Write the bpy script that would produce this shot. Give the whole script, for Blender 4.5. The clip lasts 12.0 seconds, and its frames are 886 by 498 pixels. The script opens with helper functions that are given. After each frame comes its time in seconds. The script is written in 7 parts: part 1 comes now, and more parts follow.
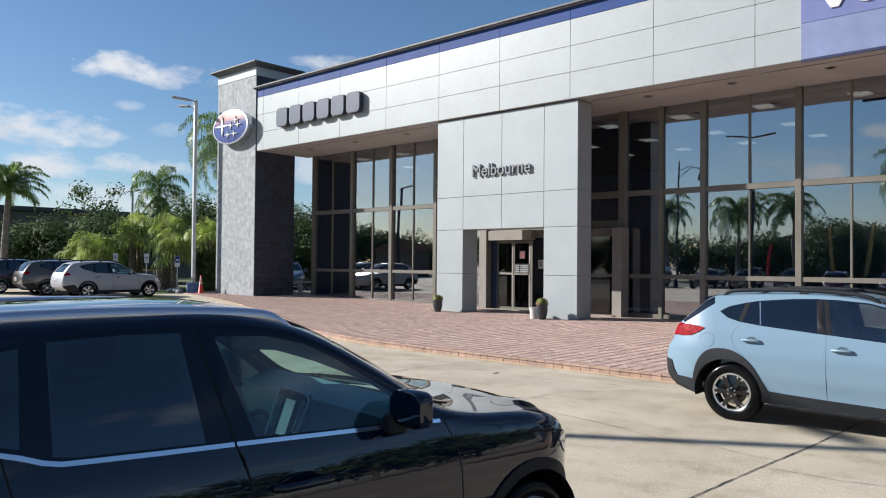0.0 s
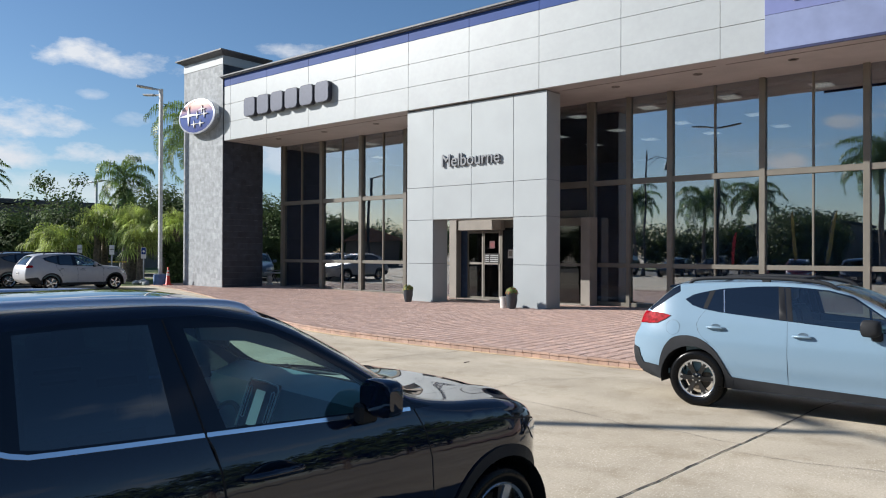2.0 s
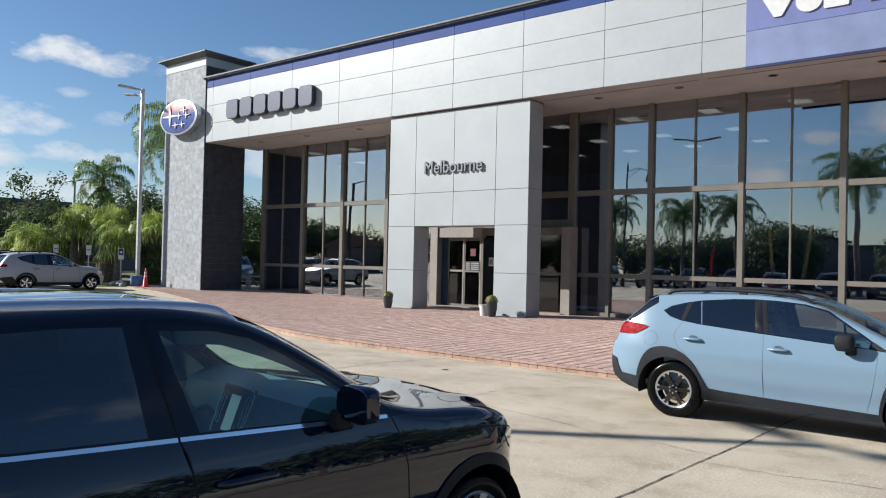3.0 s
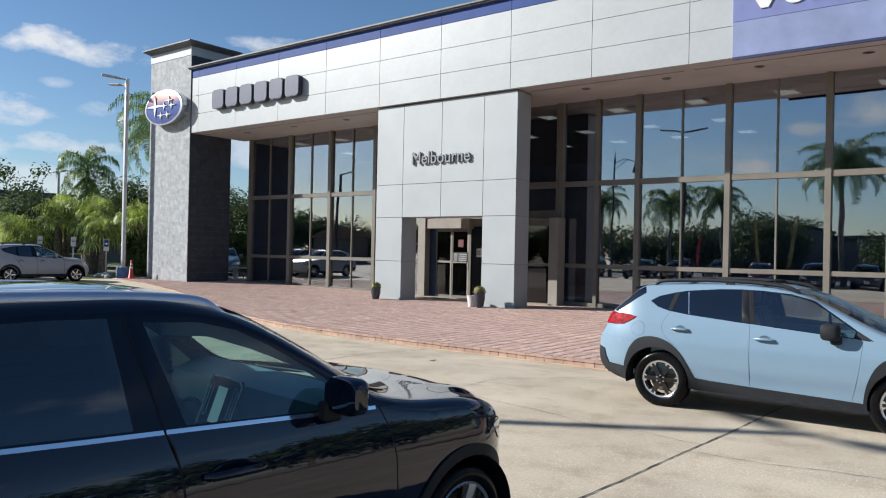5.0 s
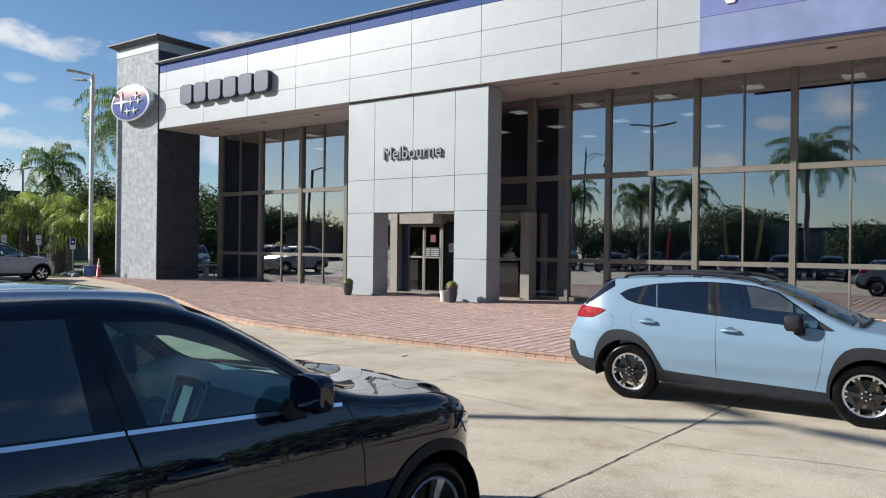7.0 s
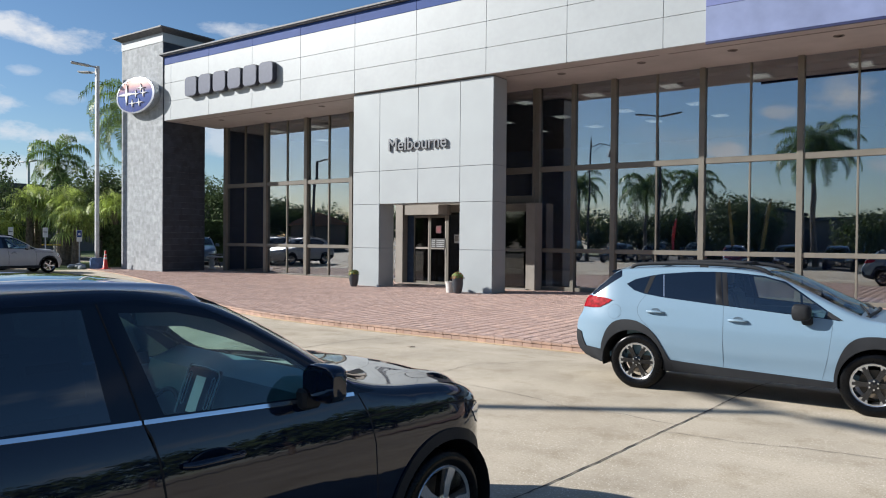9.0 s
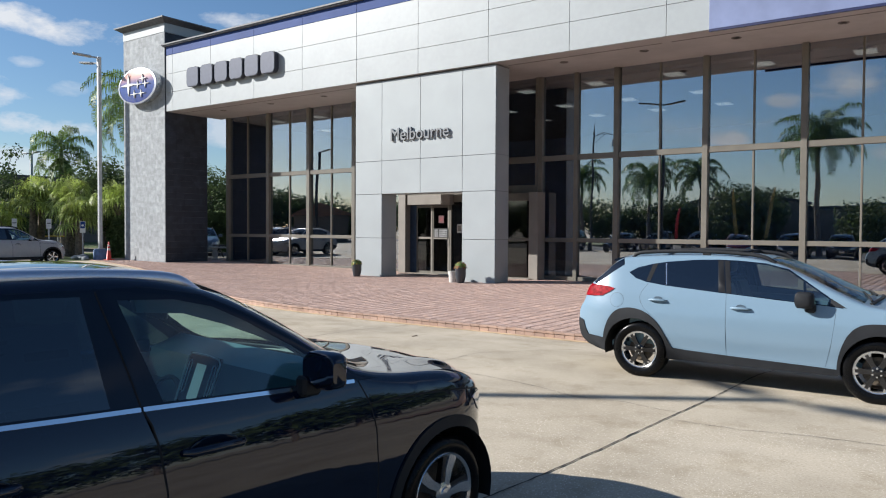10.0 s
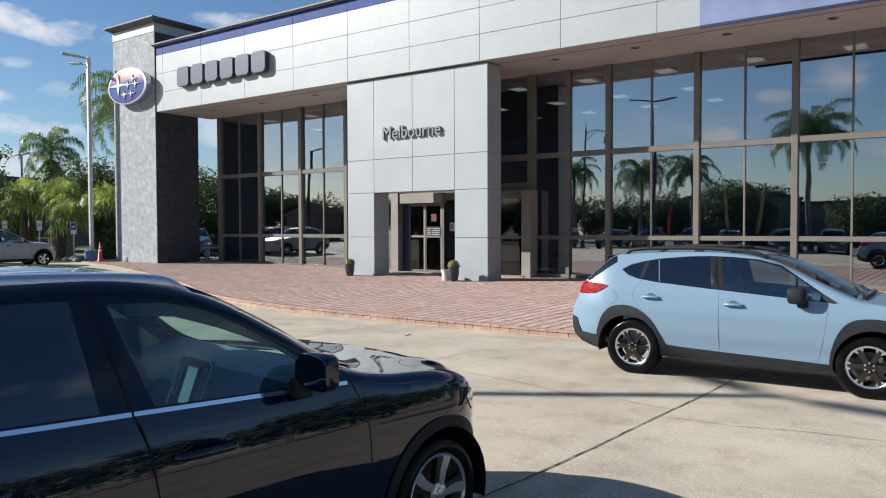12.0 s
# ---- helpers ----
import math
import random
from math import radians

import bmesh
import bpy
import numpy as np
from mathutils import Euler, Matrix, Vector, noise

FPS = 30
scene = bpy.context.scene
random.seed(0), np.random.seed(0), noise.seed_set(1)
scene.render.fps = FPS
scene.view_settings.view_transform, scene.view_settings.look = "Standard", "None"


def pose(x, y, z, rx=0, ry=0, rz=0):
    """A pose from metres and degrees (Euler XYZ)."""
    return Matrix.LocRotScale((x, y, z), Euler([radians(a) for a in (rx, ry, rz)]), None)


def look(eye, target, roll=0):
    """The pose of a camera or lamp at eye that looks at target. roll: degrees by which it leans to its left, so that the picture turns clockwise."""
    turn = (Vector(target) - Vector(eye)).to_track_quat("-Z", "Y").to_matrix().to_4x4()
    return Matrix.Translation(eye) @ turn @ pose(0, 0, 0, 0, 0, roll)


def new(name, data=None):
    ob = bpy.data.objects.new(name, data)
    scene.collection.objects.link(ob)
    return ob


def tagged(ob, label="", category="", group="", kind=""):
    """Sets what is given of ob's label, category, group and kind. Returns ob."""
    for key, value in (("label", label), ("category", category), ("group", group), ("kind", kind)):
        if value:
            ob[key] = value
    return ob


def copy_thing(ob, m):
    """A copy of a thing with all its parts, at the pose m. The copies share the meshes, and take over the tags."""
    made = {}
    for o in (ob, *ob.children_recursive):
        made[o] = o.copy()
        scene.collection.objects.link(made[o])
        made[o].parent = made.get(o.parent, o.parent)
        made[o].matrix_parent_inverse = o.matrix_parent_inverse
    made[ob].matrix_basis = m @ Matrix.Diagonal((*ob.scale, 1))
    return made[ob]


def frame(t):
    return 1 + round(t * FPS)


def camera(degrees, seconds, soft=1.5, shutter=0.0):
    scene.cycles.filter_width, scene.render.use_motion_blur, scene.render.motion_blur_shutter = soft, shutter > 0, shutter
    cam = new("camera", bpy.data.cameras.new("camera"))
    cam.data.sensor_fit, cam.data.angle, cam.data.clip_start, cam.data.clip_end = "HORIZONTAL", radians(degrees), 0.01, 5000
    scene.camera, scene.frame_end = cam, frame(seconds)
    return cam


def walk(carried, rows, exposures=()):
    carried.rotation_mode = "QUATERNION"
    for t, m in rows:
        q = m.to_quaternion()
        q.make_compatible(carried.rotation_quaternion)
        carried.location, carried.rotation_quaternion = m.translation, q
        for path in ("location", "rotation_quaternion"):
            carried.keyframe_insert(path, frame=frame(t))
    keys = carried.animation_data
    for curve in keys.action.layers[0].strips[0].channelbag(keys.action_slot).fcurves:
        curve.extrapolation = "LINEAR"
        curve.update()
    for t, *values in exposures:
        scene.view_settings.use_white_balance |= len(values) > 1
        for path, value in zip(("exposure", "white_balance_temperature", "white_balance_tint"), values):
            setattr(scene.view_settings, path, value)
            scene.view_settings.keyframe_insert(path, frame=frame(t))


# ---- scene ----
cam = camera(61.2, 12.0, soft=1.1)
PATH = [
    (0, (-0.018, -0.304, 1.908), (-1.369, 1.171, 1.946), 0.5),
    (0.5, (0.014, -0.35, 1.913), (-1.311, 1.147, 1.973), 0.8),
    (1, (0.032, -0.348, 1.92), (-1.256, 1.181, 1.975), 0.5),
    (1.5, (0.015, -0.375, 1.918), (-1.262, 1.164, 1.94), 0.3),
    (2, (0.008, -0.324, 1.908), (-1.283, 1.203, 1.92), 0.2),
    (2.5, (0.01, -0.334, 1.916), (-1.272, 1.2, 1.936), 0.8),
    (3, (0.007, -0.317, 1.91), (-1.245, 1.242, 1.941), 1.3),
    (3.5, (0.001, -0.309, 1.912), (-1.224, 1.271, 1.944), 1.5),
    (5.5, (-0.017, -0.288, 1.898), (-1.244, 1.292, 1.901), 1.1),
    (6, (-0.022, -0.254, 1.89), (-1.239, 1.333, 1.896), 0.7),
    (6.5, (0.002, -0.276, 1.896), (-1.185, 1.334, 1.905), 0.9),
    (7, (0.021, -0.275, 1.91), (-1.148, 1.348, 1.906), 0.7),
    (9, (0.006, -0.308, 1.907), (-1.173, 1.308, 1.879), 0.5),
    (9.5, (0.025, -0.312, 1.9), (-1.16, 1.298, 1.867), 0.8),
    (10, (0.01, -0.285, 1.888), (-1.175, 1.325, 1.834), 0.3),
    (10.5, (-0.003, -0.271, 1.891), (-1.179, 1.345, 1.824), -0.2),
    (11, (-0.008, -0.279, 1.895), (-1.188, 1.335, 1.831), -0.0),
    (11.5, (-0.002, -0.278, 1.9), (-1.177, 1.34, 1.841), -0.1),
    (12, (0.001, -0.266, 1.897), (-1.169, 1.355, 1.838), -0.2),
]
walk(cam, [(r[0], look(*r[1:])) for r in PATH])

# ---- light ----
SUN_UP = 27.5
SUN = Vector((-0.839, -0.545, 0.0)).normalized() * math.cos(radians(SUN_UP)) + Vector((0, 0, math.sin(radians(SUN_UP))))


def make_world():
    w = bpy.data.worlds.new("sky")
    scene.world = w
    w.use_nodes = True
    nt = w.node_tree
    nt.nodes.clear()
    N, L = nt.nodes.new, nt.links.new
    out, bg = N("ShaderNodeOutputWorld"), N("ShaderNodeBackground")
    sky = N("ShaderNodeTexSky")
    sky.sky_type, sky.sun_disc = "NISHITA", False
    sky.sun_elevation, sky.sun_rotation = radians(SUN_UP), math.atan2(SUN.x, SUN.y)
    sky.air_density, sky.dust_density, sky.ozone_density = 1.0, 0.35, 4.6
    tc, sep = N("ShaderNodeTexCoord"), N("ShaderNodeSeparateXYZ")
    L(tc.outputs["Generated"], sep.inputs[0])

    def m(op, a, b=None, clamp=False):
        n = N("ShaderNodeMath")
        n.operation, n.use_clamp = op, clamp
        for i, v in enumerate((a, b)):
            if v is None:
                continue
            if isinstance(v, (int, float)):
                n.inputs[i].default_value = v
            else:
                L(v, n.inputs[i])
        return n.outputs[0]
    zz = m("ADD", m("MAXIMUM", sep.outputs[2], 0.0), 0.16)
    comb = N("ShaderNodeCombineXYZ")
    L(m("DIVIDE", sep.outputs[0], zz), comb.inputs[0])
    L(m("DIVIDE", sep.outputs[1], zz), comb.inputs[1])
    comb.inputs[2].default_value = CLOUD_SEED
    no = N("ShaderNodeTexNoise")
    no.inputs["Scale"].default_value, no.inputs["Detail"].default_value = 1.0, 7.0
    no.inputs["Roughness"].default_value = 0.6
    L(comb.outputs[0], no.inputs["Vector"])
    ramp = N("ShaderNodeValToRGB")
    ramp.color_ramp.elements[0].position, ramp.color_ramp.elements[1].position = 0.53, 0.65
    L(no.outputs[0], ramp.inputs[0])
    # clouds thin out towards the zenith
    low = m("SUBTRACT", 1.0, m("MULTIPLY", m("SUBTRACT", sep.outputs[2], 0.45), 3.0), True)
    east = m("MULTIPLY", m("ADD", sep.outputs[0], 0.45), 3.0, True)
    fac = m("MULTIPLY", m("MULTIPLY", ramp.outputs[0], east), m("MULTIPLY", low, 0.7))
    # banks of cloud low in the west: azimuth to the left of +y, elevation, half widths, in degrees
    az = m("MULTIPLY", m("ARCTAN2", m("MULTIPLY", sep.outputs[0], -1.0), sep.outputs[1]), 57.2958)
    el = m("MULTIPLY", m("ARCSINE", sep.outputs[2]), 57.2958)
    puff = N("ShaderNodeTexNoise")
    puff.inputs["Scale"].default_value, puff.inputs["Detail"].default_value, puff.inputs["Roughness"].default_value = 17.0, 8.0, 0.60
    squash = N("ShaderNodeMapping")
    squash.inputs["Scale"].default_value = (1.0, 1.0, 2.2)
    L(tc.outputs["Generated"], squash.inputs["Vector"])
    L(squash.outputs[0], puff.inputs["Vector"])
    for ca, ce, wa, we, amt in BANKS:
        da = m("DIVIDE", m("SUBTRACT", az, ca), wa)
        de = m("DIVIDE", m("SUBTRACT", el, ce), we)
        r2 = m("ADD", m("MULTIPLY", da, da), m("MULTIPLY", de, de))
        v = m("ADD", m("SUBTRACT", 0.66, r2), m("MULTIPLY", m("SUBTRACT", puff.outputs[0], 0.5), 2.9))
        fac = m("MAXIMUM", fac, m("MULTIPLY", m("MULTIPLY", v, 1.25, True), amt))
    # cloud undersides are greyer
    no2 = N("ShaderNodeTexNoise")
    no2.inputs["Scale"].default_value = 2.2
    L(comb.outputs[0], no2.inputs["Vector"])
    shade = N("ShaderNodeMixRGB")
    shade.inputs[1].default_value, shade.inputs[2].default_value = (4.8, 5.3, 6.2, 1), (9.0, 9.1, 9.2, 1)
    L(no2.outputs[0], shade.inputs[0])
    mix = N("ShaderNodeMixRGB")
    L(fac, mix.inputs[0])
    deep = N("ShaderNodeHueSaturation")
    deep.inputs["Saturation"].default_value = 1.05
    L(sky.outputs[0], deep.inputs["Color"])
    L(deep.outputs[0], mix.inputs[1])
    L(shade.outputs[0], mix.inputs[2])
    L(mix.outputs[0], bg.inputs[0])
    bg.inputs[1].default_value = 0.065
    L(bg.outputs[0], out.inputs[0])


CLOUD_SEED = 3.0
BANKS = [(64.2, 13.4, 6.6, 1.25, 0.95), (70.6, 8.9, 5.6, 1.75, 0.95), (70.0, 6.5, 3.4, 1.2, 0.95), (65.0, 6.7, 4.6, 1.05, 0.9), (50.2, 14.8, 4.6, 0.85, 0.75), (66.0, 4.2, 12.0, 1.5, 0.5),
         (65.3, 10.9, 1.3, 0.5, 0.45), (62.9, 9.3, 1.6, 0.7, 0.4), (84.0, 8.0, 8.0, 2.5, 0.8), (171.9, 9.8, 3.2, 1.9, 0.95), (168.2, 9.0, 1.6, 0.7, 0.7), (164.2, 6.4, 2.6, 0.9, 0.95), (174.5, 5.0, 3.0, 0.9, 0.6), (53.0, 7.5, 3.5, 2.4, 0.6)]
make_world()
sun = new("sun", bpy.data.lights.new("sun", "SUN"))
sun.data.energy, sun.data.angle, sun.data.color = 5.0, radians(0.55), (1.0, 0.975, 0.94)
sun.matrix_world = look(SUN * 60, (0, 0, 0))
scene.view_settings.exposure = 0.78


# ---- materials ----
def mat(name, col, rough=0.6, metal=0.0, var=0.12, scale=6.0, fine=80.0, bump=0.0, coat=0.0, spec=0.5, rand=0.0, col2=None, island=False, tint=None):
    """A surface: base colour with broad stains and fine grain, roughness varied, fine relief."""
    k = bpy.data.materials.new(name)
    k.use_nodes = True
    nt = k.node_tree
    b = nt.nodes["Principled BSDF"]
    N, L = nt.nodes.new, nt.links.new
    tc = N("ShaderNodeTexCoord")
    n1, n2 = N("ShaderNodeTexNoise"), N("ShaderNodeTexNoise")
    n1.inputs["Scale"].default_value, n1.inputs["Detail"].default_value = scale, 5
    n2.inputs["Scale"].default_value, n2.inputs["Detail"].default_value = fine, 3
    geo = N("ShaderNodeNewGeometry")
    L(geo.outputs["Position"], n1.inputs["Vector"])
    L(geo.outputs["Position"], n2.inputs["Vector"])
    mx = N("ShaderNodeMixRGB")
    c2 = col2 or tuple(c * (1 - 2.2 * var) for c in col)
    c1 = col if col2 else tuple(min(1, c * (1 + 1.2 * var)) for c in col)
    mx.inputs[1].default_value, mx.inputs[2].default_value = (*c1, 1), (*c2, 1)
    r1 = N("ShaderNodeMapRange")
    r1.inputs[1].default_value, r1.inputs[2].default_value = 0.3, 0.7
    L(n1.outputs[0], r1.inputs[0])
    L(r1.outputs[0], mx.inputs[0])
    hs = N("ShaderNodeHueSaturation")
    L(mx.outputs[0], hs.inputs["Color"])
    r2 = N("ShaderNodeMapRange")
    r2.inputs[1].default_value, r2.inputs[2].default_value = 0.3, 0.7
    r2.inputs[3].default_value, r2.inputs[4].default_value = 1 - var, 1 + var
    L(n2.outputs[0], r2.inputs[0])
    val = r2.outputs[0]
    if rand:
        src = geo.outputs["Random Per Island"] if island else N("ShaderNodeObjectInfo").outputs["Random"]
        r3 = N("ShaderNodeMapRange")
        r3.inputs[3].default_value, r3.inputs[4].default_value = 1 - rand, 1 + rand
        L(src, r3.inputs[0])
        mu = N("ShaderNodeMath")
        mu.operation = "MULTIPLY"
        L(val, mu.inputs[0])
        L(r3.outputs[0], mu.inputs[1])
        val = mu.outputs[0]
    if tint:
        # single pieces of another firing
        k7, fr, mt = N("ShaderNodeMath"), N("ShaderNodeMath"), N("ShaderNodeMixRGB")
        k7.operation, fr.operation = "MULTIPLY", "FRACT"
        k7.inputs[1].default_value = 7.31
        L(src, k7.inputs[0])
        L(k7.outputs[0], fr.inputs[0])
        L(fr.outputs[0], mt.inputs[0])
        L(mx.outputs[0], mt.inputs[1])
        mt.inputs[2].default_value = (*tint, 1)
        L(mt.outputs[0], hs.inputs["Color"])
    L(val, hs.inputs["Value"])
    L(hs.outputs[0], b.inputs["Base Color"])
    r4 = N("ShaderNodeMapRange")
    r4.inputs[3].default_value, r4.inputs[4].default_value = max(0, rough - 0.4 * var), min(1, rough + 0.4 * var)
    L(n1.outputs[0], r4.inputs[0])
    L(r4.outputs[0], b.inputs["Roughness"])
    b.inputs["Metallic"].default_value = metal
    b.inputs["Specular IOR Level"].default_value = spec
    b.inputs["Coat Weight"].default_value = coat
    b.inputs["Coat Roughness"].default_value = 0.03
    if bump:
        bp = N("ShaderNodeBump")
        bp.inputs["Strength"].default_value, bp.inputs["Distance"].default_value = 0.6, bump
        L(n2.outputs[0], bp.inputs["Height"])
        L(bp.outputs[0], b.inputs["Normal"])
    return k


def glass_mat(name, tint, gloss, rough=0.0, wave=0.0, sheen=(1.0, 0.99, 0.97)):
    """Tinted pane: lets tinted light through and mirrors the surroundings, more so at a slant."""
    k = bpy.data.materials.new(name)
    k.use_nodes = True
    nt = k.node_tree
    nt.nodes.clear()
    N, L = nt.nodes.new, nt.links.new
    out, tr, gl, mx = N("ShaderNodeOutputMaterial"), N("ShaderNodeBsdfTransparent"), N("ShaderNodeBsdfGlossy"), N("ShaderNodeMixShader")
    tr.inputs[0].default_value = (*tint, 1)
    gl.inputs["Color"].default_value, gl.inputs["Roughness"].default_value = (*sheen, 1), rough
    fr, pw = N("ShaderNodeLayerWeight"), N("ShaderNodeMath")
    fr.inputs["Blend"].default_value = 0.5
    pw.operation = "POWER"
    pw.inputs[1].default_value = 5.0
    L(fr.outputs["Facing"], pw.inputs[0])
    ad = N("ShaderNodeMath")
    ad.operation, ad.use_clamp = "ADD", True
    ad.inputs[1].default_value = gloss + 0.04
    L(pw.outputs[0], ad.inputs[0])
    L(ad.outputs[0], mx.inputs[0])
    L(tr.outputs[0], mx.inputs[1])
    L(gl.outputs[0], mx.inputs[2])
    if wave:
        no, bp, geo = N("ShaderNodeTexNoise"), N("ShaderNodeBump"), N("ShaderNodeNewGeometry")
        no.inputs["Scale"].default_value, no.inputs["Detail"].default_value = 0.55, 1
        L(geo.outputs["Position"], no.inputs["Vector"])
        bp.inputs["Distance"].default_value, bp.inputs["Strength"].default_value = wave, 1.0
        L(no.outputs[0], bp.inputs["Height"])
        L(bp.outputs[0], gl.inputs["Normal"])
        L(bp.outputs[0], fr.inputs["Normal"])
    L(mx.outputs[0], out.inputs[0])
    return k


def glow(name, col, strength):
    k = bpy.data.materials.new(name)
    k.use_nodes = True
    b = k.node_tree.nodes["Principled BSDF"]
    b.inputs["Base Color"].default_value = (*col, 1)
    b.inputs["Emission Color"].default_value = (*col, 1)
    b.inputs["Emission Strength"].default_value = strength
    return k


M = {}
M["white_panel"] = mat("white_panel", (0.316, 0.340, 0.346), 0.42, var=0.025, scale=0.8, fine=6)
M["grey_panel"] = mat("grey_panel", (0.300, 0.329, 0.338), 0.5, var=0.03, scale=0.9, fine=300, bump=0.0006)
M["blue_band"] = mat("blue_band", (0.022, 0.054, 0.194), 0.55, var=0.06, scale=0.8, spec=0.12)
M["sign_blue"] = mat("sign_blue", (0.137, 0.162, 0.331), 0.4, var=0.06, scale=0.7, fine=3)
M["sign_faded"] = mat("sign_faded", (0.169, 0.205, 0.338), 0.45, var=0.06, scale=0.9, fine=3)
M["navy"] = mat("navy", (0.0086, 0.0130, 0.061), 0.5)
M["joint"] = mat("joint", (0.144, 0.148, 0.151), 0.8)
M["cap"] = mat("cap", (0.105, 0.108, 0.118), 0.5, spec=0.3)
M["soffit_trim"] = mat("soffit_trim", (0.20, 0.185, 0.175), 0.7)
M["soffit"] = mat("soffit", (0.39, 0.375, 0.365), 0.7, var=0.05, scale=1.0)
M["stone"] = mat("stone", (0.277, 0.295, 0.306), 0.8, var=0.10, scale=4, fine=40, bump=0.003, rand=0.12)
M["stone_rest"] = mat("stone_rest", (0.277, 0.295, 0.306), 0.8, var=0.10, scale=4, fine=40, bump=0.003, rand=0.12, island=True)
M["grout"] = mat("grout", (0.274, 0.288, 0.295), 0.9)
M["bronze"] = mat("bronze", (0.150, 0.140, 0.118), 0.42, metal=0.0, var=0.06, scale=2, spec=0.3)
M["beige"] = mat("beige", (0.221, 0.200, 0.174), 0.6, var=0.06, scale=2)
M["glass"] = glass_mat("glass", (0.52, 0.64, 0.78), 0.27, wave=0.004, sheen=(0.97, 0.945, 0.91))
M["door_glass"] = glass_mat("door_glass", (0.22, 0.23, 0.25), 0.015)
# the dim, bluish gloom inside the showroom is put into these colours
M["room_gloom"] = mat("room_gloom", (0.028, 0.055, 0.105), 0.8)
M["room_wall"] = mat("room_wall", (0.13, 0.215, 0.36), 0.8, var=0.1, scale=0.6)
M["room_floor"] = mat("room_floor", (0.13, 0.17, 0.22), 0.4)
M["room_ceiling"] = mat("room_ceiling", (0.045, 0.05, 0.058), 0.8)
M["panel_light"] = glow("panel_light", (1.0, 0.74, 0.48), 0.48)
M["paver"] = mat("paver", (0.479, 0.322, 0.257), 0.85, var=0.12, scale=1.2, fine=70, bump=0.002, rand=0.14, tint=(0.425, 0.305, 0.264))
M["paver_rest"] = mat("paver_rest", (0.479, 0.322, 0.257), 0.85, var=0.12, scale=1.2, fine=70, bump=0.002, rand=0.14, island=True, tint=(0.425, 0.305, 0.264))
M["kerb_brick"] = mat("kerb_brick", (0.371, 0.241, 0.178), 0.85, var=0.16, scale=3, fine=60, bump=0.004, rand=0.12, tint=(0.329, 0.227, 0.182))
M["kerb_sand"] = mat("kerb_sand", (0.434, 0.322, 0.203), 0.95, var=0.12, scale=2, fine=50)
M["sand"] = mat("sand", (0.33, 0.225, 0.18), 0.95, var=0.1, scale=3)
M["crack"] = mat("crack", (0.045, 0.042, 0.038), 0.95)
M["seam"] = mat("seam", (0.194, 0.169, 0.137), 0.95, var=0.3, scale=5)
M["grass"] = mat("grass", (0.086, 0.122, 0.029), 0.9, var=0.25, scale=1.5, fine=30)
M["asphalt"] = mat("asphalt", (0.072, 0.072, 0.072), 0.9, var=0.1, scale=0.5)
M["bark"] = mat("bark", (0.144, 0.112, 0.086), 0.9, var=0.25, scale=8, fine=40, bump=0.01)
M["palm_trunk"] = mat("palm_trunk", (0.187, 0.162, 0.137), 0.9, var=0.2, scale=5, fine=30, bump=0.01)
M["frond"] = mat("frond", (0.141, 0.220, 0.062), 0.5, var=0.3, scale=1.2, fine=20, rand=0.25, island=True)
M["frond_yellow"] = mat("frond_yellow", (0.323, 0.399, 0.093), 0.5, var=0.3, scale=1.0, fine=20, rand=0.25, island=True)
M["leaf"] = mat("leaf", (0.088, 0.128, 0.048), 0.75, spec=0.2, var=0.3, scale=0.8, fine=20, rand=0.35, island=True)
M["galv"] = mat("galv", (0.42, 0.43, 0.44), 0.45, metal=0.5, var=0.08)
M["dark_metal"] = mat("dark_metal", (0.03, 0.03, 0.035), 0.5, metal=0.3)
M["blue_paint"] = mat("blue_paint", (0.072, 0.137, 0.274), 0.6, var=0.15, scale=5)
M["orange"] = mat("orange", (0.547, 0.029, 0.0158), 0.45, var=0.06)
M["white"] = mat("white", (0.562, 0.562, 0.547), 0.5, var=0.04)
M["sign_face"] = mat("sign_face", (0.061, 0.073, 0.114), 0.45, var=0.05, spec=0.3)
M["sign_side"] = mat("sign_side", (0.043, 0.048, 0.065), 0.45, var=0.05, spec=0.3)
M["letter"] = mat("letter", (0.205, 0.216, 0.230), 0.5, spec=0.3)
M["rail_satin"] = mat("rail_satin", (0.62, 0.66, 0.74), 0.34, metal=0.7, var=0.03)
M["rim_dull"] = mat("rim_dull", (0.42, 0.44, 0.50), 0.4, metal=0.4, var=0.04)
M["silver"] = mat("silver", (0.66, 0.68, 0.70), 0.16, metal=0.9, var=0.04)


def emblem_mat():
    """Deep blue enamel that turns to peach towards the upper edge."""
    k = mat("oval_blue", (0.018, 0.045, 0.22), 0.3, var=0.05, coat=0.25)
    nt = k.node_tree
    b = nt.nodes["Principled BSDF"]
    N, L = nt.nodes.new, nt.links.new
    tc, sep, rp, mx = N("ShaderNodeTexCoord"), N("ShaderNodeSeparateXYZ"), N("ShaderNodeMapRange"), N("ShaderNodeMixRGB")
    L(tc.outputs["Object"], sep.inputs[0])
    L(sep.outputs[2], rp.inputs[0])
    rp.inputs[1].default_value, rp.inputs[2].default_value = 0.10, 0.50
    L(rp.outputs[0], mx.inputs[0])
    L(b.inputs["Base Color"].links[0].from_socket, mx.inputs[1])
    mx.inputs[2].default_value = (0.42, 0.18, 0.13, 1)
    L(mx.outputs[0], b.inputs["Base Color"])
    return k


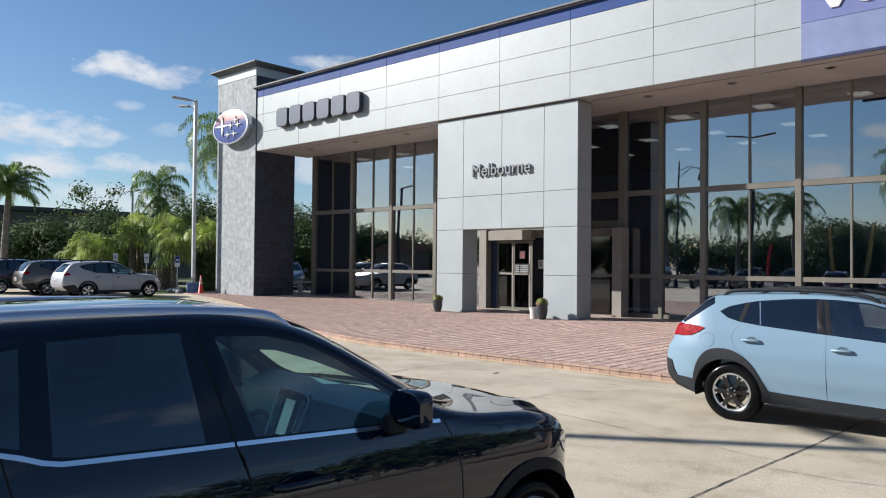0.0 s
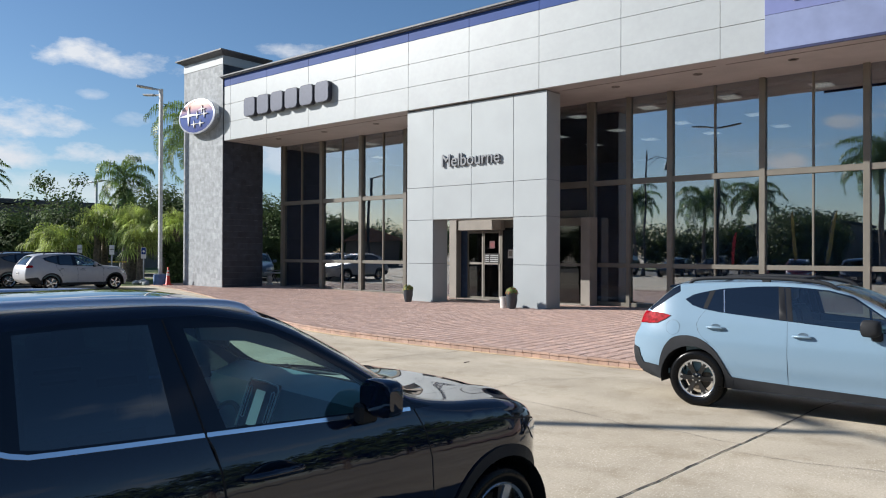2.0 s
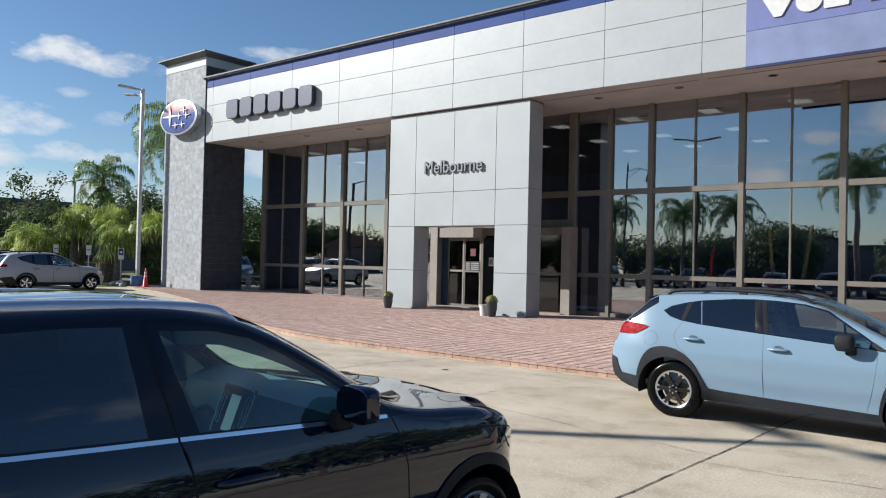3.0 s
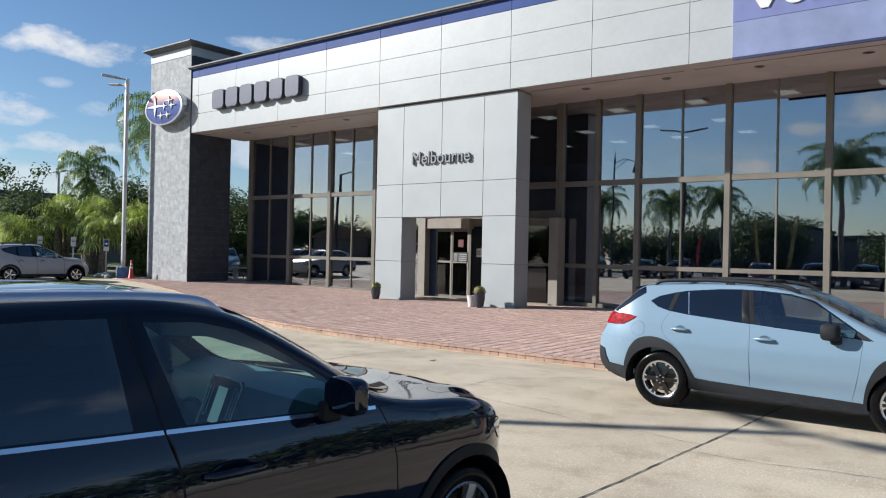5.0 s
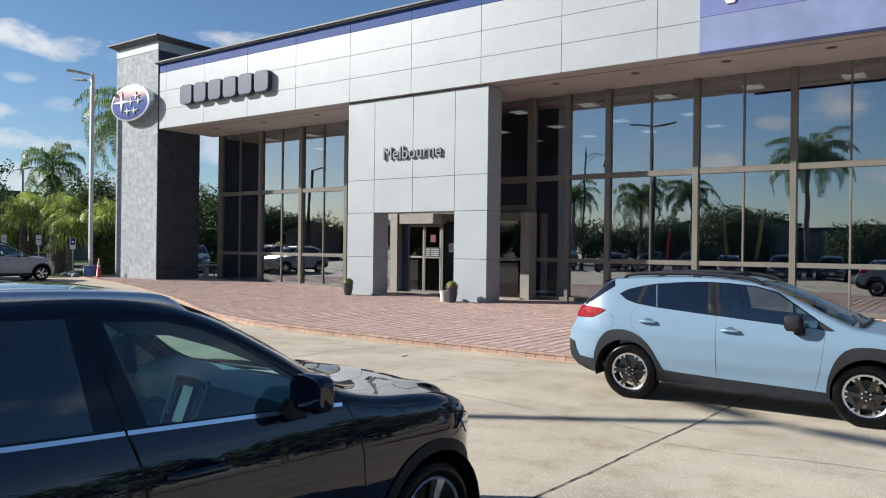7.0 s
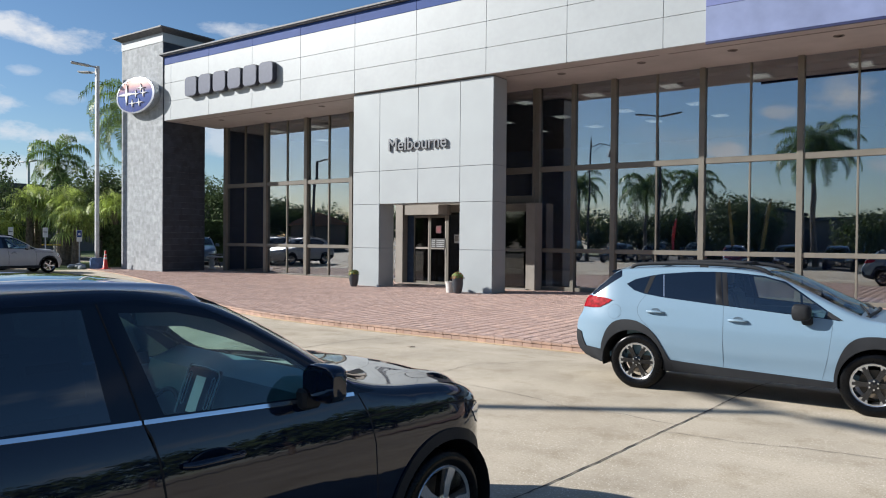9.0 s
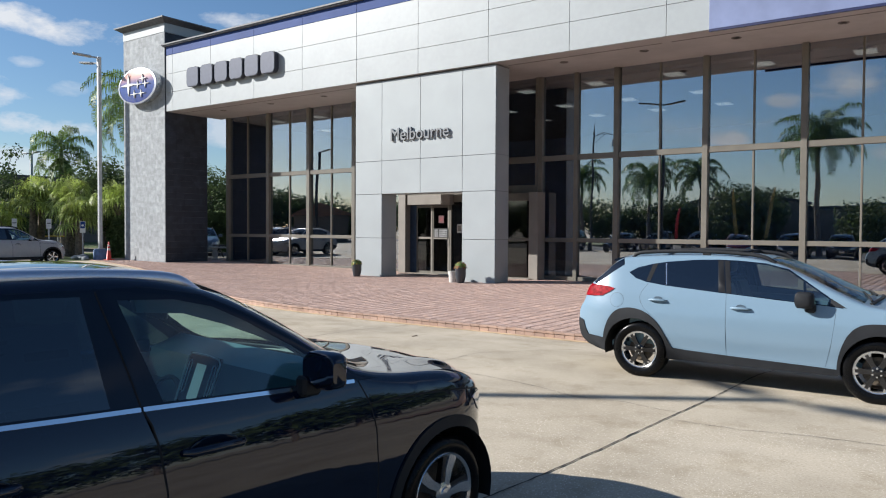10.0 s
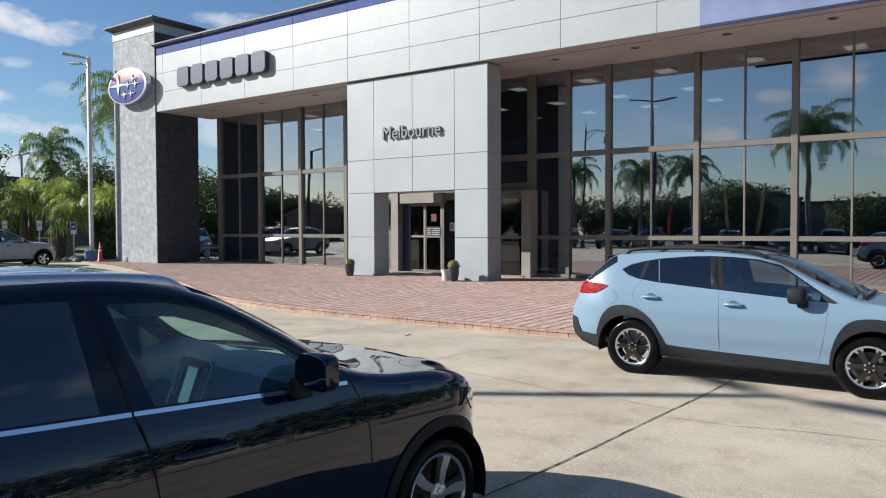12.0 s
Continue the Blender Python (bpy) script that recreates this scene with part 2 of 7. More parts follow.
M["oval_blue"] = emblem_mat()
M["pot"] = mat("pot", (0.032, 0.040, 0.050), 0.35, var=0.15, scale=20)
M["bucket"] = mat("bucket", (0.518, 0.504, 0.475), 0.5, var=0.05)
M["flower"] = mat("flower", (0.360, 0.094, 0.029), 0.6, var=0.3, scale=20, rand=0.4, island=True)
M["flower_yellow"] = mat("flower_yellow", (0.360, 0.274, 0.043), 0.6, var=0.3, scale=20, rand=0.4, island=True)
M["notice_print"] = mat("notice_print", (0.259, 0.266, 0.274), 0.6)
M["red_sign"] = mat("red_sign", (0.158, 0.025, 0.029), 0.5)
M["red_dim"] = mat("red_dim", (0.086, 0.022, 0.025), 0.6)
M["roof_orange"] = mat("roof_orange", (0.302, 0.137, 0.065), 0.8, var=0.15, scale=2)
M["black"] = mat("black", (0.012, 0.012, 0.012), 0.5)
M["wall_far"] = mat("wall_far", (0.144, 0.131, 0.117), 0.85, var=0.12, scale=0.3)
M["hall_far"] = mat("hall_far", (0.270, 0.248, 0.225), 0.85, var=0.12, scale=0.4, fine=8)
M["arch_far"] = mat("arch_far", (0.126, 0.117, 0.113), 0.8, var=0.1)
M["roof_far"] = mat("roof_far", (0.072, 0.072, 0.076), 0.8, var=0.1, scale=0.5)
M["banner_yellow"] = mat("banner_yellow", (0.331, 0.266, 0.072), 0.6)
M["banner_red"] = mat("banner_red", (0.432, 0.029, 0.036), 0.6)
M["yellow_paint"] = mat("yellow_paint", (0.432, 0.302, 0.036), 0.6)
# cars
M["black_paint"] = mat("black_paint", (0.0010, 0.005, 0.019), 0.02, var=0.01, coat=1.0, spec=0.15)
M["blue_car"] = mat("blue_car", (0.167, 0.251, 0.326), 0.28, var=0.012, scale=0.8, coat=0.5, spec=0.35)
M["silver_paint"] = mat("silver_paint", (0.34, 0.35, 0.375), 0.42, metal=0.2, var=0.02, coat=0.15)
M["brown_paint"] = mat("brown_paint", (0.086, 0.076, 0.065), 0.28, metal=0.4, var=0.02, coat=0.8)
M["slate_paint"] = mat("slate_paint", (0.094, 0.137, 0.180), 0.28, metal=0.4, var=0.02, coat=0.8)
M["dark_paint"] = mat("dark_paint", (0.02, 0.022, 0.028), 0.2, var=0.02, coat=1.0)
M["red_paint"] = mat("red_paint", (0.130, 0.0144, 0.022), 0.2, var=0.02, coat=1.0)
M["cladding"] = mat("cladding", (0.018, 0.0195, 0.0225), 0.6, var=0.08, fine=400, bump=0.0004, spec=0.22)
M["tyre"] = mat("tyre", (0.004, 0.0042, 0.0048), 0.25, var=0.2, fine=60, spec=0.16)
M["rim_bright"] = mat("rim_bright", (0.62, 0.63, 0.64), 0.22, metal=0.9, var=0.03)
M["rim_dark"] = mat("rim_dark", (0.010, 0.010, 0.011), 0.25, var=0.05, coat=0.3)
M["brake"] = mat("brake", (0.122, 0.097, 0.072), 0.5, metal=0.3, var=0.15, scale=20)
M["chrome"] = mat("chrome", (0.80, 0.81, 0.83), 0.08, metal=1.0, var=0.01)
# darker body blue: shut lines, and the painted shade of the handle bowls
M["seam_shade_blue"] = mat("seam_shade_blue", (0.086, 0.130, 0.173), 0.5)
M["gap"] = mat("gap", (0.004, 0.004, 0.005), 0.8)
M["car_glass"] = glass_mat("car_glass", (0.62, 0.70, 0.69), 0.10, sheen=(0.92, 0.97, 1.0))
M["car_glass_clear"] = glass_mat("car_glass_clear", (0.78, 0.88, 0.85), 0.015)
M["privacy_light"] = glass_mat("privacy_light", (0.026, 0.055, 0.085), 0.065, sheen=(0.88, 0.96, 1.0))
M["far_glass"] = glass_mat("far_glass", (0.035, 0.055, 0.06), 0.03)
M["pillar_satin"] = mat("pillar_satin", (0.012, 0.013, 0.016), 0.45, var=0.05, spec=0.12)
M["paper"] = mat("paper", (0.630, 0.666, 0.648), 0.8, var=0.04)
M["privacy_glass"] = glass_mat("privacy_glass", (0.006, 0.016, 0.026), 0.085, sheen=(0.92, 0.97, 1.0))
M["car_glass_side"] = glass_mat("car_glass_side", (0.52, 0.76, 0.72), 0.045, sheen=(0.90, 0.97, 1.0))
M["pillar_black"] = mat("pillar_black", (0.006, 0.012, 0.024), 0.10, var=0.02, spec=0.3)
M["tail_red"] = mat("tail_red", (0.26, 0.001, 0.008), 0.45, var=0.25, scale=30, spec=0.05)
M["head_clear"] = mat("head_clear", (0.55, 0.57, 0.60), 0.08, metal=0.6, coat=1.0)
M["seat"] = mat("seat", (0.055, 0.085, 0.098), 0.55, var=0.06)
M["lining"] = mat("lining", (0.020, 0.040, 0.055), 0.7, var=0.06)
M["dash"] = mat("dash", (0.10, 0.175, 0.205), 0.5, var=0.06)
# near-white, not metal: the rim's sunlit brightness is put into its colour
M["screen_frame"] = mat("screen_frame", (0.80, 0.84, 0.86), 0.4)
M["screen"] = glow("screen", (0.42, 0.60, 0.66), 0.14)


def concrete_mat():
    k = mat("concrete", (0.456, 0.396, 0.305), 0.88, var=0.09, scale=0.7, fine=55, bump=0.0025)
    nt = k.node_tree
    b = nt.nodes["Principled BSDF"]
    N, L = nt.nodes.new, nt.links.new
    geo, vo, no = N("ShaderNodeNewGeometry"), N("ShaderNodeTexVoronoi"), N("ShaderNodeTexNoise")
    vo.inputs["Scale"].default_value, vo.inputs["Randomness"].default_value = 46, 1.0
    no.inputs["Scale"].default_value, no.inputs["Detail"].default_value = 0.35, 6
    L(geo.outputs["Position"], vo.inputs["Vector"])
    L(geo.outputs["Position"], no.inputs["Vector"])
    # pale exposed aggregate, then broad tyre-worn stains
    rp = N("ShaderNodeValToRGB")
    rp.color_ramp.elements[0].position, rp.color_ramp.elements[1].position = 0.13, 0.26
    rp.color_ramp.elements[0].color, rp.color_ramp.elements[1].color = (1, 1, 1, 1), (0, 0, 0, 1)
    L(vo.outputs["Distance"], rp.inputs[0])
    old = b.inputs["Base Color"].links[0].from_socket
    m1 = N("ShaderNodeMixRGB")
    m1.blend_type = "ADD"
    m1.inputs[2].default_value = (0.40, 0.39, 0.36, 1)
    # more stones lie bare in some slabs than in others
    bare, br, bm_ = N("ShaderNodeTexNoise"), N("ShaderNodeMapRange"), N("ShaderNodeMath")
    bare.inputs["Scale"].default_value, bare.inputs["Detail"].default_value = 0.55, 4
    L(geo.outputs["Position"], bare.inputs["Vector"])
    br.inputs[1].default_value, br.inputs[2].default_value, br.inputs[3].default_value = 0.40, 0.60, 0.25
    L(bare.outputs[0], br.inputs[0])
    bm_.operation = "MULTIPLY"
    L(rp.outputs[0], bm_.inputs[0])
    L(br.outputs[0], bm_.inputs[1])
    L(bm_.outputs[0], m1.inputs[0])
    L(old, m1.inputs[1])
    m2 = N("ShaderNodeMixRGB")
    m2.blend_type = "MULTIPLY"
    m2.inputs[2].default_value = (0.82, 0.78, 0.72, 1)
    r2 = N("ShaderNodeMapRange")
    r2.inputs[1].default_value, r2.inputs[2].default_value = 0.45, 0.75
    r2.inputs[4].default_value = 0.7
    L(no.outputs[0], r2.inputs[0])
    L(r2.outputs[0], m2.inputs[0])
    L(m1.outputs[0], m2.inputs[1])
    # dark pits between the stones and middle-sized blotches
    n3, n4 = N("ShaderNodeTexNoise"), N("ShaderNodeTexNoise")
    n3.inputs["Scale"].default_value, n3.inputs["Detail"].default_value, n3.inputs["Roughness"].default_value = 42, 6, 0.7
    n4.inputs["Scale"].default_value, n4.inputs["Detail"].default_value, n4.inputs["Roughness"].default_value = 2.2, 7, 0.65
    last = m2.outputs[0]
    for n, lo, hi, dark in ((n3, 0.50, 0.74, (0.66, 0.64, 0.61, 1)), (n4, 0.50, 0.66, (0.83, 0.81, 0.77, 1))):
        L(geo.outputs["Position"], n.inputs["Vector"])
        rr, mm = N("ShaderNodeMapRange"), N("ShaderNodeMixRGB")
        rr.inputs[1].default_value, rr.inputs[2].default_value = lo, hi
        mm.blend_type = "MULTIPLY"
        mm.inputs[2].default_value = dark
        L(n.outputs[0], rr.inputs[0])
        L(rr.outputs[0], mm.inputs[0])
        L(last, mm.inputs[1])
        last = mm.outputs[0]
    L(last, b.inputs["Base Color"])
    return k


M["concrete"] = concrete_mat()


def leafy(k, amount=0.35):
    """Lets some light through thin leaves."""
    nt = k.node_tree
    b = nt.nodes["Principled BSDF"]
    out = next(n for n in nt.nodes if n.type == "OUTPUT_MATERIAL")
    tr, mx = nt.nodes.new("ShaderNodeBsdfTranslucent"), nt.nodes.new("ShaderNodeMixShader")
    nt.links.new(b.inputs["Base Color"].links[0].from_socket, tr.inputs["Color"])
    mx.inputs[0].default_value = amount
    nt.links.new(b.outputs[0], mx.inputs[1])
    nt.links.new(tr.outputs[0], mx.inputs[2])
    nt.links.new(mx.outputs[0], out.inputs["Surface"])


for _n, _k in (("leaf", 0.28), ("frond", 0.4), ("frond_yellow", 0.35)):
    leafy(M[_n], _k)


# ---- mesh helpers ----
def to_mesh(name, bm, material, smooth=False):
    bmesh.ops.recalc_face_normals(bm, faces=bm.faces[:])
    me = bpy.data.meshes.new(name)
    bm.to_mesh(me)
    bm.free()
    me.materials.append(M[material])
    if smooth:
        me.shade_smooth()
        me.set_sharp_from_angle(angle=radians(38))
    return me


def part(name, bm, material, parent, label="", smooth=False):
    ob = new(name, to_mesh(name, bm, material, smooth))
    ob.parent = parent
    if label:
        tagged(ob, label)
    return ob


def thing(name, m, label, category, group="", kind=""):
    ob = new(name)
    ob.matrix_world = m
    return tagged(ob, label, category, group, kind)


def setting(name, bm, material, label, category, smooth=False):
    return tagged(new(name, to_mesh(name, bm, material, smooth)), label, category, kind="structure")


def box(bm, x0, x1, y0, y1, z0, z1, b=0.0, seg=1):
    vs = [bm.verts.new((x, y, z)) for x in (x0, x1) for y in (y0, y1) for z in (z0, z1)]
    fs = [bm.faces.new([vs[i] for i in f]) for f in ((0, 1, 3, 2), (4, 6, 7, 5), (0, 4, 5, 1), (2, 3, 7, 6), (0, 2, 6, 4), (1, 5, 7, 3))]
    if b:
        es = list({e for f in fs for e in f.edges})
        bmesh.ops.bevel(bm, geom=es, offset=b, segments=seg, affect="EDGES", profile=0.5)
    return vs


def bx(*a, **k):
    bm = bmesh.new()
    box(bm, *a, **k)
    return bm


def ring(bm, c, ax, r, seg):
    ax = Vector(ax).normalized()
    u = ax.orthogonal().normalized()
    v = ax.cross(u)
    return [bm.verts.new(Vector(c) + u * r * math.cos(2 * math.pi * i / seg) + v * r * math.sin(2 * math.pi * i / seg)) for i in range(seg)]


def tube(bm, pts, rs, seg=8, caps=True):
    """A tapering tube along points."""
    pts = [Vector(p) for p in pts]
    if not isinstance(rs, (list, tuple)):
        rs = [rs] * len(pts)
    axes = [(pts[min(i + 1, len(pts) - 1)] - pts[max(i - 1, 0)]).normalized() for i in range(len(pts))]
    u = axes[0].orthogonal().normalized()
    rings = []
    for p, a, r in zip(pts, axes, rs):
        u = (u - a * u.dot(a)).normalized()
        v = a.cross(u)
        rings.append([bm.verts.new(p + u * r * math.cos(2 * math.pi * i / seg) + v * r * math.sin(2 * math.pi * i / seg)) for i in range(seg)])
    for a, b in zip(rings, rings[1:]):
        for i in range(seg):
            bm.faces.new((a[i], a[(i + 1) % seg], b[(i + 1) % seg], b[i]))
    if caps:
        bm.faces.new(rings[0])
        bm.faces.new(rings[-1])
    return bm


def lathe(bm, prof, seg=20, m=None, caps=True):
    """Turns a profile of (radius, height) round the z axis."""
    m = m or Matrix()
    rings = [[bm.verts.new(m @ Vector((r * math.cos(2 * math.pi * i / seg), r * math.sin(2 * math.pi * i / seg), z))) for i in range(seg)] for r, z in prof]
    for a, b in zip(rings, rings[1:]):
        for i in range(seg):
            bm.faces.new((a[i], a[(i + 1) % seg], b[(i + 1) % seg], b[i]))
    for rr, (r, z) in ((rings[0], prof[0]), (rings[-1], prof[-1])):
        if caps and r > 1e-4:
            bm.faces.new(rr)
    return bm


def prism(bm, poly, d0, d1, f):
    """Extrudes a flat outline between depths d0 and d1; f(u, v, d) gives the place."""
    a = [bm.verts.new(f(u, v, d0)) for u, v in poly]
    b = [bm.verts.new(f(u, v, d1)) for u, v in poly]
    n = len(poly)
    bm.faces.new(a)
    bm.faces.new(b)
    for i in range(n):
        bm.faces.new((a[i], a[(i + 1) % n], b[(i + 1) % n], b[i]))
    return bm


def front(u, v, d):
    """Places on a wall that faces the street: u along it, v up, d into it."""
    return (u, d, v)


def round_rect(x0, x1, z0, z1, r, n=4):
    out = []
    for cx, cz, a0 in ((x1 - r, z1 - r, 0), (x0 + r, z1 - r, 90), (x0 + r, z0 + r, 180), (x1 - r, z0 + r, 270)):
        for i in range(n + 1):
            a = radians(a0 + 90 * i / n)
            out.append((cx + r * math.cos(a), cz + r * math.sin(a)))
    return out


def step(a, b, x):
    t = min(1, max(0, (x - a) / (b - a)))
    return t * t * (3 - 2 * t)


# ---- ground ----
def ground_z(x, y):
    """The lot rises gently away to the west and dips a little into the gutter of the plaza."""
    rise = min(0.30, 0.0085 * max(0.0, -x - 17))
    dip = 0.10 * step(9.6, 11.7, y) * step(-26, -16, x) * (1 - step(30, 60, y))
    return rise - dip


def make_ground():
    xs = [-2500, -900, -400, -200, -120, -90, -70] + [-60 + 1.5 * i for i in range(54)] + [30, 60, 120, 300, 900, 2500]
    ys = [-2500, -900, -300, -120, -60, -30, -10, 0, 4, 8] + [9 + 0.35 * i for i in range(14)] + [16, 20, 26, 32, 40, 60, 90, 160, 400, 900, 2500]
    bm = bmesh.new()
    vs = [[bm.verts.new((x, y, ground_z(x, y))) for y in ys] for x in xs]
    for a, b in zip(vs, vs[1:]):
        for j in range(len(ys) - 1):
            bm.faces.new((a[j], b[j], b[j + 1], a[j + 1]))
    setting("ground", bm, "concrete", "weathered tan concrete forecourt reaching out level", "ground", True)


make_ground()


def jagged(pts, width, seed, wob):
    """A wandering crack along points: a thin ribbon of uneven width."""
    rnd = random.Random(seed)
    bm = bmesh.new()
    line = []
    for (x0, y0), (x1, y1) in zip(pts, pts[1:]):
        n = max(2, int(math.hypot(x1 - x0, y1 - y0) / 0.07))
        for i in range(n):
            line.append((x0 + (x1 - x0) * i / n, y0 + (y1 - y0) * i / n))
    line.append(pts[-1])
    prev = None
    for i, (x, y) in enumerate(line):
        nx, ny = line[min(i + 1, len(line) - 1)], line[max(i - 1, 0)]
        d = Vector((nx[0] - ny[0], nx[1] - ny[1])).normalized()
        off, w = rnd.uniform(-wob, wob), width * rnd.uniform(0.5, 1.4) / 2
        c = Vector((x - d.y * off, y + d.x * off))
        pr = [bm.verts.new((c.x - d.y * s * w, c.y + d.x * s * w, ground_z(c.x, c.y) + 0.006)) for s in (-1, 1)]
        if prev:
            bm.faces.new((prev[0], prev[1], pr[1], pr[0]))
        prev = pr
    return bm


setting("crack_1", jagged([(-3.0, 2.0), (-2.83, 4.09), (-2.75, 4.76), (-2.68, 5.64), (-2.61, 6.93), (-2.51, 8.28), (-2.47, 9.30), (-2.4, 11.6)], 0.015, 1, 0.006), "crack", "dark open expansion joint across the concrete", "crack")
setting("crack_2", jagged([(-2.61, 6.99), (-2.47, 7.02), (-1.9, 7.05), (-1.42, 7.19), (-0.67, 7.29), (0.6, 7.4)], 0.008, 2, 0.016), "seam", "fine wandering crack in the concrete", "crack")
setting("crack_3", jagged([(-2.58, 7.36), (-2.83, 7.37), (-3.18, 7.47), (-3.56, 7.41), (-3.83, 7.39), (-4.28, 7.56), (-4.74, 7.68), (-5.48, 7.77), (-6.5, 8.2)], 0.009, 3, 0.014), "seam", "fine wandering crack in the concrete", "crack")
setting("crack_4", jagged([(-5.35, 10.72), (-5.91, 9.64), (-6.31, 9.09), (-6.28, 8.28)], 0.010, 4, 0.03), "seam", "fine wandering crack in the concrete", "crack")
setting("crack_5", jagged([(-9.45, 7.8), (-9.52, 8.8), (-9.55, 10.17), (-9.68, 11.6)], 0.016, 5, 0.008), "seam", "straight saw-cut joint in the concrete", "crack")

# ---- building ----
YF, YP, YG = 21.27, 21.39, 24.45
Z_SOFFIT, Z_BLUE, Z_TOP = 7.53, 10.24, 10.66
X0, X1 = -32.70, 14.0


def make_shell():
    bm = bmesh.new()
    box(bm, X0, X1, YF + 0.06, 21.9, Z_SOFFIT + 0.03, Z_TOP)
    wall = setting("wall_fascia", bm, "joint", "white panelled fascia wall with a blue band along its top", "wall")
    cols = [-32.70, -32.13, -29.19, -26.15, -23.11, -20.07, -17.03, -13.99, -10.94, -7.82, -6.57]
    cols2 = [2.6 + 3.04 * i for i in range(4)] + [X1]
    rows = [Z_SOFFIT, 8.44, 9.34, Z_BLUE]
    g = 0.006
    for cs in (cols, cols2):
        for a, b in zip(cs, cs[1:]):
            for c, d in zip(rows, rows[1:]):
                part("panel", bx(a + g, b - g, YF, YF + 0.058, c + g, d - g, b=0.004), "white_panel", wall)
    allc = [-32.70 + 0.57] + cols[2:-1] + [-4.7, -1.7, 1.4, 4.4, 7.4, 10.5, X1]
    for a, b in zip([X0] + allc, allc):
        part("blue_panel", bx(a + g, b - g, YF, YF + 0.058, Z_BLUE + g, Z_TOP - 0.005, b=0.004), "blue_band", wall, "blue metal band panel")
    bm = bmesh.new()
    box(bm, X0 - 0.12, X1, YF - 0.12, 22.05, Z_TOP, Z_TOP + 0.05, b=0.01)
    box(bm, X0 - 0.16, X1, YF - 0.17, 22.1, Z_TOP + 0.052, Z_TOP + 0.13, b=0.01)
    part("coping", bm, "cap", wall, "dark metal coping")
    # soffit with its return behind the fascia
    bm = bx(X0, X1, YF + 0.06, YG + 0.05, Z_SOFFIT, Z_SOFFIT + 0.025)
    so = setting("ceiling_soffit", bm, "soffit", "brownish plaster soffit under the fascia", "soffit")
    for x in (-30.0, -26.6, -23.2, -11.8, -9.0, -6.2, -3.4, -0.6):
        bm = bmesh.new()
        lathe(bm, [(0.10, 0.0), (0.10, -0.012), (0.14, -0.018), (0.15, -0.004), (0.15, 0.0)], 16, pose(x, 22.6, Z_SOFFIT))
        lamp = thing("soffit_light", Matrix(), "round recessed downlight, switched off, in the soffit", "downlight", "soffit lights")
        part("trim_ring", bm, "soffit_trim", lamp)
    for x0, x1 in ((-32.6, -20.3), (-13.6, -8.2), (-7.9, -2.0), (-1.7, 4.0)):
        part("vent_strip", bx(x0, x1, 21.95, 21.99, Z_SOFFIT - 0.012, Z_SOFFIT - 0.002), "soffit_trim", so, "dark soffit joint strip")
    # roof, flank and back walls
    setting("roof", bx(X0 + 0.8, X1, 21.9, 40, 9.9, 10.1), "roof_far", "flat grey roof behind the fascia", "roof")
    setting("wall_west", bx(-32.05, -31.85, YG + 0.25, 40, 0.0, 9.9), "room_gloom", "side wall of the showroom, gloom put into its colour", "wall")
    setting("wall_north", bx(-31.85, X1, 39.8, 40, 0.0, 9.9), "room_wall", "back wall inside the showroom, blue gloom put into its colour", "wall")
    setting("wall_east", bx(X1 - 0.2, X1, 21.95, 39.8, 0.0, 9.9), "room_gloom", "plain end wall of the showroom", "wall")
    setting("wall_upper", bx(-32.05, X1 - 0.2, YG - 0.1, YG + 0.25, Z_SOFFIT + 0.03, 9.9), "room_gloom", "wall over the glazing behind the fascia", "wall")
    setting("floor", bx(-31.85, X1 - 0.2, YG + 0.1, 39.8, 0.0, 0.06), "room_floor", "polished showroom floor, gloom put into its colour", "floor")
    setting("ceiling", bx(-31.85, X1 - 0.2, YG + 0.25, 39.8, 7.3, 7.4), "room_ceiling", "showroom ceiling, gloom put into its colour", "ceiling")
    for ix in range(14):
        for iy in range(3 if ix < 8 else 1):
            x, y = -29.4 + 2.91 * ix - (0.0, 0.35, 0.35)[iy], (25.45, 29.3, 32.6)[iy]
            la = thing("ceiling_light", pose(x, y, 7.3), "lit square ceiling light in the showroom", "ceiling light", "showroom lights")
            part("frame", bx(-0.32, 0.32, -0.40, 0.40, -0.03, 0.0), "white", la)
            part("diffuser", bx(-0.28, 0.28, -0.36, 0.36, -0.04, -0.031), "panel_light", la, "glowing diffuser")


make_shell()


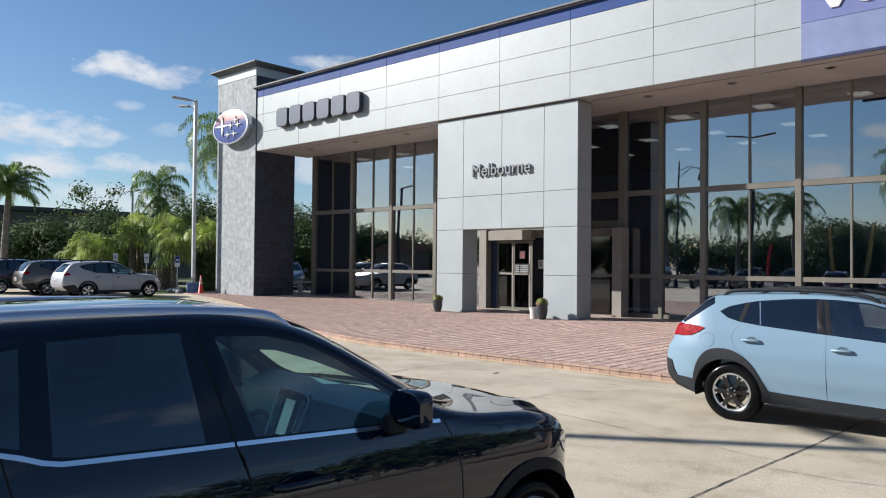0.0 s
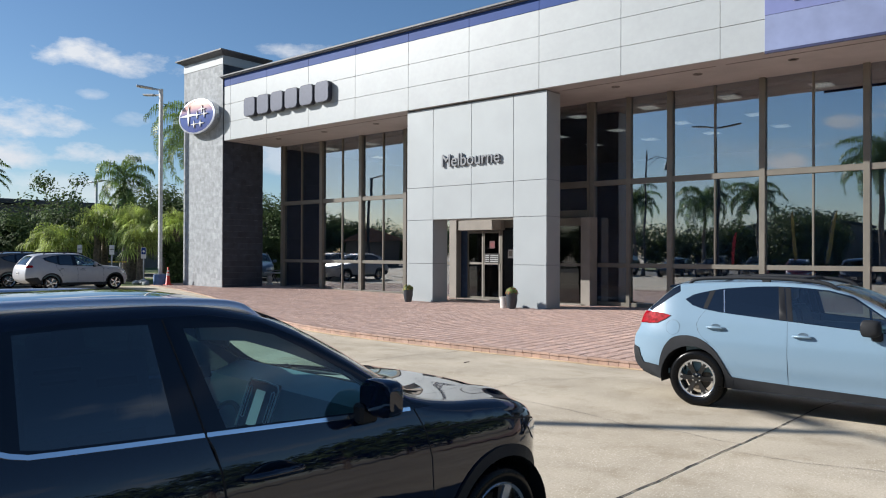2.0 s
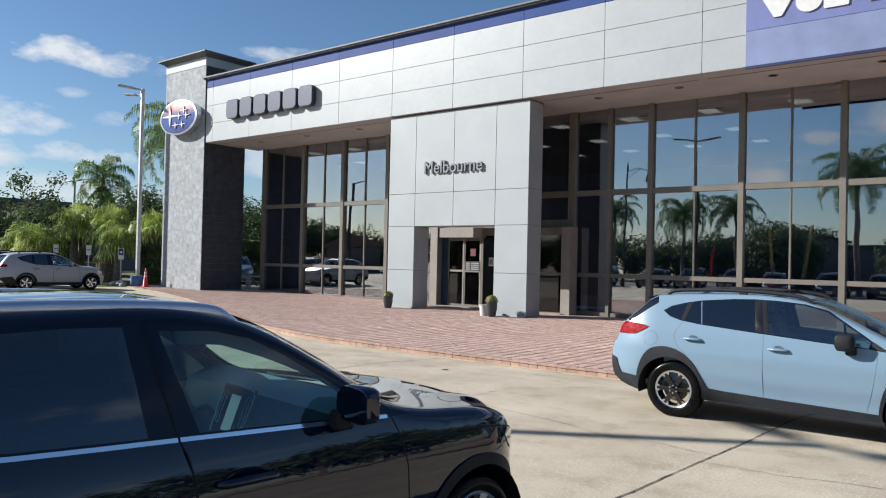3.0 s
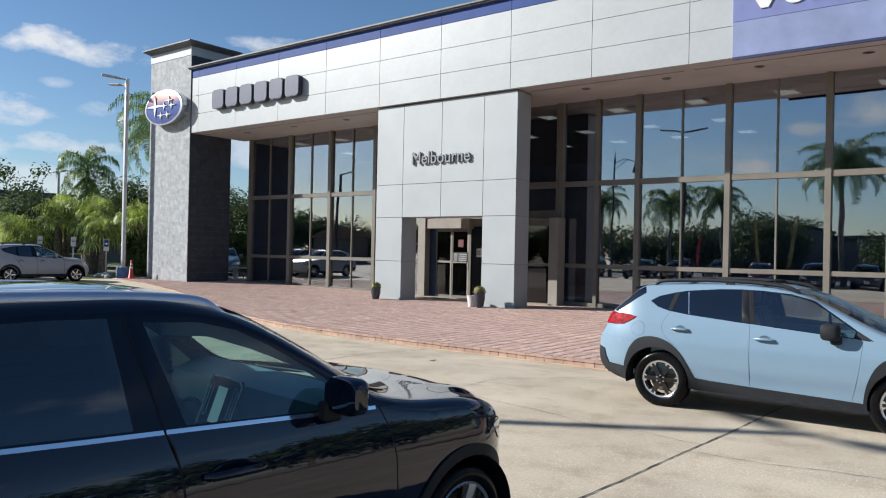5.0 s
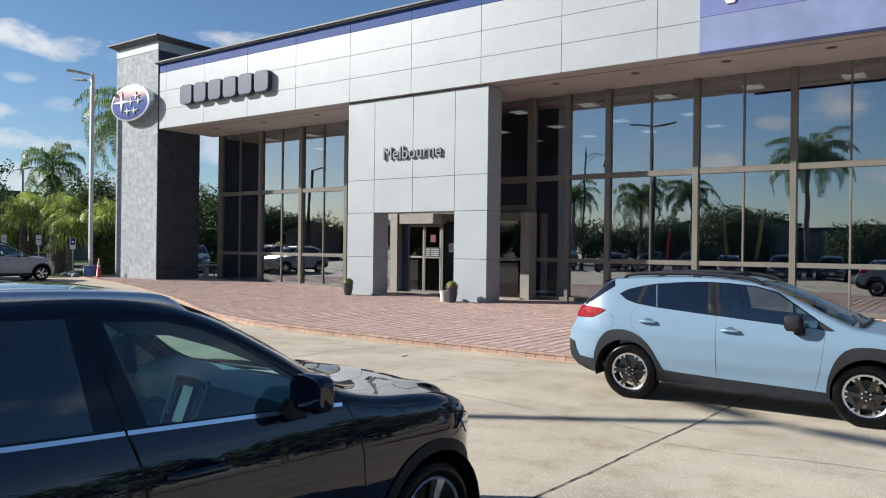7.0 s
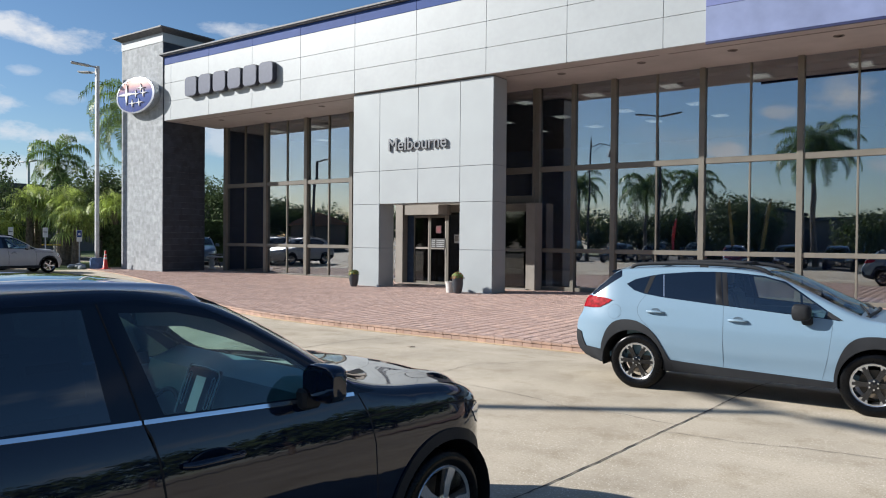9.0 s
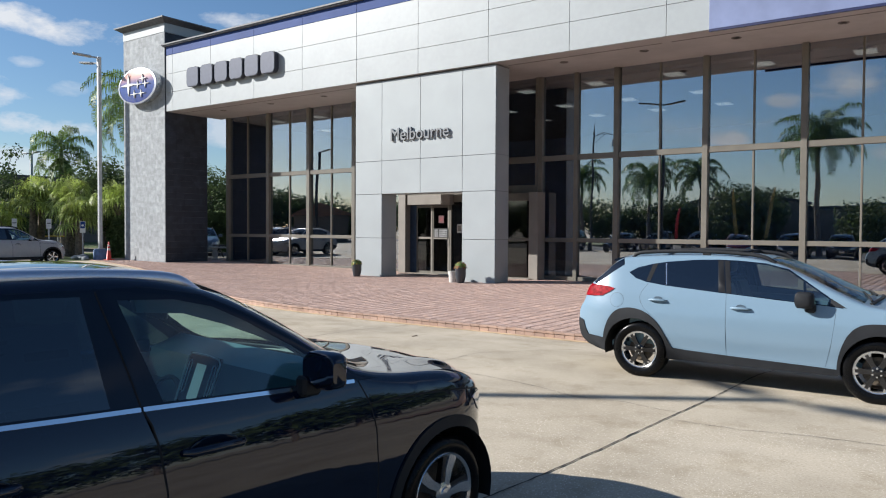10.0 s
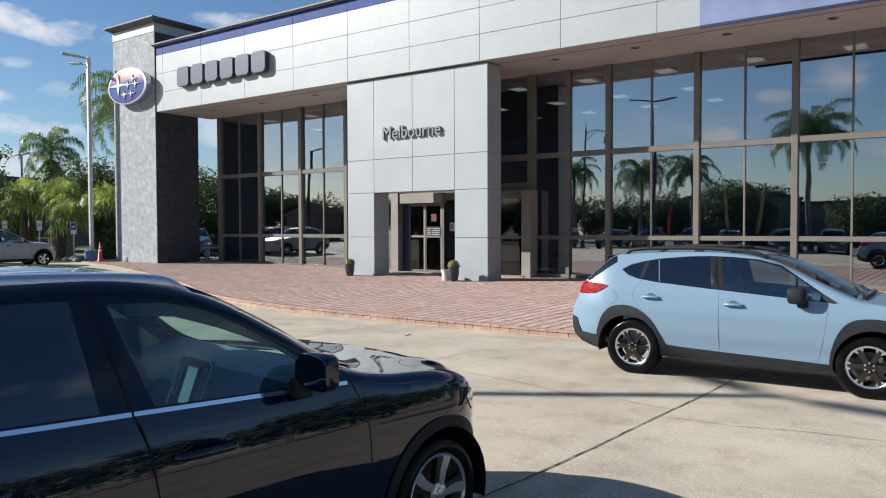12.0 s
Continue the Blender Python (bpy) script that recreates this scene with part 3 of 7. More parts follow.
def make_portal():
    xs, zs = [-20.22, -18.86, -17.0, -15.12, -13.74], [0.0, 1.52, 3.2, 4.46, 7.48]
    yb = 22.25
    bm = bmesh.new()
    for a, b in ((xs[0], xs[1]), (xs[3], xs[4])):
        box(bm, a + 0.02, b - 0.02, YP + 0.02, yb, -0.1, 3.22)
    box(bm, xs[0] + 0.02, xs[4] - 0.02, YP + 0.02, yb, 3.22, 7.5)
    wall = setting("wall_portal", bm, "joint", "light grey panelled entrance portal with a square doorway", "wall")
    g = 0.007
    for i, (a, b) in enumerate(zip(xs, xs[1:])):
        for j, (c, d) in enumerate(zip(zs, zs[1:])):
            if i in (1, 2) and j < 2:
                continue
            part("panel", bx(a + g, b - g, YP, YP + 0.018, c + g, d - g, b=0.004), "grey_panel", wall)
    for c, d in zip(zs, zs[1:]):
        part("panel", bx(xs[4] - 0.018, xs[4], YP + 0.02 + g, yb, c + g, d - g), "grey_panel", wall)
        part("panel", bx(xs[0], xs[0] + 0.018, YP + 0.02 + g, yb, c + g, d - g), "grey_panel", wall)
    for c, d in zip(zs[:2], zs[1:3]):
        part("panel", bx(xs[1] - 0.018, xs[1], YP + 0.02 + g, yb, c + g, d - g), "grey_panel", wall)
        part("panel", bx(xs[3], xs[3] + 0.018, YP + 0.02 + g, yb, c + g, d - g), "grey_panel", wall)
    part("panel", bx(xs[1] + g, xs[3] - g, YP + 0.02, yb, 3.2, 3.218), "grey_panel", wall)


make_portal()


def glazing(name, thick, thin, z_rows, xa, xb, label):
    """A curtain wall between xa and xb: bronze mullions, transoms and tinted panes."""
    rnd = random.Random(name)
    root = thing(name, Matrix(), label, "window", kind="structure")
    for x, w in thick:
        part("mullion", bx(x - w / 2, x + w / 2, YG - 0.14, YG + 0.12, 0.02, Z_SOFFIT, b=0.006), "bronze", root)
    for x in thin:
        part("glazing_bar", bx(x - 0.028, x + 0.028, YG - 0.06, YG + 0.08, 0.1, Z_SOFFIT - 0.02, b=0.004), "bronze", root)
    for z, h in z_rows:
        ends = [xa] + [x for x, w in thick if xa < x < xb] + [xb]
        ws = dict(thick)
        for a, b in zip(ends, ends[1:]):
            a2, b2 = a + ws.get(a, 0.0) / 2, b - ws.get(b, 0.0) / 2
            if b2 - a2 > 0.1:
                part("transom", bx(a2, b2, YG - 0.10, YG + 0.10, z - h / 2, z + h / 2, b=0.005), "bronze", root)
    xs = sorted({xa, xb, *[x for x, w in thick], *thin})
    xs = [x for x in xs if xa <= x <= xb]
    zs = [z for z, h in z_rows] + [Z_SOFFIT]
    for a, b in zip(xs, xs[1:]):
        for c, d in zip(zs, zs[1:]):
            bm = bx(-(b - a) / 2, (b - a) / 2, -0.005, 0.005, -(d - c) / 2, (d - c) / 2)
            p = part("pane", bm, "glass", root)
            p.visible_shadow = False
            p.matrix_basis = pose((a + b) / 2, YG, (c + d) / 2, rnd.uniform(-0.10, 0.10), 0, rnd.uniform(-0.16, 0.16))
    return root


ROWS = [(0.10, 0.14), (1.50, 0.15), (4.50, 0.19)]
glazing("window_1", [(-31.95, 0.2), (-28.85, 0.2), (-26.0, 0.2), (-23.1, 0.2), (-20.3, 0.2)], [-30.45, -27.35, -24.55, -21.7], ROWS, -31.95, -20.3,
        "tall tinted showroom glazing in bronze frames")
glazing("window_2", [(-13.65, 0.17), (-12.2, 0.14), (-10.66, 0.18), (-7.6, 0.18), (-4.66, 0.18), (-1.65, 0.18), (1.35, 0.18), (4.35, 0.18), (7.35, 0.18), (10.35, 0.18), (13.8, 0.18)],
        [-9.13, -6.12, -3.12, -0.15, 2.85, 5.85, 8.85, 12.0], ROWS, -13.65, 13.8, "tall tinted showroom glazing in bronze frames mirroring palms and sky")
glazing("window_3", [(-20.18, 0.1), (-13.8, 0.1)], [-18.4, -16.8, -15.2], [(3.40, 0.3), (4.50, 0.24)], -20.18, -13.8, "dark glazing over the entrance behind the portal")


def make_entrance():
    """The doorway behind the portal: beige surround, sliding doors and side lights."""
    root = thing("door_1", Matrix(), "glazed entrance doors in a beige metal surround, closed", "door", kind="structure")
    part("post", bx(-20.0, -19.62, 23.75, YG + 0.1, 0.02, 3.3, b=0.008), "beige", root, "beige surround post")
    part("post", bx(-13.78, -13.40, 23.75, YG - 0.16, 0.02, 3.25, b=0.008), "beige", root, "beige surround post")
    part("header", bx(-19.61, -17.4, 23.8, YG + 0.1, 2.86, 3.26, b=0.008), "beige", root, "beige header box over the doors")
    part("header", bx(-17.38, -13.62, 24.0, YG + 0.1, 2.95, 3.25, b=0.008), "bronze", root)
    y = 24.1
    part("side_wall", bx(-19.6, -19.3, y - 0.05, y + 0.05, 0.06, 2.85), "room_gloom", root)
    for a, b in ((-19.28, -18.47), (-18.45, -17.62)):
        leaf = part("leaf", bx(a, a + 0.05, y - 0.03, y + 0.03, 0.06, 2.84), "bronze", root)
        part("stile", bx(b - 0.07, b, y - 0.03, y + 0.03, 0.06, 2.84, b=0.004), "beige", leaf)
        part("top_rail", bx(a + 0.05, b - 0.07, y - 0.03, y + 0.03, 2.74, 2.84), "bronze", leaf)
        part("mid_rail", bx(a + 0.05, b - 0.07, y - 0.035, y + 0.035, 1.47, 1.55, b=0.004), "beige", leaf)
        part("bottom_rail", bx(a + 0.05, b - 0.07, y - 0.03, y + 0.03, 0.06, 0.16), "bronze", leaf)
        part("pane", bx(a + 0.05, b - 0.07, y - 0.005, y + 0.005, 0.16, 2.74), "door_glass", leaf)
    bm = bmesh.new()
    tube(bm, [(-17.66, y - 0.03, 1.25), (-17.66, y - 0.09, 1.25), (-17.66, y - 0.09, 1.55), (-17.66, y - 0.03, 1.55)], 0.015, 8)
    part("handle", bm, "black", root, "black pull handle")
    part("stile", bx(-17.6, -17.5, y - 0.05, y + 0.05, 0.06, 2.9), "bronze", root)
    for a, b in ((-17.5, -16.3), (-16.25, -15.0), (-14.95, -13.62)):
        part("side_light", bx(a, b, y - 0.006, y + 0.006, 0.1, 2.95), "door_glass", root)
        part("stile", bx(b, b + 0.05, y - 0.04, y + 0.04, 0.1, 2.95), "bronze", root)
    part("rail", bx(-15.0, -13.62, y - 0.045, y + 0.045, 1.46, 1.56), "bronze", root)
    part("threshold", bx(-19.6, -13.62, 23.75, YG, 0.02, 0.075), "beige", root)
    setting("floor_mat", bx(-19.9, -18.2, 22.9, 23.7, 0.03, 0.05, b=0.006), "black", "black rubber mat at the doors", "mat")
    # notices on the door
    s = thing("door_notice", pose(-18.02, 24.06, 1.72), "white notice with black lines on the door glass", "notice")
    part("sheet", bx(-0.36, 0.36, -0.006, 0.0, -0.19, 0.19), "black", s)
    for i, (a, b) in enumerate(((-0.32, -0.14), (-0.08, 0.32))):
        for j in range(4):
            part("printed_line", bx(a, b, -0.009, -0.0065, 0.11 - 0.08 * j - 0.02, 0.11 - 0.08 * j + 0.025), "notice_print", s)
    s = thing("red_notice", pose(-18.0, 24.06, 2.27), "small red notice on the door glass", "notice")
    part("sheet", bx(-0.13, 0.13, -0.006, 0.0, -0.15, 0.15), "red_dim", s)
    bm = bmesh.new()
    prism(bm, [(0.085 * math.cos(i * math.pi / 8), 0.09 * math.sin(i * math.pi / 8)) for i in range(16)], -0.009, -0.0065, front)
    part("disc", bm, "red_sign", s)
    s = thing("paper_notice", pose(-17.05, 24.08, 1.9), "pale paper notice on the side light", "notice")
    part("sheet", bx(-0.18, 0.18, -0.006, 0.0, -0.17, 0.17), "bucket", s)
    part("printed_block", bx(-0.15, 0.02, -0.009, -0.0065, -0.10, 0.12), "beige", s)


make_entrance()
TX0, TX1, TY0, TY1 = -36.32, -32.72, 21.22, 23.67


def make_tower():
    root = thing("wall_tower", Matrix(), "square tower faced with grey stone tiles under a dark cap", "wall", kind="structure")
    part("core", bx(TX0 + 0.03, TX1 - 0.03, TY0 + 0.03, TY1, -0.1, 11.84), "grout", root)
    part("band", bx(TX0 - 0.02, TX1 + 0.02, TY0 - 0.02, TY1 + 0.02, 11.40, 11.84, b=0.01), "white_panel", root, "white band under the cap")
    bm = bmesh.new()
    rings = [[bm.verts.new((x, y, z)) for x, y in ((TX0 - e, TY0 - e), (TX1 + e, TY0 - e), (TX1 + e, TY1 + e), (TX0 - e, TY1 + e))] for e, z in ((0.03, 11.842), (0.06, 11.87), (0.31, 12.0), (0.34, 12.01), (0.34, 12.07))]
    for a, b in zip(rings, rings[1:]):
        for i in range(4):
            bm.faces.new((a[i], a[(i + 1) % 4], b[(i + 1) % 4], b[i]))
    bm.faces.new(rings[0])
    bm.faces.new(rings[-1])
    part("cap", bm, "cap", root, "dark metal cap flaring outwards")
    # east face: tiles whose near-black colour carries the shade of the sunless side
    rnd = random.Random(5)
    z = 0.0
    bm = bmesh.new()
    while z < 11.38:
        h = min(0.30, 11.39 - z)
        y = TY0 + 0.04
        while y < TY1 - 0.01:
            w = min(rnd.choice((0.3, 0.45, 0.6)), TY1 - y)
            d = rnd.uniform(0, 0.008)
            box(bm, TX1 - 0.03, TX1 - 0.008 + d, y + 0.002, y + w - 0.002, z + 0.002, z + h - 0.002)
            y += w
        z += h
    tagged(part("dark_cladding", bm, "shaded_stone", root, "stone cladding with its shade put into a near-black colour"), kind="stuff")


# tower stone darkened and cooled in colour to paint its shaded east face
M["shaded_stone"] = mat("shaded_stone", (0.036, 0.044, 0.060), 0.75, var=0.14, scale=3, fine=30, bump=0.004, rand=0.18, island=True)
make_tower()


def make_emblem():
    root = thing("wall_emblem", pose((-36.2 - 32.95) / 2 + 0.1, TY0, 8.9), "oval blue and peach emblem with a silver rim", "sign")
    A, B = 1.62, 0.86
    oval = lambda k: [(A * k * math.cos(i * math.pi / 24), B * k * math.sin(i * math.pi / 24)) for i in range(48)]
    part("can", prism(bmesh.new(), oval(1.0), -0.34, -0.0, front), "silver", root, "silver side of the sign can", True)
    bm = bmesh.new()
    o, n = oval(1.03), oval(0.95)
    for d0, d1 in ((-0.40, -0.341),):
        for i in range(48):
            j = (i + 1) % 48
            q = [bm.verts.new(front(*p, d)) for p, d in ((o[i], d1), (o[j], d1), (o[j], d0), (o[i], d0))]
            bm.faces.new(q)
            q = [bm.verts.new(front(*p, d)) for p, d in ((o[i], d0), (o[j], d0), (n[j], d0 - 0.02), (n[i], d0 - 0.02))]
            bm.faces.new(q)
    bmesh.ops.remove_doubles(bm, verts=bm.verts[:], dist=1e-5)
    part("rim", bm, "rim_dull", root, "dull silver rim", True)
    # slightly domed blue face
    bm = bmesh.new()
    rings = [[bm.verts.new(front(*p, -0.405 - 0.07 * (1 - k * k))) for p in oval(0.95 * k)] for k in (1, 0.8, 0.6, 0.4, 0.2)]
    for a, b in zip(rings, rings[1:]):
        for i in range(48):
            bm.faces.new((a[i], a[(i + 1) % 48], b[(i + 1) % 48], b[i]))
    bm.faces.new(rings[-1])
    part("face", bm, "oval_blue", root, "glossy blue face", True)
    for x, z, rx, rz in ((-0.60, 0.08, 0.80, 0.54), (0.62, 0.30, 0.36, 0.21), (0.22, 0.04, 0.36, 0.21), (0.84, 0.04, 0.36, 0.21), (-0.10, -0.40, 0.36, 0.2), (0.48, -0.40, 0.36, 0.2)):
        poly, low = [], 0.0
        for i in range(16):
            k = (1.0, 0.30, 0.17, 0.30)[i % 4]
            poly.append((x + rx * k * math.cos(i * math.pi / 8), z + rz * k * math.sin(i * math.pi / 8)))
        k = math.hypot(x / A, z / B)
        y = -0.425 - 0.07 * (1 - k * k)
        part("pale_shape", prism(bmesh.new(), poly, y - 0.02, y + 0.03, front), "white", root)


make_emblem()


def make_signs():
    # six plain raised shapes where the maker's name stands
    n, xa, xb = 6, -30.75, -24.45
    root = thing("fascia_sign", Matrix(), "row of raised slate-blue block shapes on the white fascia", "sign")
    w = (xb - xa) / n
    for i in range(n):
        a, b = xa + i * w + 0.07, xa + (i + 1) * w - 0.07
        part("block", prism(bmesh.new(), round_rect(a, b, 8.46, 9.36, 0.20), YF - 0.24, YF - 0.03, front), "sign_side", root)
        part("face", prism(bmesh.new(), round_rect(a + 0.025, b - 0.025, 8.485, 9.335, 0.18), YF - 0.255, YF - 0.242, front), "sign_face", root)
    # place name over the door
    cu = bpy.data.curves.new("name_text", "FONT")
    cu.body, cu.extrude, cu.bevel_depth, cu.size = "Melbourne", 0.026, 0.006, 0.62
    ob = bpy.data.objects.new("name_text", cu)
    scene.collection.objects.link(ob)
    bpy.context.view_layer.update()
    me = bpy.data.meshes.new_from_object(ob.evaluated_get(bpy.context.evaluated_depsgraph_get()))
    bpy.data.objects.remove(ob)
    co = np.empty(len(me.vertices) * 3)
    me.vertices.foreach_get("co", co)
    co = co.reshape(-1, 3)
    lo, hi = co.min(0), co.max(0)
    co[:, 0] = (co[:, 0] - lo[0]) * (2.70 / (hi[0] - lo[0]))
    co[:, 1] = (co[:, 1] - lo[1]) * (0.47 / (hi[1] - lo[1]))
    me.vertices.foreach_set("co", co.ravel())
    me.materials.clear()
    me.materials.append(M["letter"])
    me.name = "raised_lettering"
    t = tagged(new("raised_lettering", me), "raised grey metal letters on the portal reading Melbourne", "sign")
    t.matrix_world = pose(-18.36, YP - 0.055, 5.17, 90, 0, 0)
    # blue sign board with the lower ends of white shapes
    root = thing("blue_sign_board", Matrix(), "large lavender-blue sign board with white shapes", "sign")
    part("lower_board", bx(-6.57, 2.58, YF - 0.058, YF + 0.058, 7.53, 8.515, b=0.006), "sign_faded", root, "paler faded lower panel")
    part("upper_board", bx(-6.57, 2.58, YF - 0.062, YF + 0.058, 8.52, 12.2, b=0.006), "sign_blue", root)
    part("edge", bx(-6.57, 2.58, YF - 0.07, YF + 0.0, 7.46, 7.528), "navy", root, "dark navy lower edge")
    for x, w, k in ((-5.72, 0.43, 0), (-4.94, 0.33, 1), (-4.28, 0.30, 2), (-3.42, 0.43, 0), (-2.60, 0.33, 1)):
        if k == 0:
            o = [(x - 0.10, 8.78), (x + 0.10, 8.78), (x + w, 9.36), (x - w, 9.36)]
        elif k == 1:
            o = [(x + w * math.cos(a), 9.07 + 0.30 * math.sin(a)) for a in [math.pi * i / 12 for i in range(24)]]
        else:
            o = round_rect(x - w, x + w, 8.78, 9.36, 0.04)
        part("white_shape", prism(bmesh.new(), o, YF - 0.10, YF - 0.064, front), "white", root)


make_signs()


# ---- cars ----
def spline(pts, n):
    """Catmull-Rom through points, n steps a span."""
    p = [np.array(q, float) for q in pts]
    p = [2 * p[0] - p[1]] + p + [2 * p[-1] - p[-2]]
    out = []
    for i in range(1, len(p) - 2):
        for k in range(n):
            t = k / n
            out.append(0.5 * (2 * p[i] + (p[i + 1] - p[i - 1]) * t + (2 * p[i - 1] - 5 * p[i] + 4 * p[i + 1] - p[i + 2]) * t * t
                              + (3 * p[i] - p[i - 1] - 3 * p[i + 1] + p[i + 2]) * t ** 3))
    out.append(p[-2])
    return np.array(out)


def strip_poly(pts, w):
    """A thin closed outline round an open line, for shut lines and trims."""
    p = [Vector(q) for q in pts]
    a, b = [], []
    for i, q in enumerate(p):
        d = (p[min(i + 1, len(p) - 1)] - p[max(i - 1, 0)]).normalized()
        n = Vector((-d.y, d.x)) * w / 2
        a.append(tuple(q + n))
        b.append(tuple(q - n))
    return a + b[::-1]


def arc(cx, cz, r, a0, a1, n):
    return [(cx + r * math.cos(radians(a0 + (a1 - a0) * i / n)), cz + r * math.sin(radians(a0 + (a1 - a0) * i / n))) for i in range(n + 1)]


class Shape:
    """The side outline of a car and its half width at any place."""

    def __init__(self, s):
        self.s = s
        self.o = spline(s["outline"], 6)
        tz, tw = zip(*s["section"])
        self.zz = np.linspace(0.0, 2.0, 401)
        v = np.interp(self.zz, tz, tw)
        k = np.ones(31) / 31
        self.ww = np.convolve(np.pad(v, 15, mode="edge"), k, "valid")
        self.a, self.b = self.o[:-1], self.o[1:]

    def dist(self, x, z):
        p = np.array((x, z))
        ab = self.b - self.a
        t = np.clip(((p - self.a) * ab).sum(1) / np.maximum((ab * ab).sum(1), 1e-9), 0, 1)
        return float(np.sqrt((((self.a + ab * t[:, None]) - p) ** 2).sum(1).min()))

    def half(self, x, z, edge=None):
        s = self.s
        w = s["width"] / 2 * float(np.interp(z, self.zz, self.ww))
        if x > s["taper_f"]:
            w *= 1 - s["taper_fk"] * ((x - s["taper_f"]) / (s["front"] - s["taper_f"])) ** 2
        if x < s["taper_r"]:
            w *= 1 - s["taper_rk"] * ((s["taper_r"] - x) / (s["taper_r"] - s["rear"])) ** 2
        d = self.dist(x, z) if edge is None else edge
        r = s.get("round", 0.06)
        if d < r:
            w -= r * (1 - math.sqrt(max(0.0, 1 - (1 - d / r) ** 2)))
        return w


def wheel(parent, x, y, r, side, style):
    """A wheel at local x, y: tyre, rim with spokes, brake disc. side: -1 shows its face to -y."""
    wh = new("wheel")
    wh.parent = parent
    wh.matrix_basis = pose(x, y, r) @ (pose(0, 0, 0, 90, 0, 0) if side < 0 else pose(0, 0, 0, -90, 0, 0))
    rr, t = r * style["rim"], style["tyre"]
    # the axis is z, with the face towards +z
    bm = bmesh.new()
    lathe(bm, [(rr, -t + 0.03), (r - 0.035, -t), (r - 0.008, -t + 0.03), (r, -t + 0.06), (r, -0.045), (r - 0.008, -0.02), (r - 0.03, 0.004), (r - 0.06, 0.012), (rr + 0.015, 0.004), (rr, -0.006)], 48, caps=False)
    part("tyre", bm, "tyre", wh, "black rubber tyre", True)
    bm = bmesh.new()
    lathe(bm, [(rr, -t + 0.03), (rr - 0.03, -t + 0.05), (rr - 0.03, -0.05), (rr - 0.02, -0.012), (rr - 0.004, -0.002), (rr, -0.006)], 48, caps=False)
    part("rim", bm, style["lip"], wh, "bright rim lip", True)
    bm = bmesh.new()
    lathe(bm, [(0.05, -0.092), (rr * 0.66, -0.092), (rr * 0.66, -0.115), (0.05, -0.115)], 32)
    part("brake_disc", bm, "brake", wh)
    n = style["spokes"]
    for i in range(n):
        a = 2 * math.pi * (i + style.get("turn", 0)) / n
        for k, (poly, mname, z0, z1) in enumerate(style["spoke"](rr)):
            bm = bmesh.new()
            prism(bm, poly, z0, z1, lambda u, v, d: (u * math.cos(a) - v * math.sin(a), u * math.sin(a) + v * math.cos(a), d))
            part("spoke", bm, mname, wh)
    bm = bmesh.new()
    lathe(bm, [(rr * 0.30, -0.06), (rr * 0.28, -0.012), (rr * 0.16, -0.004), (rr * 0.14, 0.004), (0.0, 0.008)], 24)
    part("hub", bm, style["hub"], wh, "", True)
    return wh


def true_normals(me, sh):
    """Smooth panel normals from the side's own curvature, so that shut lines stay crisp."""
    ns, e = [], 0.012
    for v in me.vertices:
        x, y, z = v.co
        d = sh.dist(x, z)
        if d < 0.005 or abs(abs(y) - sh.half(x, z, d)) > 0.004:
            ns.append((0.0, 0.0, 0.0))
            continue
        s = 1 if y > 0 else -1
        if d < 0.09:
            f = 0.003
            hx, hz = (sh.half(x + f, z) - sh.half(x - f, z)) / (2 * f), (sh.half(x, z + f) - sh.half(x, z - f)) / (2 * f)
            ns.append(tuple(Vector((-hx, s, -hz)).normalized()))
            continue
        hx = (sh.half(x + e, z, 1) - sh.half(x - e, z, 1)) / (2 * e)
        hz = (sh.half(x, z + e, 1) - sh.half(x, z - e, 1)) / (2 * e)
        ns.append(tuple(Vector((-hx, s, -hz)).normalized()))
    me.normals_split_custom_set_from_vertices(ns)


def spoke_six(rr):
    out = [([(rr * u, rr * v) for u, v in ((0.14, -0.13), (0.42, -0.105), (0.68, -0.135), (0.92, -0.235), (0.92, 0.235), (0.68, 0.135), (0.42, 0.105), (0.14, 0.13))], "rim_dark", -0.045, -0.014)]
    # machined facets where each spoke meets the rim
    for k in (-1, 1):
        out.append(([(rr * u, k * rr * v) for u, v in ((0.74, 0.085), (0.905, 0.075), (0.905, 0.225), (0.80, 0.17))], "rim_bright", -0.03, -0.010))
    # the bright outer ring
    ang = [-30 + 3.0 * i for i in range(21)]
    out.append(([(rr * 0.895 * math.cos(radians(a)), rr * 0.895 * math.sin(radians(a))) for a in ang] + [(rr * 0.985 * math.cos(radians(a)), rr * 0.985 * math.sin(radians(a))) for a in ang[::-1]], "rim_bright", -0.03, -0.008))
    # a wheel nut between the spokes
    c = (rr * 0.20 * math.cos(math.pi / 6), rr * 0.20 * math.sin(math.pi / 6))
    out.append(([(c[0] + 0.011 * math.cos(i * math.pi / 3), c[1] + 0.011 * math.sin(i * math.pi / 3)) for i in range(6)], "rim_bright", -0.02, 0.006))
    return out


def spoke_five(rr):
    return [([(rr * 0.14, -rr * 0.15), (rr * 0.55, -rr * 0.25), (rr * 0.90, -rr * 0.43), (rr * 0.985, -rr * 0.16), (rr * 0.6, -rr * 0.03), (rr * 0.2, 0.0)], "rim_bright", -0.045, -0.008),
            ([(rr * 0.2, 0.0), (rr * 0.6, -rr * 0.03), (rr * 0.985, -rr * 0.16), (rr * 0.99, rr * 0.05), (rr * 0.2, rr * 0.13)], "rim_dark", -0.055, -0.016)]


SIX = dict(rim=0.66, tyre=0.225, lip="rim_bright", spokes=6, spoke=spoke_six, hub="rim_dark")
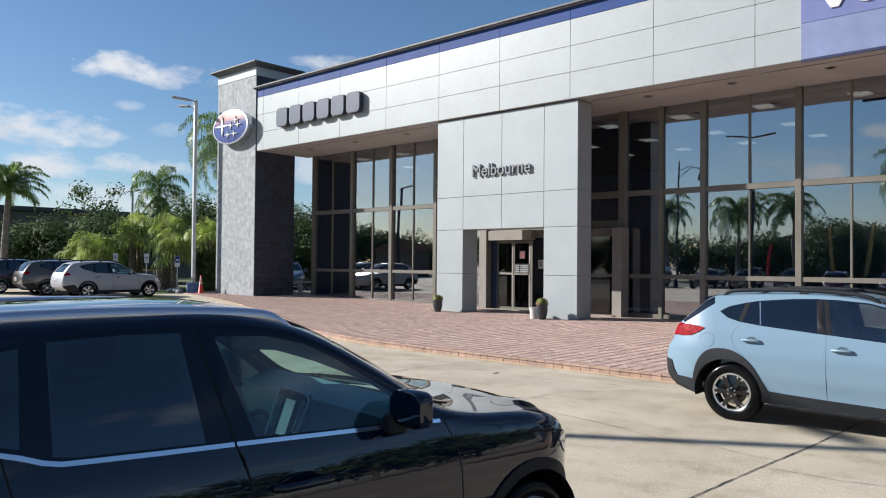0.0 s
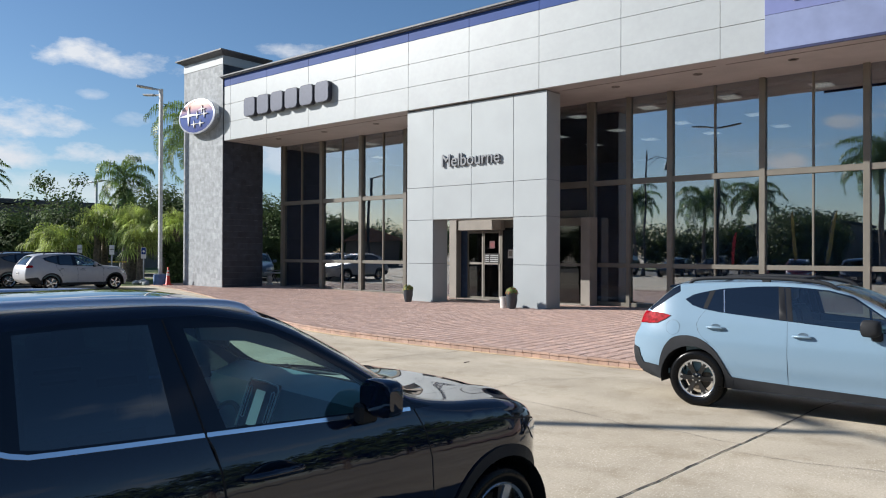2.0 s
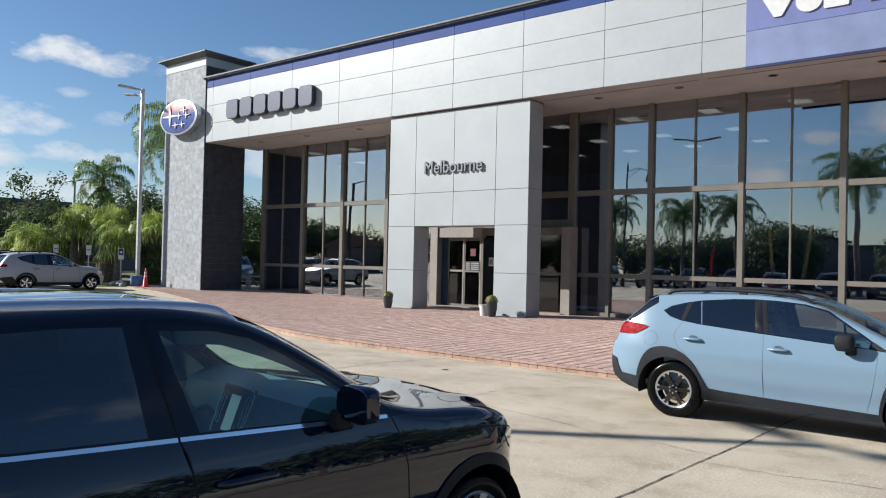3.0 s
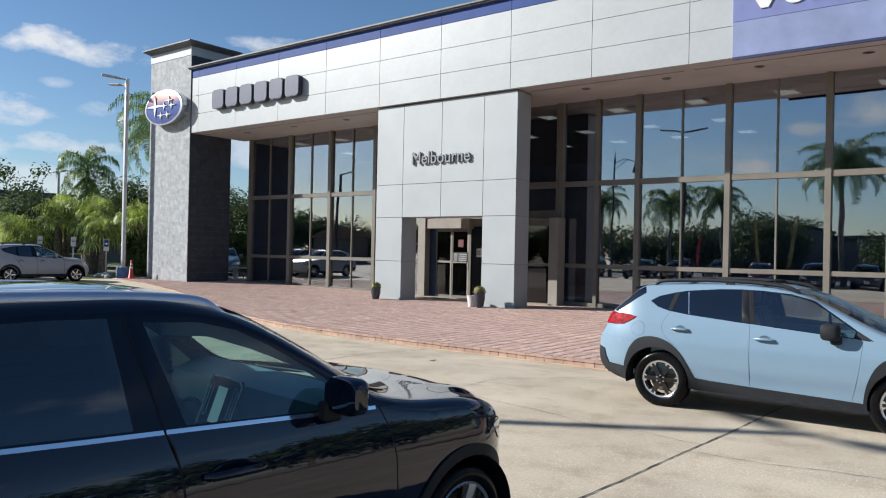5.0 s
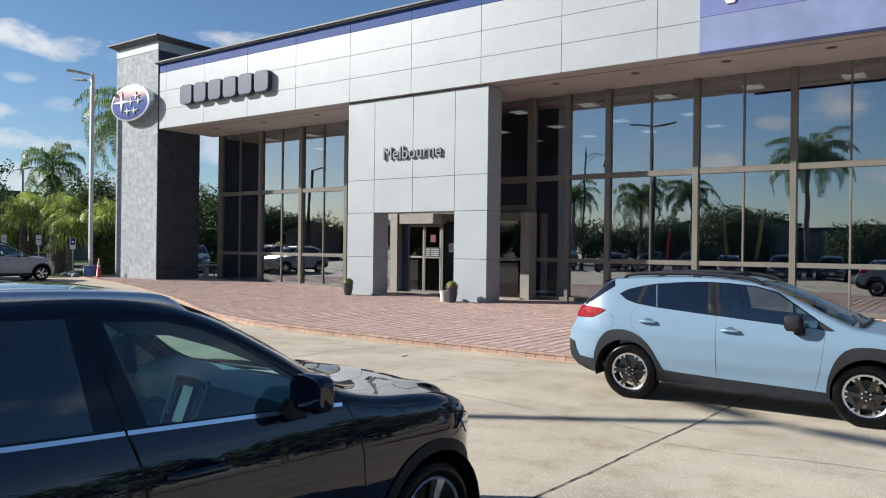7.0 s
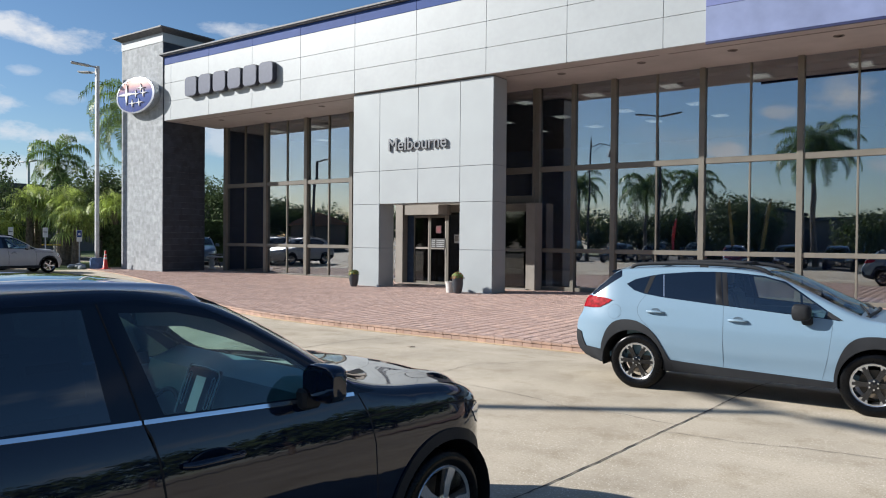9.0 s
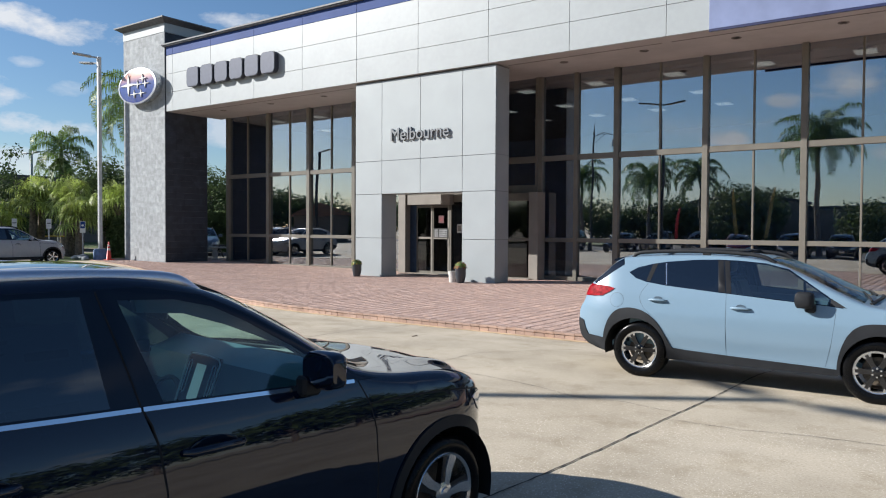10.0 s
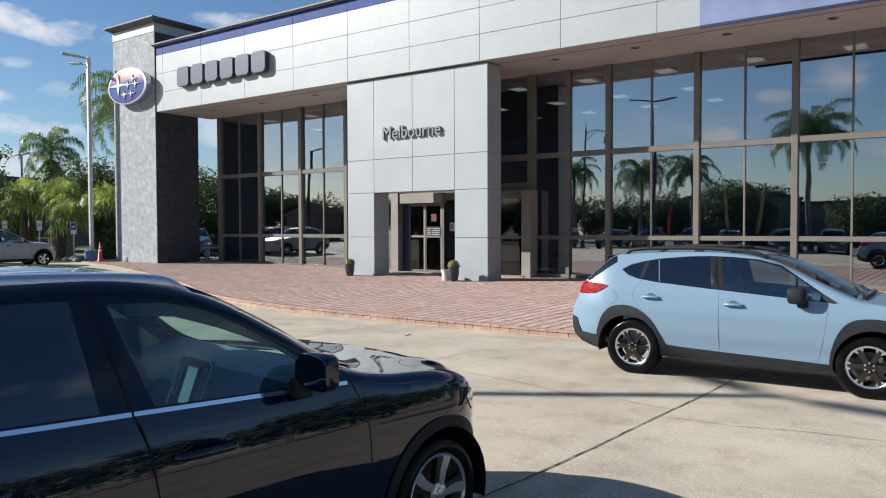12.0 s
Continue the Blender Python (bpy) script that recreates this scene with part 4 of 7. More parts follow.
FIVE = dict(rim=0.70, tyre=0.24, lip="rim_bright", spokes=5, spoke=spoke_five, hub="rim_bright", turn=0.2)


def car(m, s, label, group="", interior=True):
    sh = Shape(s)
    P = s["paint"]
    root = thing("car", m, label, "car", group)
    wr, ra, wb = s["wheel_r"], s["arch_r"], s["wheelbase"]
    zs, o = s["sill"], sh.o
    af, ar = s.get("arch_dx", (0.0, 0.0))
    # side region: top outline, then back along the sill with wheel openings
    loop = [tuple(p) for p in o]
    fx, rx = o[-1][0], o[0][0]
    a0 = math.degrees(math.asin((zs + 0.03 - wr) / ra))
    bottom = [(fx - 0.04, zs)] if fx - 0.04 > ra + af + 0.02 else []
    bottom += arc(af, wr, ra, a0, 180 - a0, 22)
    bottom += [(af - ra - 0.03, zs)] + [(af - ra - 0.03 + (ar - af - wb + 2 * ra + 0.06) * i / 12, zs) for i in range(1, 13)]
    bottom += arc(ar - wb, wr, ra, a0, 180 - a0, 22)
    bottom += [(ar - wb - ra - 0.03, zs + 0.03)] if rx + 0.02 < ar - wb - ra - 0.05 else []
    loop += bottom
    regions = [("outline", P, loop, 0.0)] + s["regions"]
    verts, faces = [], []
    for name, mt, poly, off in regions:
        if sum(p[0] * q[1] - p[1] * q[0] for p, q in zip(poly, poly[1:] + poly[:1])) < 0:
            poly = poly[::-1]
        faces.append(list(range(len(verts), len(verts) + len(poly))))
        verts += [Vector(q) for q in poly]
    # extra points give the panels their curvature
    for i in range(0, len(o) - 1):
        d = o[min(i + 1, len(o) - 1)] - o[max(i - 1, 0)]
        n = np.array((d[1], -d[0])) / max(1e-6, math.hypot(*d))
        for k in (0.006, 0.02, 0.04, 0.07):
            verts.append(Vector(o[i] + n * k))
    gx, gz = s.get("grid", 0.065), s.get("grid", 0.065)
    for i in range(int((fx - rx + 0.3) / gx)):
        for j in range(int(1.6 / gz)):
            q = (rx - 0.1 + i * gx, 0.2 + (j + 0.5 * (i % 2)) * gz)
            if sh.dist(*q) > 0.085:
                verts.append(Vector(q))
    from mathutils import geometry
    vc, _, fc, _, _, of = geometry.delaunay_2d_cdt(verts, [], faces, 1, 1e-4)
    per = {}
    for f, src in zip(fc, of):
        if src and 0 in src:
            per.setdefault(max(src), []).append(f)
    hw = [sh.half(v.x, v.y) for v in vc]
    body_bm = bmesh.new()
    door_of = {}
    for k in sorted(per):
        name, mt, poly, off = regions[k]
        for side in (-1, 1):
            bm = body_bm if k == 0 else bmesh.new()
            used = {}
            for f in per[k]:
                q = []
                for i in f:
                    if i not in used:
                        used[i] = bm.verts.new((vc[i].x, side * (hw[i] + off), vc[i].y))
                    q.append(used[i])
                bm.faces.new(q if side < 0 else q[::-1])
            if k:
                me = bpy.data.meshes.new(name)
                if off > 0.002:
                    bm.edges.ensure_lookup_table()
                    rim = [e for e in bm.edges if len(e.link_faces) == 1]
                    ex = bmesh.ops.extrude_edge_only(bm, edges=rim)["geom"]
                    for v in ex:
                        if isinstance(v, bmesh.types.BMVert):
                            v.co.y -= side * (off + 0.012)
                bm.to_mesh(me)
                bm.free()
                me.materials.append(M[s.get("far_glass", mt) if side > 0 and name == "side_window" else mt])
                me.shade_smooth()
                me.set_sharp_from_angle(angle=radians(45))
                if -0.005 < off < 0.002 and interior:
                    true_normals(me, sh)
                ob = new(name, me)
                ob.parent = root
    # the skin over the top, nose and tail
    ns = s.get("across", 17)
    sv = [math.sin(math.pi / 2 * (2 * i / (ns - 1) - 1)) for i in range(ns)]
    bow = np.interp(np.arange(len(o)) / (len(o) - 1) * (len(s["outline"]) - 1), range(len(s["outline"])), s["bow"])
    grid = []
    for i, p in enumerate(o):
        d = o[min(i + 1, len(o) - 1)] - o[max(i - 1, 0)]
        n = np.array((-d[1], d[0])) / max(1e-6, math.hypot(*d))
        w = sh.half(p[0], p[1], 0.0)
        row = []
        fwd = float(np.interp(p[0], *zip(*s["forward"]))) if "forward" in s and p[1] > 0.95 else 0.0
        for u in sv:
            k = bow[i] * (1 - abs(u) ** 2.4)
            if s.get("ridge") and s["hood"][0] < p[0] < s["hood"][1]:
                k += s["ridge"] * math.exp(-((abs(u) - 0.74) / 0.12) ** 2) * math.sin(math.pi * (p[0] - s["hood"][0]) / (s["hood"][1] - s["hood"][0]))
            row.append((p[0] + n[0] * k + fwd * (1 - abs(u) ** 2.4), u * w, p[1] + n[1] * k))
        grid.append(row)
    glass = {}
    bgrid = [[body_bm.verts.new(c) for c in row] for row in grid]
    for i in range(len(o) - 1):
        mx, mz = (o[i] + o[i + 1]) / 2
        for j in range(ns - 1):
            um = abs(sv[j] + sv[j + 1]) / 2
            kind = None
            for gname, xa, xb, zlo, lim in s["screens"]:
                if xa < mx < xb and mz > zlo and um < lim:
                    kind = gname
            if kind:
                glass.setdefault(kind, []).append((grid[i][j], grid[i + 1][j], grid[i + 1][j + 1], grid[i][j + 1]))
            else:
                body_bm.faces.new((bgrid[i][j], bgrid[i + 1][j], bgrid[i + 1][j + 1], bgrid[i][j + 1]))
    bmesh.ops.remove_doubles(body_bm, verts=body_bm.verts[:], dist=0.0015)
    bmesh.ops.delete(body_bm, geom=[v for v in body_bm.verts if not v.link_faces], context="VERTS")
    bmesh.ops.recalc_face_normals(body_bm, faces=body_bm.faces[:])
    me = bpy.data.meshes.new("body")
    body_bm.to_mesh(me)
    body_bm.free()
    me.materials.append(M[P])
    me.shade_smooth()
    me.set_sharp_from_angle(angle=radians(50))
    if interior:
        true_normals(me, sh)
    body = new("body", me)
    body.parent = root
    for gname, quads in glass.items():
        bm = bmesh.new()
        for q in quads:
            bm.faces.new([bm.verts.new(c) for c in q])
        bmesh.ops.remove_doubles(bm, verts=bm.verts[:], dist=1e-4)
        part(gname, bm, "privacy_glass" if gname in ("shade_band", "rear_window") else s["screen_glass"], root, "", True)
    # underside, wheel wells, sills inside
    W = s["width"] / 2
    bm = bmesh.new()
    box(bm, rx + 0.12, fx - 0.12, -W * 0.70, W * 0.70, zs + 0.02, zs + 0.10)
    box(bm, -wb + ra + 0.02, -ra - 0.02, -W * 0.93, W * 0.93, zs + 0.01, zs + 0.09)
    part("underbody", bm, "gap", root)
    for cx in (0, -wb):
        for side in (-1, 1):
            bm = bmesh.new()
            ys = (side * W * 0.982, side * W * 0.55)
            ps = arc(cx + (af if cx == 0 else ar), wr, ra + 0.004, a0 - 4, 184 - a0, 18)
            rows = [[bm.verts.new((x, y, z)) for x, z in ps] for y in ys]
            for i in range(len(ps) - 1):
                bm.faces.new((rows[0][i], rows[0][i + 1], rows[1][i + 1], rows[1][i]))
            bm.faces.new(rows[1])
            part("wheel_well", bm, "gap", root)
            wheel(root, cx, side * (W - s.get("wheel_in", 0.035)), wr, side, s["wheels"])
    # mirrors
    mxp, mz = s["mirror"]
    for side in (-1, 1):
        yw = sh.half(mxp, mz - 0.08, 1)
        bm = bmesh.new()
        k, kw, sq = s.get("mirror_h", 1.0), s.get("mirror_w", 1.0), s.get("mirror_sq", 0.6)
        out = s.get("mirror_out", 1.0)
        pr = [(0.0, 0.075, 0.05), (0.03, 0.095, 0.075), (0.09, 0.105, 0.085), (0.17, 0.10, 0.083), (0.215, 0.085, 0.07), (0.235, 0.055, 0.045)]
        rings = []
        for dy, lx, hz in pr:
            rings.append([bm.verts.new((mxp + kw * (lx if math.cos(a) > 0 else 0.06) * math.copysign(abs(math.cos(a)) ** sq, math.cos(a)), side * (yw + 0.03 + dy * out),
                                        mz + k * hz * math.copysign(abs(math.sin(a)) ** sq, math.sin(a)))) for a in [2 * math.pi * i / 20 for i in range(20)]])
        for a, b in zip(rings, rings[1:]):
            for i in range(20):
                bm.faces.new((a[i], a[(i + 1) % 20], b[(i + 1) % 20], b[i]))
        bm.faces.new(rings[0])
        bm.faces.new(rings[-1])
        mi = part("mirror", bm, s["mirror_mat"], root, "door mirror", True)
        bm = bmesh.new()
        fx0 = mxp + (0.02 if out < 1 else -0.06)
        box(bm, fx0, fx0 + 0.11, side * (yw - 0.01), side * (yw + 0.07), mz - 0.14, mz - 0.04, b=0.015)
        part("mirror_foot", bm, "cladding", mi)
    # handles
    for hx, hz in s["handles"]:
        for side in (-1, 1):
            yw = sh.half(hx, hz, 1)
            bm = bmesh.new()
            q = s.get("handle_k", 1.0)
            tube(bm, [(hx - 0.11 * q, side * (yw + 0.004), hz), (hx - 0.085 * q, side * (yw + 0.035), hz + 0.003), (hx, side * (yw + 0.042), hz + 0.004), (hx + 0.085 * q, side * (yw + 0.035), hz + 0.001), (hx + 0.11 * q, side * (yw + 0.004), hz - 0.003)], [0.012 * q, 0.015 * q, 0.016 * q, 0.015 * q, 0.012 * q], 10)
            part("handle", bm, s.get("handle_mat", P), root, "door handle", True)
            # the bowl behind the grip, nearly flat; its shade is put into a darker colour
            ru, rv, dv = s.get("recess", (0.055, 0.032, 0.016))
            bm = bmesh.new()
            rings = [[bm.verts.new((hx + k * ru * math.cos(i * math.pi / 12), side * (sh.half(hx + k * ru * math.cos(i * math.pi / 12), hz + dv, 1) + d), hz + dv + k * rv * math.sin(i * math.pi / 12))) for i in range(24)] for k, d in ((1.0, 0.0015), (0.93, 0.0045), (0.80, 0.0030), (0.45, 0.0022))]
            for a, b in zip(rings, rings[1:]):
                for i in range(24):
                    bm.faces.new((a[i], a[(i + 1) % 24], b[(i + 1) % 24], b[i]))
            bm.faces.new(rings[-1])
            part("handle_recess", bm, s.get("recess_shade", P), root, "", True)
    # roof rails
    if s.get("rails"):
        for side in (-1, 1):
            pts = [(x, side * (sh.half(x, z, 0.0) - 0.015), z + s.get("rail_h", 0.055)) for x, z in s["rails"]]
            bm = bmesh.new()
            pts = [(pts[0][0] - 0.10, pts[0][1], pts[0][2] - 0.07)] + pts + [(pts[-1][0] + 0.13, pts[-1][1], pts[-1][2] - 0.075)]
            if s.get("rail_h", 1) < 0.04:
                # a flush rail: wide, low and rounded
                rows = [[bm.verts.new((q[0], q[1] + 0.042 * math.cos(a), q[2] + 0.034 * math.sin(a))) for a in [2 * math.pi * i / 12 for i in range(12)]] for q in spline(pts, 5)]
                for ra_, rb_ in zip(rows, rows[1:]):
                    for i in range(12):
                        bm.faces.new((ra_[i], ra_[(i + 1) % 12], rb_[(i + 1) % 12], rb_[i]))
                bm.faces.new(rows[0])
                bm.faces.new(rows[-1])
            else:
                tube(bm, [tuple(p) for p in spline(pts, 5)], s.get("rail_r", 0.019), 10)
            rail = part("roof_rail", bm, s.get("rail_mat", "cladding"), root, "roof rail", True)
            if s.get("rail_h", 1) < 0.04:
                continue
            bm = bmesh.new()
            xm, zm = s["rails"][len(s["rails"]) // 2]
            ym = side * (sh.half(xm, zm, 0.0) - 0.015)
            box(bm, xm - 0.05, xm + 0.05, ym - 0.015, ym + 0.015, zm - 0.02, zm + 0.05, b=0.005)
            part("rail_foot", bm, s.get("rail_mat", "cladding"), rail)
    if s.get("crossbars"):
        for x, z in s["crossbars"]:
            yy = sh.half(x, z, 0.0) - 0.01
            bm = bmesh.new()
            box(bm, x - 0.035, x + 0.035, -yy, yy, z + 0.045, z + 0.068, b=0.008)
            part("crossbar", bm, "cladding", root, "roof crossbar")
    # blank number plates
    for px, side in ((o[:, 0].min(), -1), (o[:, 0].max(), 1)):
        zp = 0.78 if side < 0 else 0.5
        i = int(np.argmin(np.abs(o[:, 1] - zp) + (0 if side < 0 else 9) * (o[:, 0] < 0) + (9 if side < 0 else 0) * (o[:, 0] > -1)))
        xp = o[i][0] + side * (float(bow[i]) + 0.004)
        pl = part("number_plate", bx(min(xp, xp + side * 0.012), max(xp, xp + side * 0.012), -0.15, 0.15, zp - 0.075, zp + 0.075, b=0.003), "white", root, "plain plate")
        xq = xp + side * 0.0135
        part("plate_bar", bx(min(xq, xq + side * 0.003), max(xq, xq + side * 0.003), -0.11, 0.11, zp - 0.03, zp + 0.03), "joint", pl)
    # inside
    if interior:
        be = s["belt"]
        bm = bmesh.new()
        box(bm, rx + 0.35, -0.15, -W + 0.14, W - 0.14, zs + 0.10, zs + 0.16)
        part("cabin_floor", bm, "dash", root)
        for side in (-1, 1):
            bm = bmesh.new()
            y0, y1 = sorted((side * (W - 0.13), side * (W - 0.10)))
            box(bm, rx + 0.6, -0.35, y0, y1, zs + 0.16, be - 0.02, b=0.008)
            part("door_trim", bm, "dash", root)
        bm = bmesh.new()
        dx = s["dash_x"]
        pr = [(dx + 0.50, be - 0.02), (dx + 0.2, be + s.get("dash_h", 0.05)), (dx, be + 0.02), (dx - 0.05, be - 0.14), (dx + 0.03, be - 0.34), (dx + 0.4, be - 0.5)]
        prism(bm, pr, -W + 0.16, W - 0.16, lambda u, v, d: (u, d, v))
        part("dashboard", bm, "dash", root, "dark dashboard", True)
        bm = bmesh.new()
        c = Vector((dx - 0.16, 0.36, be - s.get("wheel_low", 0.13)))
        tilt = Matrix.Rotation(radians(-65), 4, "Y")
        ringp = [c + (tilt @ Vector((0.18 * math.cos(a), 0.18 * math.sin(a), 0))) for a in [2 * math.pi * i / 28 for i in range(29)]]
        tube(bm, ringp, 0.015, 8, False)
        tube(bm, [c + tilt @ Vector((0, -0.18, 0)), c, c + tilt @ Vector((0, 0.18, 0))], [0.02, 0.05, 0.02], 8)
        tube(bm, [c, c + Vector((0.2, 0, -0.08))], 0.03, 8)
        part("steering_wheel", bm, "gap", root, "", True)
        for x, ys, wid in ((s["seat_x"], (-0.37, 0.37), 0.27), (s["seat_x"] - 0.85, (-0.40, 0.0, 0.40), 0.2)):
            for y in ys:
                bm = bmesh.new()
                box(bm, x - 0.22, x + 0.28, y - wid, y + wid, zs + 0.28, zs + 0.48, b=0.06, seg=2)
                seat = part("seat", bm, "seat", root, "dark upholstered seat", True)
                bm = bmesh.new()
                prism(bm, [(x - 0.20, zs + 0.40), (x - 0.40, zs + 0.98), (x - 0.33, zs + 1.02), (x - 0.24, zs + 0.98), (x - 0.08, zs + 0.46)], y - wid * 0.94, y + wid * 0.94, lambda u, v, d: (u, d, v))
                bmesh.ops.bevel(bm, geom=bm.edges[:], offset=0.035, segments=2, affect="EDGES")
                part("backrest", bm, "seat", seat, "", True)
                bm = bmesh.new()
                box(bm, x - 0.43, x - 0.33, y - 0.13, y + 0.13, zs + 1.06, zs + 1.25, b=0.035, seg=2)
                part("headrest", bm, "seat", seat, "", True)
    return root, sh


def crossover_spec():
    wr, wb = 0.360, 2.665
    ra = 0.405
    clad_f = [tuple(p) for p in spline([(0.53, 0.36), (0.52, 0.52), (0.47, 0.67), (0.38, 0.79), (0.26, 0.865), (0.12, 0.888), (0.0, 0.890), (-0.123, 0.874), (-0.21, 0.83), (-0.279, 0.752), (-0.33, 0.65), (-0.372, 0.513), (-0.390, 0.40)], 3)]
    clad_r = [tuple(p) for p in spline([(-2.205, 0.40), (-2.255, 0.45), (-2.325, 0.58), (-2.405, 0.707), (-2.50, 0.80), (-2.606, 0.862), (-2.73, 0.893), (-2.863, 0.889), (-2.97, 0.85), (-3.049, 0.77), (-3.10, 0.68), (-3.145, 0.55)], 3)]
    regs = [
        ("rear_door", "blue_car", [(-1.584, 0.43), (-1.592, 0.75), (-1.604, 1.12), (-1.66, 1.525), (-2.0, 1.525), (-2.36, 1.49), (-2.53, 1.25), (-2.63, 1.13), (-2.665, 1.03), (-2.63, 0.93), (-2.45, 0.83), (-2.25, 0.70), (-2.13, 0.56), (-2.08, 0.43)], 0.0),
        ("front_door", "blue_car", [(-1.576, 0.43), (-0.50, 0.43), (-0.45, 0.62), (-0.42, 0.85), (-0.41, 1.0), (-0.30, 1.045), (-0.95, 1.425), (-1.20, 1.49), (-1.652, 1.525), (-1.596, 1.12), (-1.584, 0.75)], 0.0),
        ("cladding", "cladding", [(-wb + 0.40, 0.425), (-2.05, 0.41), (-1.5, 0.388), (-0.6, 0.360), (-0.36, 0.350), (-0.38, 0.15), (-2.25, 0.15)], 0.012),
        ("arch_trim", "cladding", clad_f + [(-0.40, 0.15), (0.54, 0.15)], 0.014),
        ("arch_trim", "cladding", clad_r + [(-3.16, 0.475), (-3.40, 0.495), (-3.445, 0.58), (-3.475, 0.68), (-3.60, 0.70), (-3.60, 0.30), (-wb - 0.3, 0.2), (-wb + 0.45, 0.15)], 0.014),
        ("window_frame", "pillar_black", [(-0.33, 1.035), (-0.479, 1.052), (-1.0, 1.088), (-1.533, 1.130), (-1.70, 1.141), (-2.357, 1.196), (-2.604, 1.230), (-2.75, 1.272), (-2.852, 1.344), (-2.747, 1.408), (-2.554, 1.460), (-2.38, 1.492), (-2.0, 1.528), (-1.748, 1.537), (-1.5, 1.532), (-1.18, 1.507), (-0.93, 1.445), (-0.74, 1.325), (-0.50, 1.165)], 0.0006),
        ("bumper_trim", "cladding", [(0.54, 0.40), (0.70, 0.42), (0.93, 0.45), (0.93, 0.15), (0.45, 0.15)], 0.010),
        ("door_gap", "seam_shade_blue", strip_poly([(-1.580, 0.40), (-1.588, 0.75), (-1.600, 1.135)], 0.007), 0.0005),
        ("door_gap", "seam_shade_blue", strip_poly([(-0.505, 0.37), (-0.45, 0.62), (-0.42, 0.85), (-0.405, 1.035)], 0.006), 0.0005),
        ("door_gap", "seam_shade_blue", strip_poly([(-2.50, 0.81), (-2.60, 0.90), (-2.65, 0.97), (-2.668, 1.04), (-2.645, 1.115), (-2.57, 1.22)], 0.006), 0.0005),
        ("fuel_flap", "blue_car", [(-2.970 + 0.090 * math.cos(i * math.pi / 10), 0.985 + 0.090 * math.sin(i * math.pi / 10)) for i in range(20)], 0.0016),
        ("fuel_gap", "seam_shade_blue", strip_poly([(-2.970 + 0.093 * math.cos(i * math.pi / 10), 0.985 + 0.093 * math.sin(i * math.pi / 10)) for i in range(20)], 0.004), 0.0005),
        ("pillar_trim", "pillar_satin", [(-1.538, 1.138), (-1.600, 1.142), (-1.668, 1.528), (-1.606, 1.526)], 0.0022),
        ("pillar_trim", "pillar_satin", [(-1.608, 1.143), (-1.692, 1.150), (-1.740, 1.530), (-1.678, 1.530)], 0.0022),
        ("pillar_trim", "pillar_satin", [(-2.556, 1.236), (-2.606, 1.245), (-2.550, 1.452), (-2.484, 1.470)], 0.0022),
        ("pillar_trim", "cladding", [(-0.30, 1.04), (-0.47, 1.057), (-0.462, 1.14)], 0.002),
        ("side_window", "car_glass", [(-0.500, 1.062), (-0.480, 1.130), (-0.74, 1.305), (-0.936, 1.428), (-1.18, 1.491), (-1.50, 1.518), (-1.600, 1.518), (-1.540, 1.138)], 0.0004),
        ("side_window", "privacy_glass", [(-1.698, 1.152), (-1.747, 1.524), (-2.0, 1.517), (-2.372, 1.480), (-2.330, 1.206)], 0.0004),
        ("pillar_trim", "pillar_black", [(-0.70, 1.078), (-0.735, 1.081), (-0.765, 1.318), (-0.742, 1.303)], 0.0022),
        ("glazing_bar", "silver", [(-2.331, 1.206), (-2.373, 1.480), (-2.386, 1.478), (-2.345, 1.207)], 0.0020),
        ("side_window", "privacy_glass", [(-2.346, 1.208), (-2.388, 1.476), (-2.480, 1.460), (-2.552, 1.236)], 0.0004),
        ("quarter_window", "privacy_glass", [(-2.610, 1.248), (-2.556, 1.448), (-2.745, 1.397), (-2.838, 1.343), (-2.745, 1.283)], 0.0004),
        ("rear_window_side", "privacy_glass", [(-3.30, 1.175), (-3.05, 1.36), (-2.93, 1.44), (-2.96, 1.52), (-3.5, 1.25)], 0.001),
        ("tail_lamp", "tail_red", [(-3.015, 1.132), (-3.10, 1.150), (-3.21, 1.162), (-3.60, 1.18), (-3.60, 1.01), (-3.33, 1.016), (-3.19, 1.028), (-3.08, 1.085)], 0.012),
        ("head_lamp", "head_clear", [(0.42, 0.86), (0.62, 0.89), (0.90, 0.82), (0.92, 0.70), (0.60, 0.74)], 0.006),
    ]
